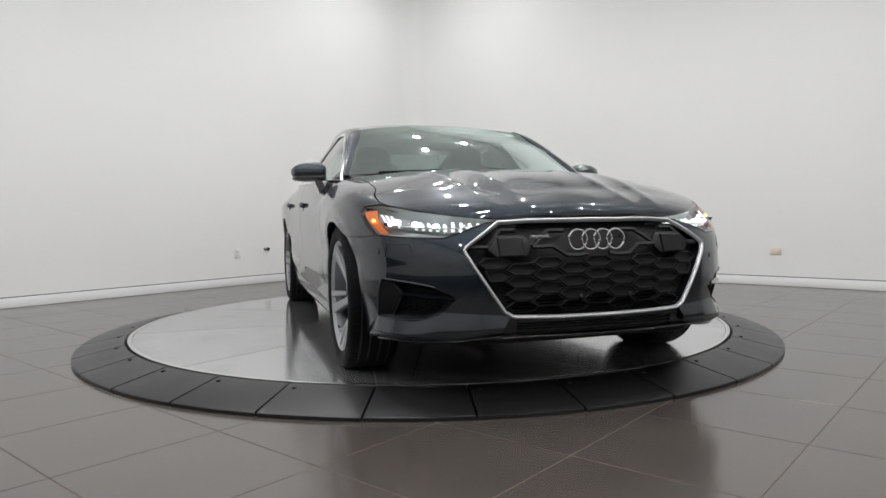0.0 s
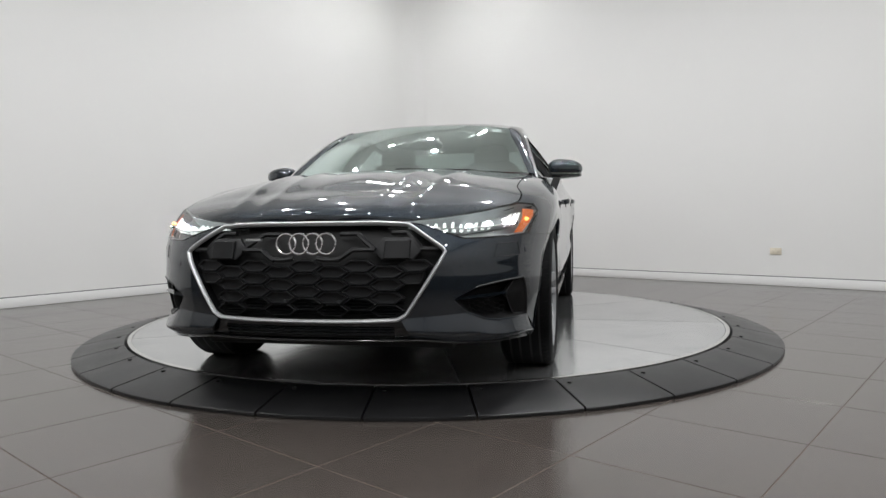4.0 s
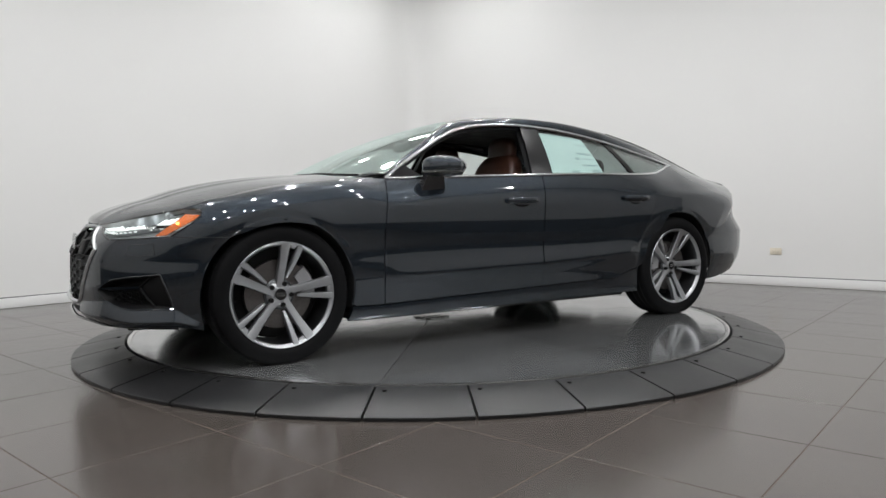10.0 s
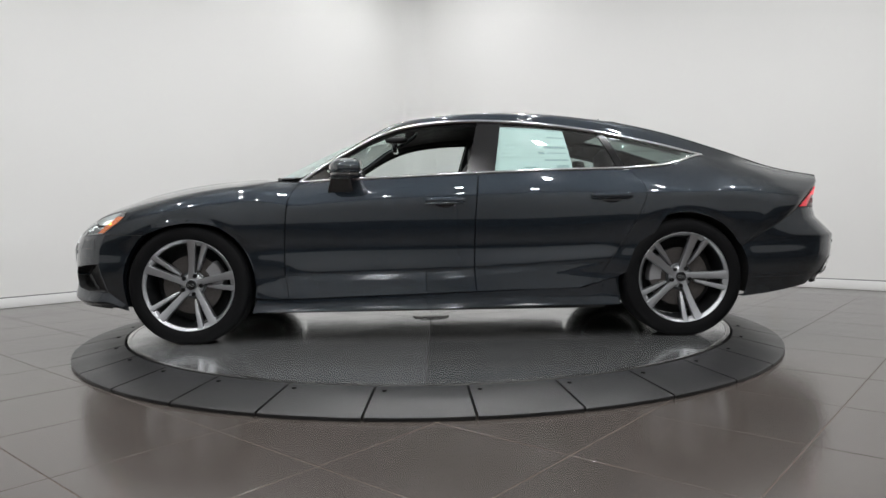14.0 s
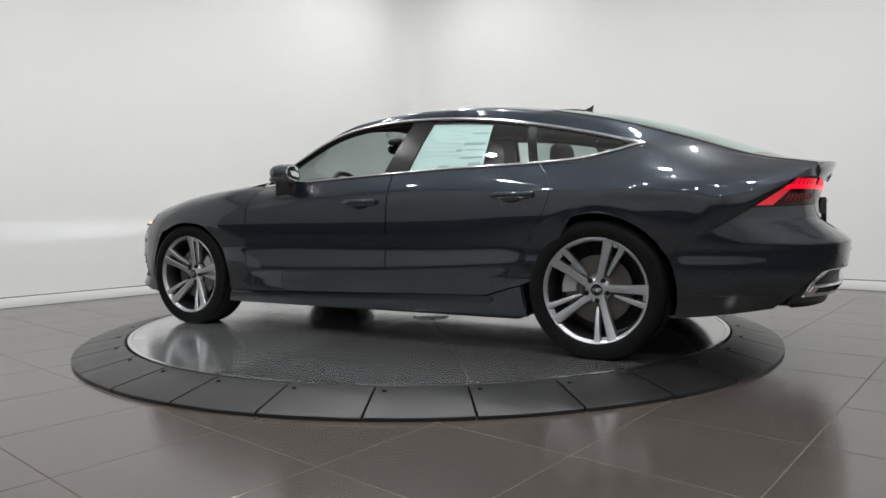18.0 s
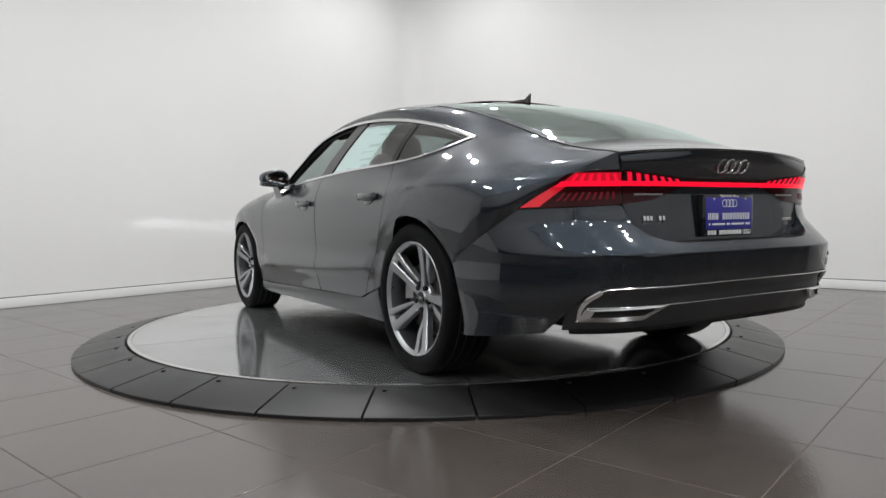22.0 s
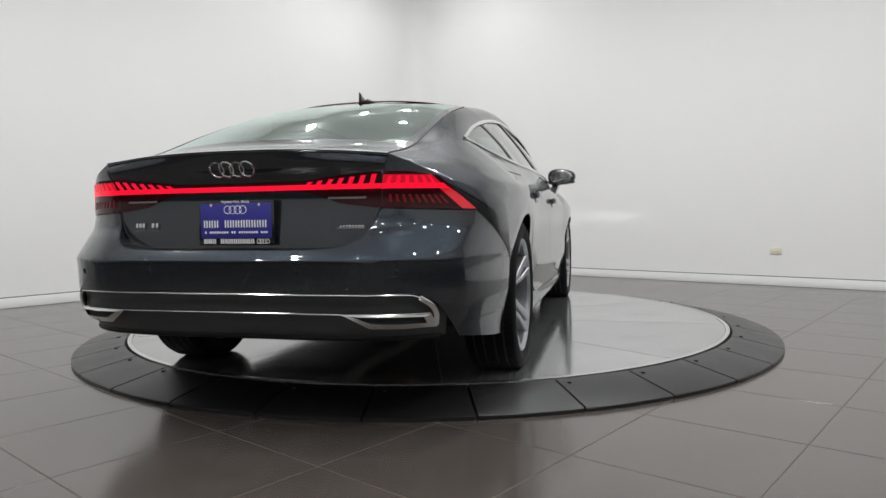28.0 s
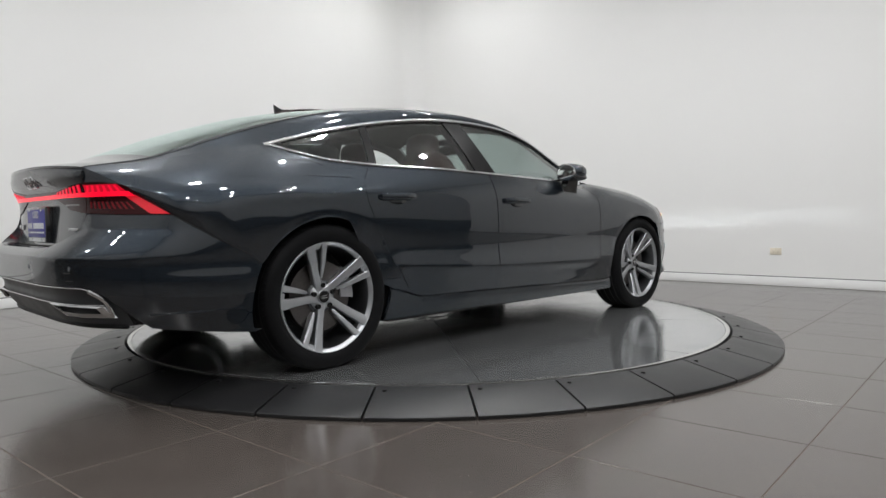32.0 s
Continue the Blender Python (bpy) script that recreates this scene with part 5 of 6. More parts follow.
def build_rear(car, lid, face):
    # bumper skin
    tops = np.concatenate([[rpt(0.0, 0.622)], curve([rpt(0.0, 0.622), rpt(0.36, 0.624), rpt(0.475, 0.645), rpt(0.525, 0.69), rpt(0.552, 0.766)], 24)[1:], curve([rpt(0.552, 0.766), rpt(0.70, 0.760), rpx(-2.185, 0.755)], 14)[1:]])
    seam = np.array([rpx(-2.185, 0.755), rpx(-2.02, 0.652), rpx(-1.90, 0.592)])
    arc = arch(-WHEEL_X, 152, 198, 24)
    ar = np.array([rpx(x, z) for x, z in arc])
    tops = np.concatenate([tops, curve(np.concatenate([seam, ar[:1]]), 16)[1:]])
    lows = np.concatenate([curve([rpt(0, 0.474), rpt(0.4, 0.473), rpt(0.70, 0.468)], 20), curve([rpt(0.70, 0.468), rpt(0.755, 0.43), rpt(0.785, 0.36), rpt(0.80, 0.285)], 14)[1:], curve([rpt(0.80, 0.285), rpx(-2.0, 0.245), tuple(ar[-1])], 12)[1:]])
    m = Mesh()
    m.grid(on_rear(coons(lows, tops, np.array([rpt(0, 0.474), rpt(0, 0.60), rpt(0, 0.622)]), ar[::-1], 90, 110)))
    shelf = on_rear(np.array(tops))
    keep = shelf[np.abs(shelf[:, 1]) < 0.556]
    back = keep + np.stack([TAIL_LID(keep[:, 2]) - TAIL(keep[:, 2]) + 0.012, 0 * keep[:, 0], 0 * keep[:, 0]], -1)
    m.grid(np.stack([keep, back], 1))
    edge = on_rear(ar)
    m.grid(np.stack([edge, edge * np.array([1, 0.992, 1])], 1))
    und = on_rear(np.array(lows))
    m.grid(np.stack([und, und + np.array([0.05, 0, 0.01])], 1))
    bumper = part("rear_bumper", m.both(), PAINT, car, "dark grey rear bumper skin with a sharp upper edge", 30)
    for s in (1, -1):
        line = on_rear(curve(np.concatenate([seam, ar[:1]]), 24)) * np.array([1, s, 1])
        part("panel_joint", Mesh().tube(line, 0.0022, 6), BLACK, bumper, "dark joint to the quarter panel")
    low_gap = rear_path([(-0.50, 0.660), (-0.46, 0.640), (-0.36, 0.626), (0, 0.623), (0.36, 0.626), (0.46, 0.640), (0.50, 0.660)], 60, lift=0.0)
    low_gap[:, 0] += TAIL_LID(low_gap[:, 2]) - TAIL(low_gap[:, 2]) - 0.004
    part("panel_joint", Mesh().tube(low_gap, 0.0035, 6), BLACK, bumper, "dark joint under the tailgate")
    # diffuser
    lo = [rpt(-0.76, 0.300), rpt(-0.4, 0.305), rpt(0, 0.308), rpt(0.4, 0.305), rpt(0.76, 0.300)]
    hi = [rpt(-0.735, 0.462), rpt(-0.4, 0.472), rpt(0, 0.474), rpt(0.4, 0.472), rpt(0.735, 0.462)]
    g = on_rear(coons(curve(lo, 30), curve(hi, 30), np.array([lo[0], rpt(-0.775, 0.38), hi[0]]), np.array([lo[-1], rpt(0.775, 0.38), hi[-1]]), 50, 16)) + np.array([0.022, 0, 0])
    z = g[..., 2]
    g[..., 0] += 0.012 * np.exp(-((z - 0.43) / 0.025) ** 2) - 0.004
    dif = part("diffuser", slab(g, 0.02), SATIN, bumper, "dark satin lower rear apron")
    part("apron_edge", Mesh().tube(rear_path([(-0.74, 0.298), (0, 0.300), (0.74, 0.298)], 40, lift=-0.02), 0.012, 8), MATT, dif)
    top_line = rear_path([(-0.745, 0.352), (-0.748, 0.385), (-0.735, 0.425), (-0.70, 0.455), (-0.64, 0.463), (-0.3, 0.466), (0, 0.467), (0.3, 0.466), (0.64, 0.463), (0.70, 0.455), (0.735, 0.425), (0.748, 0.385), (0.745, 0.352)], 120, lift=0.0)
    part("chrome_strip", strip(top_line + np.array([0.006, 0, 0]), (-1, 0, 0), 0.0075, 0.008), CHROME, dif, "thin bright trim strip")
    mid = rear_path([(-0.735, 0.392), (-0.3, 0.396), (0, 0.397), (0.3, 0.396), (0.735, 0.392)], 60, lift=0.0)
    part("chrome_strip", strip(mid + np.array([0.008, 0, 0]), (-1, 0, 0), 0.0055, 0.006), CHROME, dif, "thin bright trim strip")
    for s in (1, -1):
        corner = rear_path([(s * 0.745, 0.345), (s * 0.752, 0.38), (s * 0.742, 0.42), (s * 0.708, 0.452)], 20, lift=0.002)
        ext = part("exhaust_trim", strip(corner, (-1, s * 0.35, 0), 0.019, 0.006), CHROME, dif, "bright angular exhaust trim")
        outer = [(0.748, 0.338), (0.738, 0.388), (0.60, 0.392), (0.445, 0.395), (0.535, 0.341), (0.64, 0.338)]
        inner = [(0.722, 0.357), (0.716, 0.381), (0.60, 0.385), (0.485, 0.388), (0.545, 0.361), (0.64, 0.357)]
        tiers = [rear_path([(s * y, z)] * 2, 2, False, d)[0] for pts, d in ((outer, -0.006), (outer, 0.006), (inner, 0.010), (inner, -0.014)) for y, z in pts]
        part("tip_bezel", Mesh().grid(np.array(tiers).reshape(4, 6, 3), closed_v=True), CHROME, ext, "bright angular tailpipe bezel", 20)
        rec = rear_path([(s * 0.725, 0.369), (s * 0.60, 0.371), (s * 0.50, 0.378)], 20, False, -0.012)
        part("tip_recess", strip(rec, (-1, 0, 0), 0.030, 0.004), BLACK, ext)
        for y, zz in ((0.30, 0.545), (0.64, 0.542)):
            c = rear_path([(s * y, zz)] * 2, 2, False, 0.0)[0]
            part("parking_sensor", disc_on(c, np.array([-1.0, s * 0.1, 0]), 0.011), PAINT, bumper)
        part("bumper_crease", strip(np.array([on_rear(np.array(rpx(x, 0.345)) * np.array([s, 1])) for x in np.linspace(-2.28, -1.9, 14)]), (-0.2, s, 0.3), 0.004, 0.004), PAINT, bumper)
    flap = rear_path([(-0.66, 0.525), (-0.60, 0.525), (-0.60, 0.492), (-0.66, 0.492), (-0.66, 0.525)], 40, False, 0.001)
    part("tow_cover", Mesh().tube(flap, 0.0011, 4), GLOSS, bumper)
    # tail lamps on the quarters
    top = curve([rpt(0.572, 0.898), rpt(0.66, 0.897), rpt(0.745, 0.884)], 16)
    out = curve([rpx(-2.185, 0.757), rpx(-2.235, 0.80), rpt(0.745, 0.884)], 12)
    bot = curve([rpt(0.552, 0.769), rpt(0.70, 0.763), rpx(-2.185, 0.757)], 16)
    g = on_rear(coons(bot, top, np.array([bot[0], top[0]]), out, 30, 16))
    n = normals(g)

    def at(u, v, d=0.0):
        i, j = u * (g.shape[0] - 1), v * (g.shape[1] - 1)
        i0, j0 = min(int(i), g.shape[0] - 2), min(int(j), g.shape[1] - 2)
        a, b = i - i0, j - j0
        return (1 - a) * (1 - b) * g[i0, j0] + a * (1 - b) * g[i0 + 1, j0] + (1 - a) * b * g[i0, j0 + 1] + a * b * g[i0 + 1, j0 + 1] + n[i0, j0] * d

    def vz(u, z):
        """Where up the lamp a height lies."""
        col = np.array([at(u, v)[2] for v in np.linspace(0, 1, 17)])
        return float(np.clip(np.interp(z, col, np.linspace(0, 1, 17)), 0, 1))

    for s in (1, -1):
        fl = (lambda p: p) if s > 0 else flip
        lamp = part("tail_lamp", slab(fl(g), 0.02, 0.003), RED_DARK, car, "lit red wedge tail lamp")
        up = np.array([[at(u, vz(u, z), 0.0055) for z in (0.838, 0.845, 0.851, 0.857)] for u in np.linspace(0.0, 0.90, 16)])
        part("light_line", slab(fl(up), 0.004), RED_LED, lamp, "glowing red line")
        glow = np.array([[at(u, vz(u, z), 0.0042) for z in (0.857, 0.872, 0.888)] for u in np.linspace(0.0, 0.86, 16)])
        part("lit_backing", slab(fl(glow), 0.003), RED_BACK, lamp)
        wedge = np.array([[at(u, v, 0.005) for v in np.linspace(0.03, 0.64, 8)] for u in np.linspace(0.80, 0.985, 6)])
        for i, u in enumerate(np.linspace(0.80, 0.985, 6)):
            for j, v in enumerate(np.linspace(0.03, 0.64, 8)):
                wedge[i, j] = at(min(0.985, u - 0.06 * (v - 0.03) / 0.57), v, 0.005)
        part("side_wedge", slab(fl(wedge), 0.004), RED_LENS, lamp, "bright red outer wedge")
        for k in range(6):
            u = 0.04 + 0.132 * k
            seg = np.array([[at(u + du + 0.05 * w, vz(u + du, 0.857 + 0.028 * w), 0.0055) for w in (0.0, 0.5, 1.0)] for du in (0.0, 0.03, 0.06)])
            part("light_segment", slab(fl(seg), 0.004), RED_CELL, lamp)
        for k in range(9):
            u = 0.08 + 0.072 * k
            seg = np.array([[at(u + du, v, 0.0045) for v in (0.16, 0.38)] for du in (0.0, 0.030)])
            part("reflector_cell", slab(fl(seg), 0.003), RED_DIM, lamp)
    # the part of the lamp band that sits on the lid
    ys = np.linspace(-0.562, 0.562, 71)
    t_z = np.interp(np.abs(ys), [0, 0.26, 0.40, 0.562], [0.868, 0.870, 0.884, 0.897])
    b_z = np.interp(np.abs(ys), [0, 0.26, 0.36, 0.42, 0.545, 0.562], [0.840, 0.834, 0.806, 0.785, 0.770, 0.770])
    band = np.array([[on_rear(np.array(rpt(y * np.interp(z, [0.77, 0.9], [0.975, 1.0]), z))) for z in np.linspace(b, t, 5)] for y, t, b in zip(ys, t_z, b_z)])
    lamp = part("light_band", slab(band, 0.012, 0.004), RED_DARK, lid, "dark red lamp band across the tailgate")
    line = np.array([[on_rear(np.array(rpt(y, z))) for z in (0.839, 0.848, 0.857)] for y in ys])
    part("light_line", slab(line, 0.004, 0.0065), RED_LED, lamp, "glowing red line")
    for s in (1, -1):
        for k in range(7):
            y0 = 0.525 - 0.040 * k
            h = 0.034 - 0.0038 * k
            seg = np.array([[on_rear(np.array(rpt(s * y, z))) for z in (0.856, 0.856 + h)] for y in (y0 - 0.010, y0 + 0.008)])
            seg[:, 1] += np.array([0, s * 0.016, 0])
            part("light_segment", slab(seg, 0.004, 0.0062), RED_CELL, lamp)
        rev = np.array([[on_rear(np.array(rpt(s * y, z))) for z in (0.803, 0.810)] for y in np.linspace(0.36, 0.50, 8)])
        part("reversing_lens", slab(rev, 0.004, 0.006), REVERSE, lamp, "pale reversing lamp strip")
    # lid details: rings, bars for the badges, the plate
    for k in range(4):
        yc = -(k - 1.5) * 0.0415
        x0 = on_rear(np.array(rpt(yc, 0.918)))[0] - 0.004
        q = np.linspace(0, 2 * math.pi, 36, endpoint=False)
        part("emblem_ring", Mesh().tube(np.stack([np.full(36, x0) - 0.4 * 0.031 * np.sin(q) - (0.002 if k % 2 else 0), yc + 0.0285 * np.cos(q), 0.918 + 0.026 * np.sin(q)], -1), 0.0035, 8, closed=True), SILVER, lid, "chrome emblem ring")

    def lid_bar(y0, z0, y1, z1, w, name="badge_bar", mat=SILVER, lift=0.004):
        p = np.array([on_lid(np.array(rpt(y0 + (y1 - y0) * q, z0 + (z1 - z0) * q))) for q in (0, 0.5, 1)]) - np.array([lift, 0, 0])
        part(name, strip(p, (-1, 0, 0), w, 0.003), mat, lid)

    for y0 in (0.462, 0.446, 0.430, 0.385, 0.366):
        lid_bar(y0, 0.708, y0 - 0.012, 0.708, 0.030)
    for k in range(8):
        lid_bar(-0.405 - 0.0115 * k, 0.702, -0.412 - 0.0115 * k, 0.702, 0.009)
    lid_bar(-0.398, 0.697, -0.497, 0.697, 0.003)
    x0 = on_lid(np.array(rpt(0.0, 0.72)))[0] - 0.008
    plate = part("plate_holder", Mesh().box((x0 - 0.020, -0.159, 0.638), (x0 + 0.03, 0.159, 0.806), None, 0.006), GLOSS, lid, "black plate frame with a blue dealer plate")
    part("plate_face", Mesh().box((x0 - 0.0215, -0.148, 0.664), (x0 - 0.015, 0.148, 0.794), None, 0.002), PLATE_BLUE, plate, "violet-blue plate face")

    def plate_bar(y0, y1, z0, z1, lift=0.0228):
        part("print_bar", Mesh().box((x0 - lift, y0, z0), (x0 - lift + 0.003, y1, z1)), PRINT_WHITE, plate)

    for k in range(4):
        q = np.linspace(0, 2 * math.pi, 24, endpoint=False)
        yc = -(k - 1.5) * 0.021
        part("print_ring", Mesh().tube(np.stack([np.full(24, x0 - 0.022), yc + 0.0145 * np.cos(q), 0.770 + 0.0145 * np.sin(q)], -1), 0.0016, 6, closed=True), PRINT_WHITE, plate)
    for word, z0, z1, span in (((3, 8), 0.704, 0.731, 0.137), ((3, 8), 0.644, 0.661, 0.137)):
        n_all = sum(word) + 1
        w = 2 * span / (n_all + 0.3)
        if z0 < 0.65:
            w *= 0.80
        for k in range(n_all):
            if k == word[0]:
                continue
            yc = span - (k + 0.5) * w
            plate_bar(yc - w * 0.36, yc - w * 0.12, z0, z1)
            plate_bar(yc + w * 0.12, yc + w * 0.36, z0, z1)
    for k in range(26):
        if k not in (1, 10, 13, 22):
            plate_bar(0.130 - k * 0.0102 - 0.0068, 0.130 - k * 0.0102, 0.682, 0.690)
    for k in range(4):
        q = np.linspace(0, 2 * math.pi, 18, endpoint=False)
        part("print_ring", Mesh().tube(np.stack([np.full(18, x0 - 0.021), -0.095 - k * 0.0115 + 0.008 * np.cos(q), 0.652 + 0.008 * np.sin(q)], -1), 0.0011, 5, closed=True), PRINT_WHITE, plate)
    words = bpy.data.curves.new("place_words", "FONT")
    words.body, words.size, words.align_x, words.extrude = "Highland Park, Illinois", 0.0135, "CENTER", 0.0006
    tmp = bpy.data.objects.new("place_words", words)
    me = bpy.data.meshes.new_from_object(tmp)
    bpy.data.objects.remove(tmp)
    me.materials.clear()
    me.materials.append(PRINT_WHITE)
    ob = new("place_words", me)
    ob.parent = plate
    ob.matrix_local = Matrix(((0, 0, -1, x0 - 0.021), (-1, 0, 0, 0.0), (0, 1, 0, 0.7955), (0, 0, 0, 1)))
    for y in (-0.10, 0.10):
        part("plate_screw", disc_on(np.array([x0 - 0.0225, y, 0.788]), np.array([-1.0, 0, 0]), 0.006), SILVER, plate)
def rail_part(x0, x1, n=20):
    return np.array([rail_at(x) for x in np.linspace(x0, x1, n)])


def window_patch(b0, b1, t0, t1, nu=20, nv=10, bulge=0.012):
    low, high = top_curve(b0, b1, nu), rail_part(t0, t1, nu)
    g = coons(low, high, np.array([low[0], high[0]]), np.array([low[-1], high[-1]]), nu, nv)
    g[..., 1] += bulge * np.sin(np.linspace(0, np.pi, nv))[None]
    return g - np.array([0, 0.010, 0])


def build_windows(car, doors):
    front_g = window_patch(0.60, -0.19, 0.70, -0.28, 24)
    rear_g = window_patch(-0.34, -1.10, -0.405, -1.015)
    tail_g = window_patch(-1.13, -1.63, -1.045, -1.645)
    for k, s in enumerate((1, -1)):
        fl = (lambda p: p) if s > 0 else flip
        if s < 0:
            w = part("window_pane", Mesh().grid(fl(front_g)), PANE, doors["front_door"][k], "raised clear front side window")
            w.visible_shadow = False
        w = part("window_pane", Mesh().grid(fl(rear_g)), PANE, doors["rear_door"][k], "clear rear side window")
        w.visible_shadow = False
        w = part("quarter_glass", Mesh().grid(fl(tail_g)), DARK_PANE, car, "small tinted quarter window")
        w.visible_shadow = False
        part("pillar_cover", slab(fl(window_patch(-0.175, -0.345, -0.265, -0.41, 8) + np.array([0, 0.006, 0])), 0.012), PILLAR, doors["front_door"][k], "gloss black pillar cover")
        part("pillar_cover", slab(fl(window_patch(-1.090, -1.140, -1.005, -1.055, 5) + np.array([0, 0.005, 0])), 0.012), PILLAR, doors["rear_door"][k], "gloss black window divider")
        part("mirror_sail", slab(fl(window_patch(0.80, 0.585, 0.795, 0.69, 8, 6, 0) + np.array([0, 0.004, 0])), 0.012), GLOSS, doors["front_door"][k], "black mirror triangle")
        belt = top_curve(0.825, -1.655, 120)
        part("belt_trim", strip(fl(belt + np.array([0, 0.002, 0.004])), (0, s, 0.55), 0.015, 0.007), CHROME, car, "bright window sill strip")
        up = curve(RAIL, 120)
        part("window_trim", strip(fl(up + np.array([0, 0.004, 0.0])), (0, s, 0.55), 0.019, 0.008), CHROME, car, "bright strip arching over the side windows")
        inner = up[4:-6] - np.array([0, 0.012, 0.022])
        part("window_seal", strip(fl(inner), (0, s, 0.3), 0.022, 0.006), MATT, car, "black window seal")
    # price sheet inside the rear left pane
    i0, i1, j0, j1 = 0, 13, 0, 9
    sheet = rear_g[i0:i1, j0:j1] - np.array([0, 0.007, 0])
    paper = part("window_sheet", slab(sheet, 0.001), PAPER, car, "pale printed paper sheet taped inside the window")
    n = normals(sheet)[0, 0]

    def ink(u0, u1, v0, v1, mat):
        def at(u, v):
            i, j = u * (sheet.shape[0] - 1), v * (sheet.shape[1] - 1)
            a, b = min(int(i), sheet.shape[0] - 2), min(int(j), sheet.shape[1] - 2)
            p, q = i - a, j - b
            return (1 - p) * (1 - q) * sheet[a, b] + p * (1 - q) * sheet[a + 1, b] + (1 - p) * q * sheet[a, b + 1] + p * q * sheet[a + 1, b + 1] + n * 0.0015
        part("print_bar", slab(np.array([[at(u, v) for v in np.linspace(v0, v1, 3)] for u in np.linspace(u0, u1, 4)]), 0.0005), mat, paper)

    for k in range(7):
        ink(0.06, 0.34 - 0.05 * (k % 3), 0.86 - 0.09 * k, 0.875 - 0.09 * k, PAPER_FAINT)
        ink(0.40, 0.66 - 0.04 * (k % 2), 0.84 - 0.09 * k, 0.855 - 0.09 * k, PAPER_FAINT)
    for u0, u1, v0, v1 in ((0.72, 0.97, 0.78, 0.81), (0.66, 0.97, 0.52, 0.58), (0.58, 0.66, 0.38, 0.44), (0.70, 0.97, 0.40, 0.42), (0.66, 0.97, 0.22, 0.26), (0.80, 0.96, 0.05, 0.12), (0.40, 0.54, 0.02, 0.10), (0.10, 0.90, 0.965, 0.975)):
        ink(u0, u1, v0, v1, PAPER_INK)


def rounded_shell(centre, half, nu=24, nv=16, power=2.6, taper=0.0):
    """A rounded closed form; taper narrows it towards its outer end."""
    th, ph = np.linspace(0, 2 * np.pi, nu, endpoint=False), np.linspace(-np.pi / 2, np.pi / 2, nv)
    f = lambda c: np.sign(c) * np.abs(c) ** (2 / power)
    x = f(np.cos(ph))[None] * f(np.cos(th))[:, None]
    z = f(np.cos(ph))[None] * f(np.sin(th))[:, None]
    y = f(np.sin(ph))[None] + 0 * x
    w = 1 - taper * (y + 1) / 2
    return np.stack([x * w * half[0], y * half[1], z * w * half[2]], -1) + np.array(centre)


def build_mirrors(car, doors):
    for k, s in enumerate((1, -1)):
        fl = (lambda p: p) if s > 0 else flip
        g = rounded_shell((0.540, 0.958, 1.020), (0.116, 0.106, 0.071), power=2.5, taper=0.30)
        g[..., 0] -= 0.18 * (g[..., 1] - 0.86)
        g[..., 0] = np.maximum(g[..., 0], 0.448 - 0.25 * (g[..., 1] - 0.965))
        root = part("mirror_housing", Mesh().grid(fl(g), closed_u=True), PAINT, doors["front_door"][k], "dark grey door mirror", 60)
        cx = np.stack([np.full(30, 0.0), 0.084 * np.cos(np.linspace(0, 6.283, 30)), 0.050 * np.sin(np.linspace(0, 6.283, 30))], -1)[:-1]
        loop = cx + np.array([0.443, 0.958, 1.016])
        loop[:, 0] -= 0.25 * (loop[:, 1] - 0.965)
        part("mirror_glass", Mesh().prism(fl(loop), (0.012, 0, 0), 0.05), SILVER, root, "mirror glass")
        band = rounded_shell((0.543, 0.958, 0.982), (0.113, 0.102, 0.026), power=3, taper=0.30)
        band[..., 0] -= 0.18 * (band[..., 1] - 0.86)
        band[..., 0] = np.maximum(band[..., 0], 0.451 - 0.25 * (band[..., 1] - 0.965))
        part("lower_shell", Mesh().grid(fl(band), closed_u=True), GLOSS, root, "gloss black mirror base", 60)
        foot = np.array([[(0.645, 0.893, 0.872), (0.635, 0.905, 0.915), (0.615, 0.93, 0.978)], [(0.485, 0.893, 0.872), (0.495, 0.905, 0.915), (0.515, 0.93, 0.978)]])
        part("mirror_foot", slab(fl(foot), 0.045, 0.012), GLOSS, root, "black mirror foot")


def build_fuel_flap(car):
    rim = [(x, z) for x, z in [(-1.417, 0.994), (-1.472, 1.016), (-1.546, 1.019), (-1.648, 1.008), (-1.669, 0.987), (-1.67, 0.956), (-1.643, 0.942), (-1.51, 0.939), (-1.386, 0.937), (-1.294, 0.936)]]
    p = curve(rim, 50)
    line = np.stack([p[:, 0], -side_y(p[:, 0], p[:, 1]) - 0.0005, p[:, 1]], -1)
    part("fuel_flap_joint", Mesh().tube(line, 0.0016, 5), BLACK, car, "dark joint round the fuel flap")


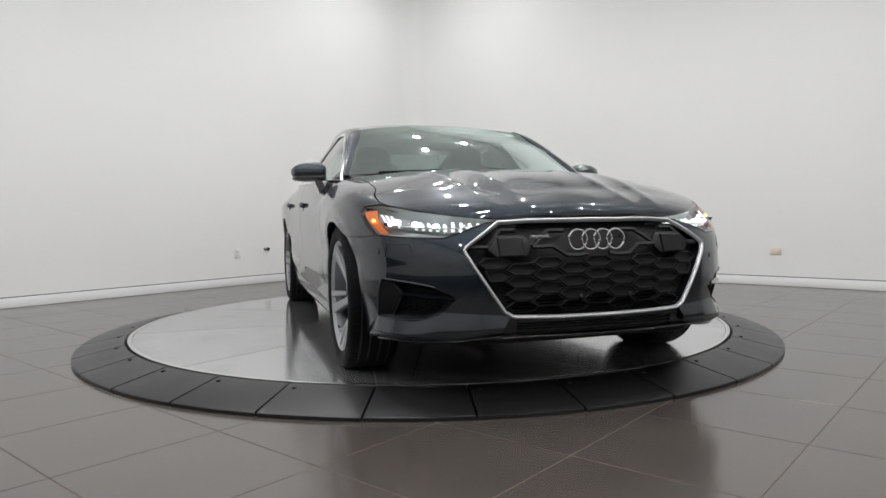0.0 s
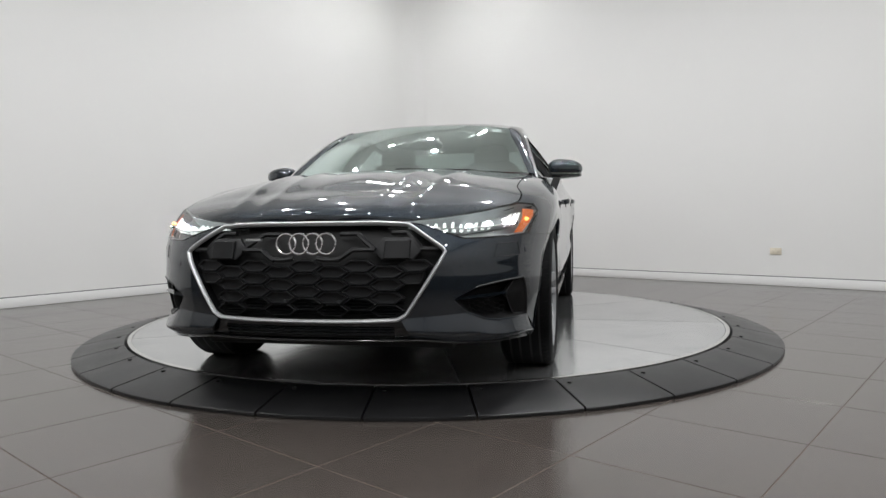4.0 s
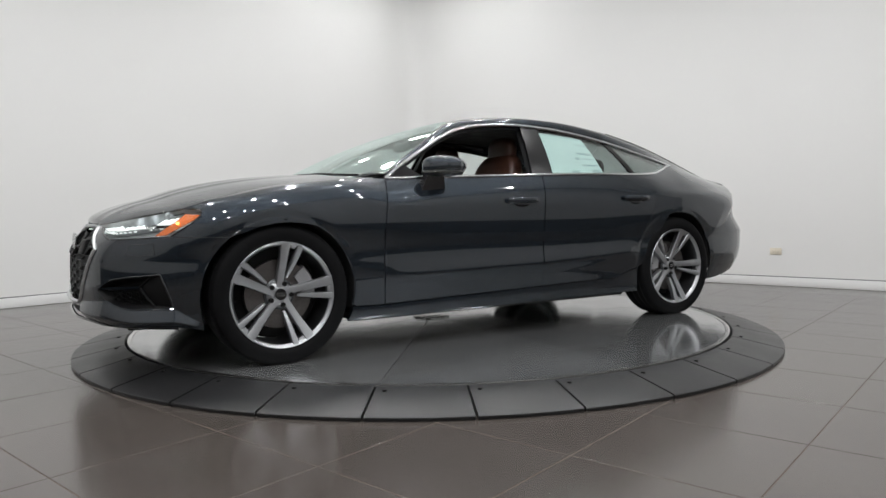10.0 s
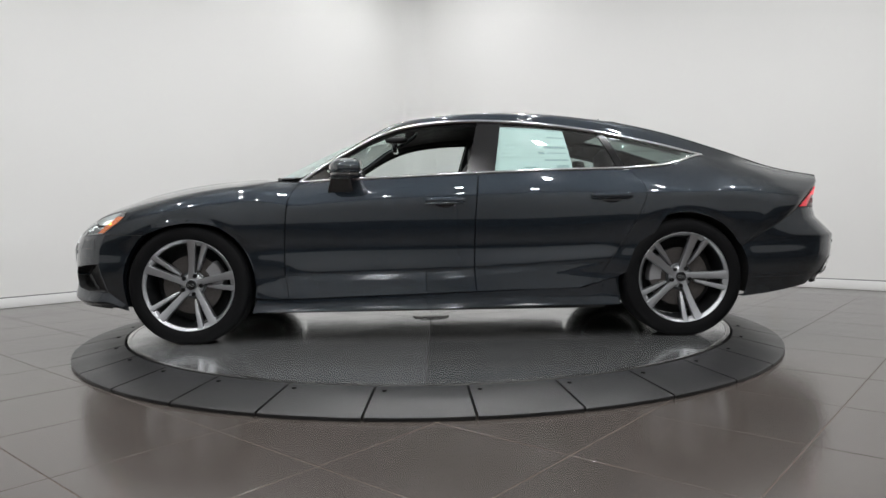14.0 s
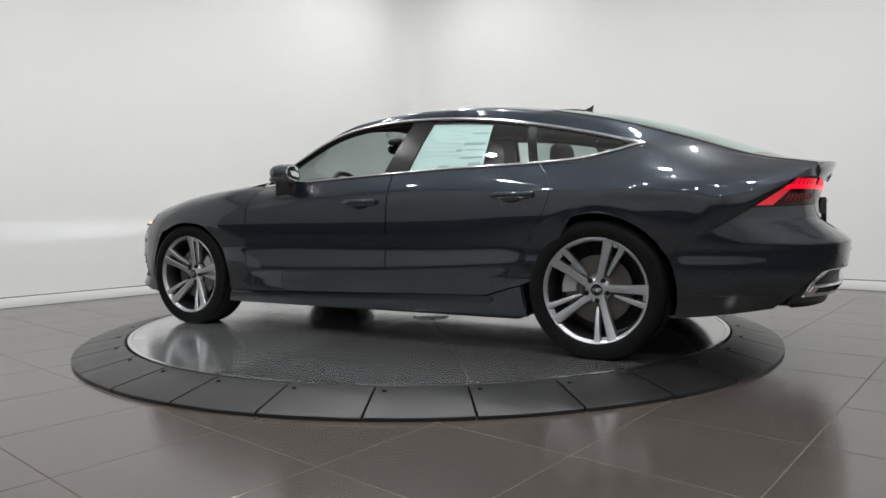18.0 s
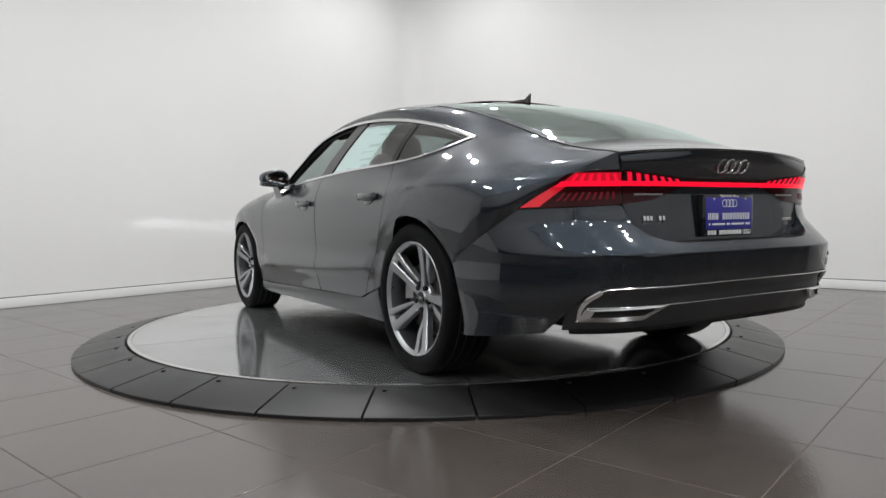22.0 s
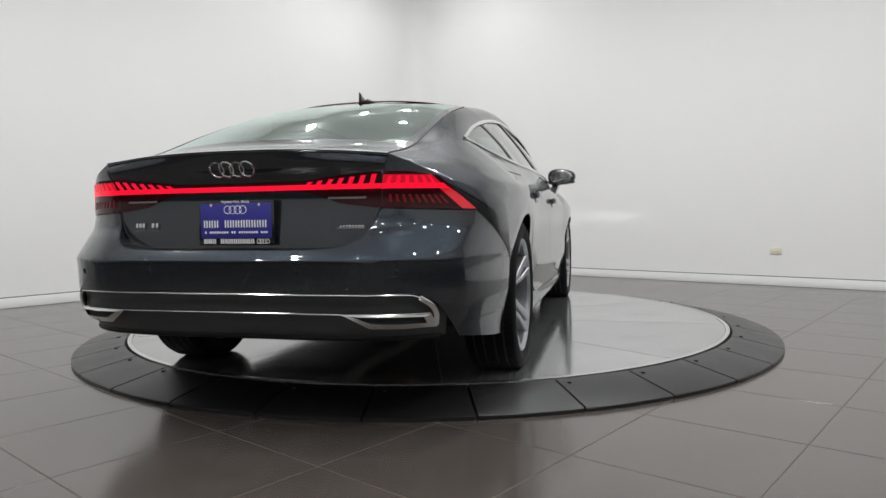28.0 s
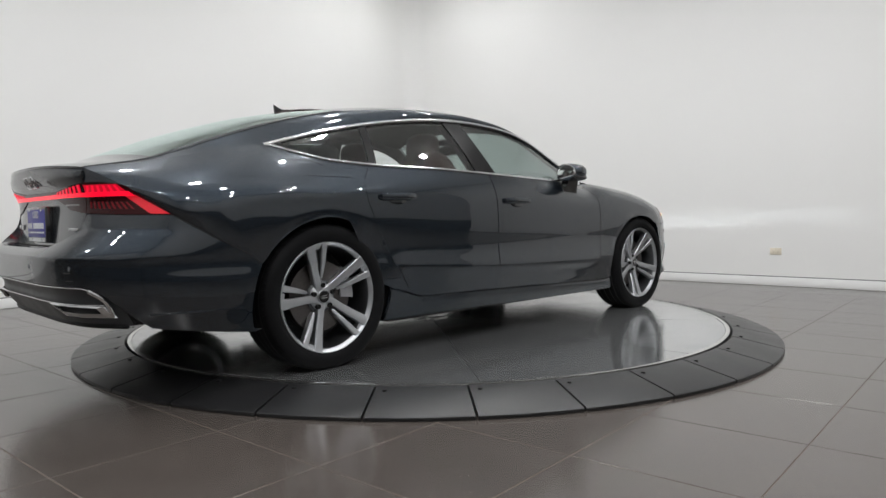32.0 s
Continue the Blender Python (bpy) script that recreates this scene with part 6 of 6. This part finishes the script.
def build_handles(doors):
    for name, x0, x1, z in (("front_door", 0.058, -0.152, 0.826), ("rear_door", -0.925, -1.135, 0.842)):
        for k, s in enumerate((1, -1)):
            fl = (lambda p: p) if s > 0 else flip
            xs = np.linspace(x0, x1, 17)
            path = np.stack([xs, side_y(xs, np.full(17, z)) + 0.016 + 0.010 * np.sin(np.linspace(0, np.pi, 17)) ** 0.5, np.full(17, z)], -1)
            h = part("handle", Mesh().tube(fl(path), 0.012, 10, (0.010, 0.0185)), PAINT, doors[name][k], "dark grey pull handle")
            for e in (0, -1):
                c = path[e]
                end = Mesh().box(c - np.array([0.016, 0.022, 0.0135]), c + np.array([0.016, 0.006, 0.0135]), None, 0.006)
                part("handle_mount", Mesh().add(fl(np.array(end.v)), end.f), PAINT, h)
            cup = []
            xc = (x0 + x1) / 2
            for q in np.linspace(0, 2 * math.pi, 28, endpoint=False):
                x, zz = xc + 0.060 * math.cos(q), z - 0.014 + 0.028 * math.sin(q)
                cup.append((x, float(side_y(x, zz)) + 0.004, zz))
            part("handle_cup", Mesh().prism(fl(np.array(cup)), (0, -0.006 * s, 0), 0.06), GLOSS, doors[name][k], "dark recess behind the handle")


def wheel_meshes():
    tyre = Mesh().lathe([(0.262, -0.100), (0.272, -0.112), (0.300, -0.123), (0.325, -0.122), (0.345, -0.111), (0.3535, -0.094), (0.355, -0.06), (0.355, 0.06), (0.3535, 0.094), (0.345, 0.111), (0.338, 0.1155), (0.325, 0.122), (0.312, 0.1225), (0.300, 0.123), (0.285, 0.119), (0.272, 0.112), (0.268, 0.104), (0.262, 0.100), (0.258, 0.0)], 72)
    rim = Mesh().lathe([(0.262, 0.098), (0.2685, 0.106), (0.270, 0.1115), (0.2675, 0.1140), (0.263, 0.1120), (0.252, 0.098), (0.247, 0.092)], 72)
    barrel = Mesh().lathe([(0.2475, 0.099), (0.246, 0.088), (0.244, 0.060), (0.238, 0.0), (0.240, -0.09), (0.262, -0.105)], 72)
    groove = []
    for y in (-0.068, -0.025, 0.025, 0.068):
        groove.append(Mesh().lathe([(0.3556, y - 0.005), (0.3558, y), (0.3556, y + 0.005)], 60))
    arms = []
    for name in ("main", "side", "bridge"):
        m = Mesh()
        if name == "main":
            rows = [(0.026, -0.010, 0.020), (0.060, -0.014, 0.0200), (0.110, -0.021, 0.0190), (0.170, -0.029, 0.0215), (0.225, -0.038, 0.0245), (0.2640, -0.044, 0.0280)]
        elif name == "side":
            rows = [(0.088, 0.015, 0.0080), (0.115, 0.0190, 0.0105), (0.165, 0.0260, 0.0130), (0.225, 0.0335, 0.0155), (0.2640, 0.0380, 0.0185)]
        else:
            rows = [(0.240, -0.004, 0.020), (0.2630, -0.004, 0.022)]
        g = []
        for r, b, w in rows:
            y = 0.060 + 0.053 * max(0.0, (r - 0.04) / 0.224) ** 1.25 - (0.009 if name == "bridge" else 0.0)
            if name == "side":
                y -= 0.012 * max(0.0, 1 - (r - 0.100) / 0.05)
            e = min(0.0035, w * 0.3)
            d = 0.036
            g.append([(-(b - w), y - d, r), (-(b - w), y - 0.006, r), (-(b - w + e), y - 0.0008, r), (-(b - w + 2 * e), y, r), (-(b + w - 2 * e), y, r), (-(b + w - e), y - 0.0008, r), (-(b + w), y - 0.006, r), (-(b + w), y - d, r)])
        m.grid(np.array(g), closed_v=True)
        k = len(m.v)
        m.f += [tuple(range(8)), tuple(range(k - 1, k - 9, -1))]
        arms.append(m)
    return tyre, rim, barrel, groove, arms


def build_wheels(car):
    tyre, rim, barrel, grooves, arms = wheel_meshes()
    barrel_d = barrel.data("barrel", BARREL)
    block_d = []
    for side in (1, -1):
        blocks = Mesh()
        for k in range(76):
            a0, a1 = 2 * math.pi * k / 76, 2 * math.pi * (k + 0.72) / 76
            lean = 0.018 * side
            ring_pts = [(0.3490, 0.108), (0.3562, 0.092), (0.3567, 0.074)]
            g = np.array([[(r * math.sin(a + lean * i), y * side, r * math.cos(a + lean * i)) for i, (r, y) in enumerate(ring_pts)] for a in (a0, a1)])
            low = g * np.array([0.985, 1, 0.985])
            blocks.grid(g)
            for e in (0, 1):
                blocks.grid(np.stack([g[e], low[e]]))
        block_d.append(blocks.data("shoulder_tread", TYRE))
    tyre_d, rim_d = tyre.data("tyre", TYRE), rim.data("rim", ALLOY)
    groove_d = [g.data("tread_groove", BLACK) for g in grooves]
    arm_d = [a.data("spoke", ALLOY, 24) for a in arms]
    hub_d = Mesh().lathe([(0.0, 0.066), (0.031, 0.066), (0.034, 0.0605), (0.052, 0.0585), (0.068, 0.046), (0.076, 0.02), (0.0, 0.02)], 40).data("hub", ALLOY)
    cap_d = Mesh().lathe([(0.0, 0.0715), (0.026, 0.071), (0.030, 0.068), (0.030, 0.060)], 32).data("centre_cap", GLOSS)
    lug_d = Mesh().lathe([(0.0, 0.060), (0.009, 0.060), (0.0115, 0.064), (0.0125, 0.061), (0.0125, 0.045)], 16, "y", (0, 0, 0)).data("lug_bolt", BOLT)
    disc_d = Mesh().lathe([(0.06, 0.030), (0.175, 0.030), (0.176, 0.012), (0.176, -0.002), (0.06, -0.002)], 56).data("brake_disc", IRON)
    hat_d = Mesh().lathe([(0.0, 0.045), (0.070, 0.045), (0.080, 0.038), (0.082, 0.020)], 40).data("brake_hat", ALLOY_DARK)
    back_d = Mesh().lathe([(0.02, -0.06), (0.236, -0.06), (0.236, -0.07), (0.02, -0.07)], 40).data("wheel_shade", BLACK)
    q = np.radians(np.linspace(-26, 26, 11))
    cal = np.array([[(r * math.sin(a), y, r * math.cos(a)) for r, y in ((0.115, 0.045), (0.185, 0.050), (0.192, 0.035), (0.192, -0.02), (0.115, -0.02))] for a in q])
    cm = Mesh().grid(cal, closed_v=True)
    cm.f += [tuple(range(5)), tuple(range(54, 49, -1))]
    cal_d = cm.data("caliper", CALIPER)
    ring_d = Mesh()
    for k in range(4):
        a = np.linspace(0, 2 * np.pi, 20, endpoint=False)
        ring_d.tube(np.stack([(k - 1.5) * 0.0095 + 0.007 * np.cos(a), np.full(20, 0.0722), 0.007 * np.sin(a)], -1), 0.0009, 4, closed=True)
    ring_d = ring_d.data("cap_rings", SILVER)
    valve_d = Mesh().tube([(0.0, 0.085, 0.252), (0.0, 0.100, 0.235)], 0.004, 8).data("valve", BOLT)

    def sub(name, me, parent, rot=None, loc=None):
        ob = new(name, me)
        ob.parent = parent
        if rot is not None:
            ob.rotation_euler = rot
        if loc is not None:
            ob.location = loc
        return ob

    for x, s, phase in ((WHEEL_X, 1, -14), (-WHEEL_X, 1, -25), (WHEEL_X, -1, 30), (-WHEEL_X, -1, 12)):
        w = new("wheel")
        w.empty_display_size = 0.1
        w.parent = car
        w["label"] = "twin-spoke machined alloy wheel with low black tyre"
        w.location = (x, s * 0.817, WHEEL_Z)
        w.rotation_euler = (0, 0, 0 if s > 0 else math.pi)
        sub("tyre", tyre_d, w)
        for g in groove_d:
            sub("tread_groove", g, w)
        for d in block_d:
            sub("shoulder_tread", d, w)["kind"] = "stuff"
        sub("rim", rim_d, w)
        sub("barrel", barrel_d, w)
        sub("hub", hub_d, w)
        sub("centre_cap", cap_d, w)
        sub("cap_rings", ring_d, w)
        sub("brake_disc", disc_d, w)
        sub("brake_hat", hat_d, w)
        sub("wheel_shade", back_d, w)
        sub("caliper", cal_d, w, (0, radians(-70 if x > 0 else 70), 0) if s > 0 else (0, radians(70 if x > 0 else -70), 0))
        for k in range(5):
            a = radians(phase + 72 * k)
            for d, nm in zip(arm_d, ("spoke", "spoke_arm", "spoke_bridge")):
                sub(nm, d, w, (0, a, 0))
            b = a - radians(9)
            sub("lug_bolt", lug_d, w, None, (0.056 * math.sin(b), 0.004, 0.056 * math.cos(b)))
        sub("valve", valve_d, w, (0, radians(phase + 108), 0))


def build_underside(car):
    m = Mesh()
    m.box((-1.02, -0.83, 0.165), (1.04, 0.83, 0.20), None, 0.008)
    m.box((-2.36, -0.60, 0.275), (-1.0, 0.60, 0.30), None, 0.01)
    m.box((1.0, -0.56, 0.185), (2.14, 0.56, 0.21), None, 0.01)
    part("floor_pan", m, BLACK, car, "dark underbody")
    for lo, hi in (((-1.0, 0.80, 0.19), (1.02, 0.815, 0.93)), ((-1.0, -0.815, 0.19), (1.02, -0.80, 0.93)), ((1.0, -0.80, 0.19), (1.02, 0.80, 0.93)),
                   ((-2.36, 0.585, 0.29), (-1.0, 0.60, 0.93)), ((-2.36, -0.60, 0.29), (-1.0, -0.585, 0.93)), ((-2.37, -0.52, 0.30), (-2.35, 0.52, 0.95)),
                   ((1.02, 0.585, 0.19), (2.05, 0.60, 0.76)), ((1.02, -0.60, 0.19), (2.05, -0.585, 0.76)), ((1.6, -0.60, 0.64), (2.05, 0.60, 0.66))):
        part("inner_panel", Mesh().box(lo, hi), BLACK, car)
    for cx in (WHEEL_X, -WHEEL_X):
        q = np.radians(np.linspace(-14, 194, 40))
        edge_y = [min(0.905, float(side_y(cx + 0.402 * math.cos(a), max(0.22, WHEEL_Z + 0.402 * math.sin(a)))) - 0.014) for a in q]
        g = np.array([[(cx + 0.402 * math.cos(a), y, WHEEL_Z + 0.402 * math.sin(a)) for y in (0.59, 0.75, e)] for a, e in zip(q, edge_y)])
        wall = np.array([[(cx + r * math.cos(a), 0.592, WHEEL_Z + r * math.sin(a)) for r in (0.02, 0.402)] for a in q])
        pair("arch_liner", Mesh().grid(g).grid(wall), BLACK, car, "black wheel arch liner")
        # thin lip round the opening
        a0, a1 = ((51, 192) if cx > 0 else (-18, 150))
        p = arch(cx, a0, a1, 50, ARCH_R - 0.003)
        path = np.stack([p[:, 0], side_y(p[:, 0], np.maximum(p[:, 1], 0.21)) - 0.003, p[:, 1]], -1)
        pair("arch_lip", Mesh().tube(path, 0.0035, 6), PAINT, car)
        part("axle", Mesh().tube([(cx, -0.75, WHEEL_Z - 0.02), (cx, 0.75, WHEEL_Z - 0.02)], 0.035, 12), BLACK, car)
    for y in (-0.28, 0.28):
        part("silencer", Mesh().grid(rounded_shell((-2.10, y, 0.305), (0.20, 0.17, 0.05)), closed_u=True), IRON, car, "dull metal exhaust silencer")
    part("exhaust_pipe", Mesh().tube(curve([(0.9, 0.05, 0.155), (0.0, 0.06, 0.15), (-1.2, 0.10, 0.17), (-1.95, 0.24, 0.29)], 24), 0.03, 10), IRON, car)


def build_cabin(car):
    # headliner and inner pillars
    e = curve(EAVE[2:], 30) - np.array([0, 0.02, 0.03])
    front, back = crowned(EAVE[2], (0.12, 0, 1.366), 21, 2.6) - np.array([0, 0, 0.03]), crowned(EAVE[-1], (-1.19, 0, 1.334), 21, 2.6) - np.array([0, 0, 0.03])
    part("headliner", slab(coons(front[::-1], back[::-1], e, flip(e), 21, 24), 0.006), CABIN, car, "black roof lining")
    for s in (1, -1):
        fl = (lambda p: p) if s > 0 else flip
        g = window_patch(-0.19, -0.33, -0.275, -0.40, 5, 6) - np.array([0, 0.035, 0])
        part("pillar_trim", slab(fl(g), 0.03), CABIN, car)
        low, high = curve(RAIL, 60)[:34] - np.array([0.0, 0.022, 0.004]), curve(EAVE[:5], 34) - np.array([0.0, 0.0, 0.012])
        part("pillar_trim", slab(fl(coons(low, high, np.array([low[0], high[0]]), np.array([low[-1], high[-1]]), 30, 4)), 0.012), CABIN, car)
        card = top_curve(0.80, -1.12, 30)
        g = np.stack([card - np.array([0, 0.02, 0.006]), card - np.array([0, 0.075, 0.012]), card * np.array([1, 0, 0]) + np.array([0, 0.80, 0.55])], 1)
        part("door_card", slab(fl(g), 0.01), CABIN, car, "black inner door trim")
    # dashboard
    prof = [(1.02, 0.955), (0.80, 0.985), (0.66, 0.975), (0.60, 0.90), (0.62, 0.70), (0.80, 0.55)]
    ys = np.linspace(-0.76, 0.76, 13)
    g = np.array([[(x, y, z) for x, z in prof] for y in ys])
    part("dashboard", Mesh().grid(g), CABIN, car, "black dashboard top")
    hood = rounded_shell((0.66, 0.37, 0.985), (0.09, 0.17, 0.035))
    part("instrument_hood", Mesh().grid(hood, closed_u=True), CABIN, car)
    # steering wheel
    q = np.linspace(0, 2 * np.pi, 40, endpoint=False)
    tilt = radians(25)
    loop = np.stack([0.43 + 0.18 * np.sin(q) * math.sin(tilt), 0.37 + 0.185 * np.cos(q), 0.885 + 0.18 * np.sin(q) * math.cos(tilt)], -1)
    sw = part("steering_wheel", Mesh().tube(loop, 0.016, 8, closed=True), CABIN, car, "black three-spoke steering wheel")
    part("wheel_boss", Mesh().grid(rounded_shell((0.44, 0.37, 0.88), (0.035, 0.075, 0.06)), closed_u=True), CABIN, sw)
    for a in (0, math.pi, -math.pi / 2):
        part("wheel_spoke", Mesh().tube([(0.44, 0.37, 0.88), (0.43 + 0.175 * math.sin(a) * math.sin(tilt), 0.37 + 0.175 * math.cos(a), 0.885 + 0.175 * math.sin(a) * math.cos(tilt))], 0.014, 8), SATIN, sw)
    # seats
    for y in (0.37, -0.37):
        seat = new("front_seat")
        seat.empty_display_size = 0.1
        seat.parent = car
        seat["label"] = "brown leather front seat with headrest"
        back = rounded_shell((0, 0, 0), (0.085, 0.25, 0.36), power=3.4)
        back[..., 0] -= 0.30 * (back[..., 2] + 0.36)
        part("backrest", Mesh().grid(back + np.array([-0.10, y, 0.80]), closed_u=True), LEATHER, seat, "brown leather backrest", 60)
        part("seat_cushion", Mesh().grid(rounded_shell((0.22, y, 0.46), (0.28, 0.25, 0.10), power=3.4), closed_u=True), LEATHER, seat, "brown leather cushion", 60)
        part("back_shell", Mesh().grid(back * np.array([0.5, 0.94, 0.92]) + np.array([-0.165, y, 0.80]), closed_u=True), CABIN, seat, "black seat back shell", 60)
        hr = rounded_shell((-0.32, y, 1.175), (0.055, 0.135, 0.10), power=3.0)
        part("headrest", Mesh().grid(hr, closed_u=True), LEATHER, seat, "brown leather headrest", 60)
        for d in (-0.05, 0.05):
            part("headrest_post", Mesh().tube([(-0.31, y + d, 1.10), (-0.28, y + d, 1.02)], 0.007, 8), CHROME, seat)
    bench = new("rear_bench")
    bench.empty_display_size = 0.1
    bench.parent = car
    bench["label"] = "brown and black leather rear bench"
    back = rounded_shell((0, 0, 0), (0.09, 0.66, 0.30), power=5)
    back[..., 0] -= 0.35 * (back[..., 2] + 0.3)
    part("backrest", Mesh().grid(back + np.array([-0.93, 0, 0.72]), closed_u=True), LEATHER, bench, "brown rear backrest", 60)
    part("seat_cushion", Mesh().grid(rounded_shell((-0.70, 0, 0.45), (0.26, 0.66, 0.10), power=5), closed_u=True), LEATHER, bench, "brown rear cushion", 60)
    for y in (0.40, -0.40):
        part("headrest", Mesh().grid(rounded_shell((-1.12, y, 1.075), (0.05, 0.13, 0.075), power=3), closed_u=True), CABIN, bench, "black rear headrest", 60)
    part("parcel_shelf", Mesh().box((-1.95, -0.57, 0.92), (-1.18, 0.57, 0.94), None, 0.005), CABIN, car, "black luggage cover")
    # rear-view mirror and screen bracket
    part("rear_view_mirror", Mesh().grid(rounded_shell((0.28, 0.0, 1.225), (0.022, 0.12, 0.036), power=3), closed_u=True), GLOSS, car, "black inside mirror", 60)
    part("sensor_pod", Mesh().grid(rounded_shell((0.27, 0.0, 1.285), (0.08, 0.05, 0.025), power=3), closed_u=True), CABIN, car)
    part("glove_screen", Mesh().box((0.60, -0.14, 0.80), (0.63, 0.14, 0.93), None, 0.006), GLOSS, car, "dark centre screen")


def build_aerial(car):
    g = []
    for t in np.linspace(0, 1, 14):
        x = -0.98 - 0.20 * t
        h = 0.014 + 0.058 * t ** 2.6
        w = 0.030 * (1 - 0.15 * t)
        z = 1.380 - 0.13 * (abs(x) - 0.98) - 0.004
        g.append([(x, -w, z - 0.01), (x, -w, z), (x - 0.002, -w * 0.45, z + 0.014 * min(1, 4 * t + 0.2)), (x - 0.014 * t, -0.004, z + h), (x - 0.014 * t, 0.004, z + h), (x - 0.002, w * 0.45, z + 0.014 * min(1, 4 * t + 0.2)), (x, w, z), (x, w, z - 0.01)])
    m = Mesh().grid(np.array(g))
    m.f += [tuple(range(8)), tuple(range(len(m.v) - 1, len(m.v) - 9, -1))]
    m.grid(rounded_shell((-1.075, 0, 1.380), (0.085, 0.036, 0.022), 20, 10, 2.4), closed_u=True)
    part("shark_fin_aerial", m, GLOSS, car, "black shark-fin roof aerial", 50)


# ---- assemble ----
floor_ob = shell()
wall_fittings()
downlights()
ring()
table = turntable()
car = thing("car", "dark grey metallic four-door fastback car parked on the steel turntable", "car")
door_parts, tailgate, lid_face = build_body(car)
build_windows(car, door_parts)
front_bumper = build_front(car)
build_headlamps(car)
build_rear(car, tailgate, lid_face)
build_mirrors(car, door_parts)
build_handles(door_parts)
build_fuel_flap(car)
build_wheels(car)
build_underside(car)
build_cabin(car)
build_aerial(car)
tiles(floor_ob)

# heading of the car, and of the plates under it, in degrees
HEADING = [(0, -73.5), (2, -88.2), (7, -127.0), (9, -142.2), (14, -179.75), (18, -210.0), (20, -225.05), (25, -262.5), (31, -309.1), (32, -316.85)]
CAR_OFFSET = (-0.0424, 0.0398)


def motions():
    rows_car, rows_table = [], []
    for t, q in HEADING:
        c, s = math.cos(radians(q)), math.sin(radians(q))
        x, y = CAR_OFFSET
        rows_car.append((t, pose(c * x - s * y, s * x + c * y, DISC_Z, 0, 0, q)))
        rows_table.append((t, pose(0, 0, 0, 0, 0, q)))
    walk(car, rows_car)
    walk(table, rows_table)


motions()
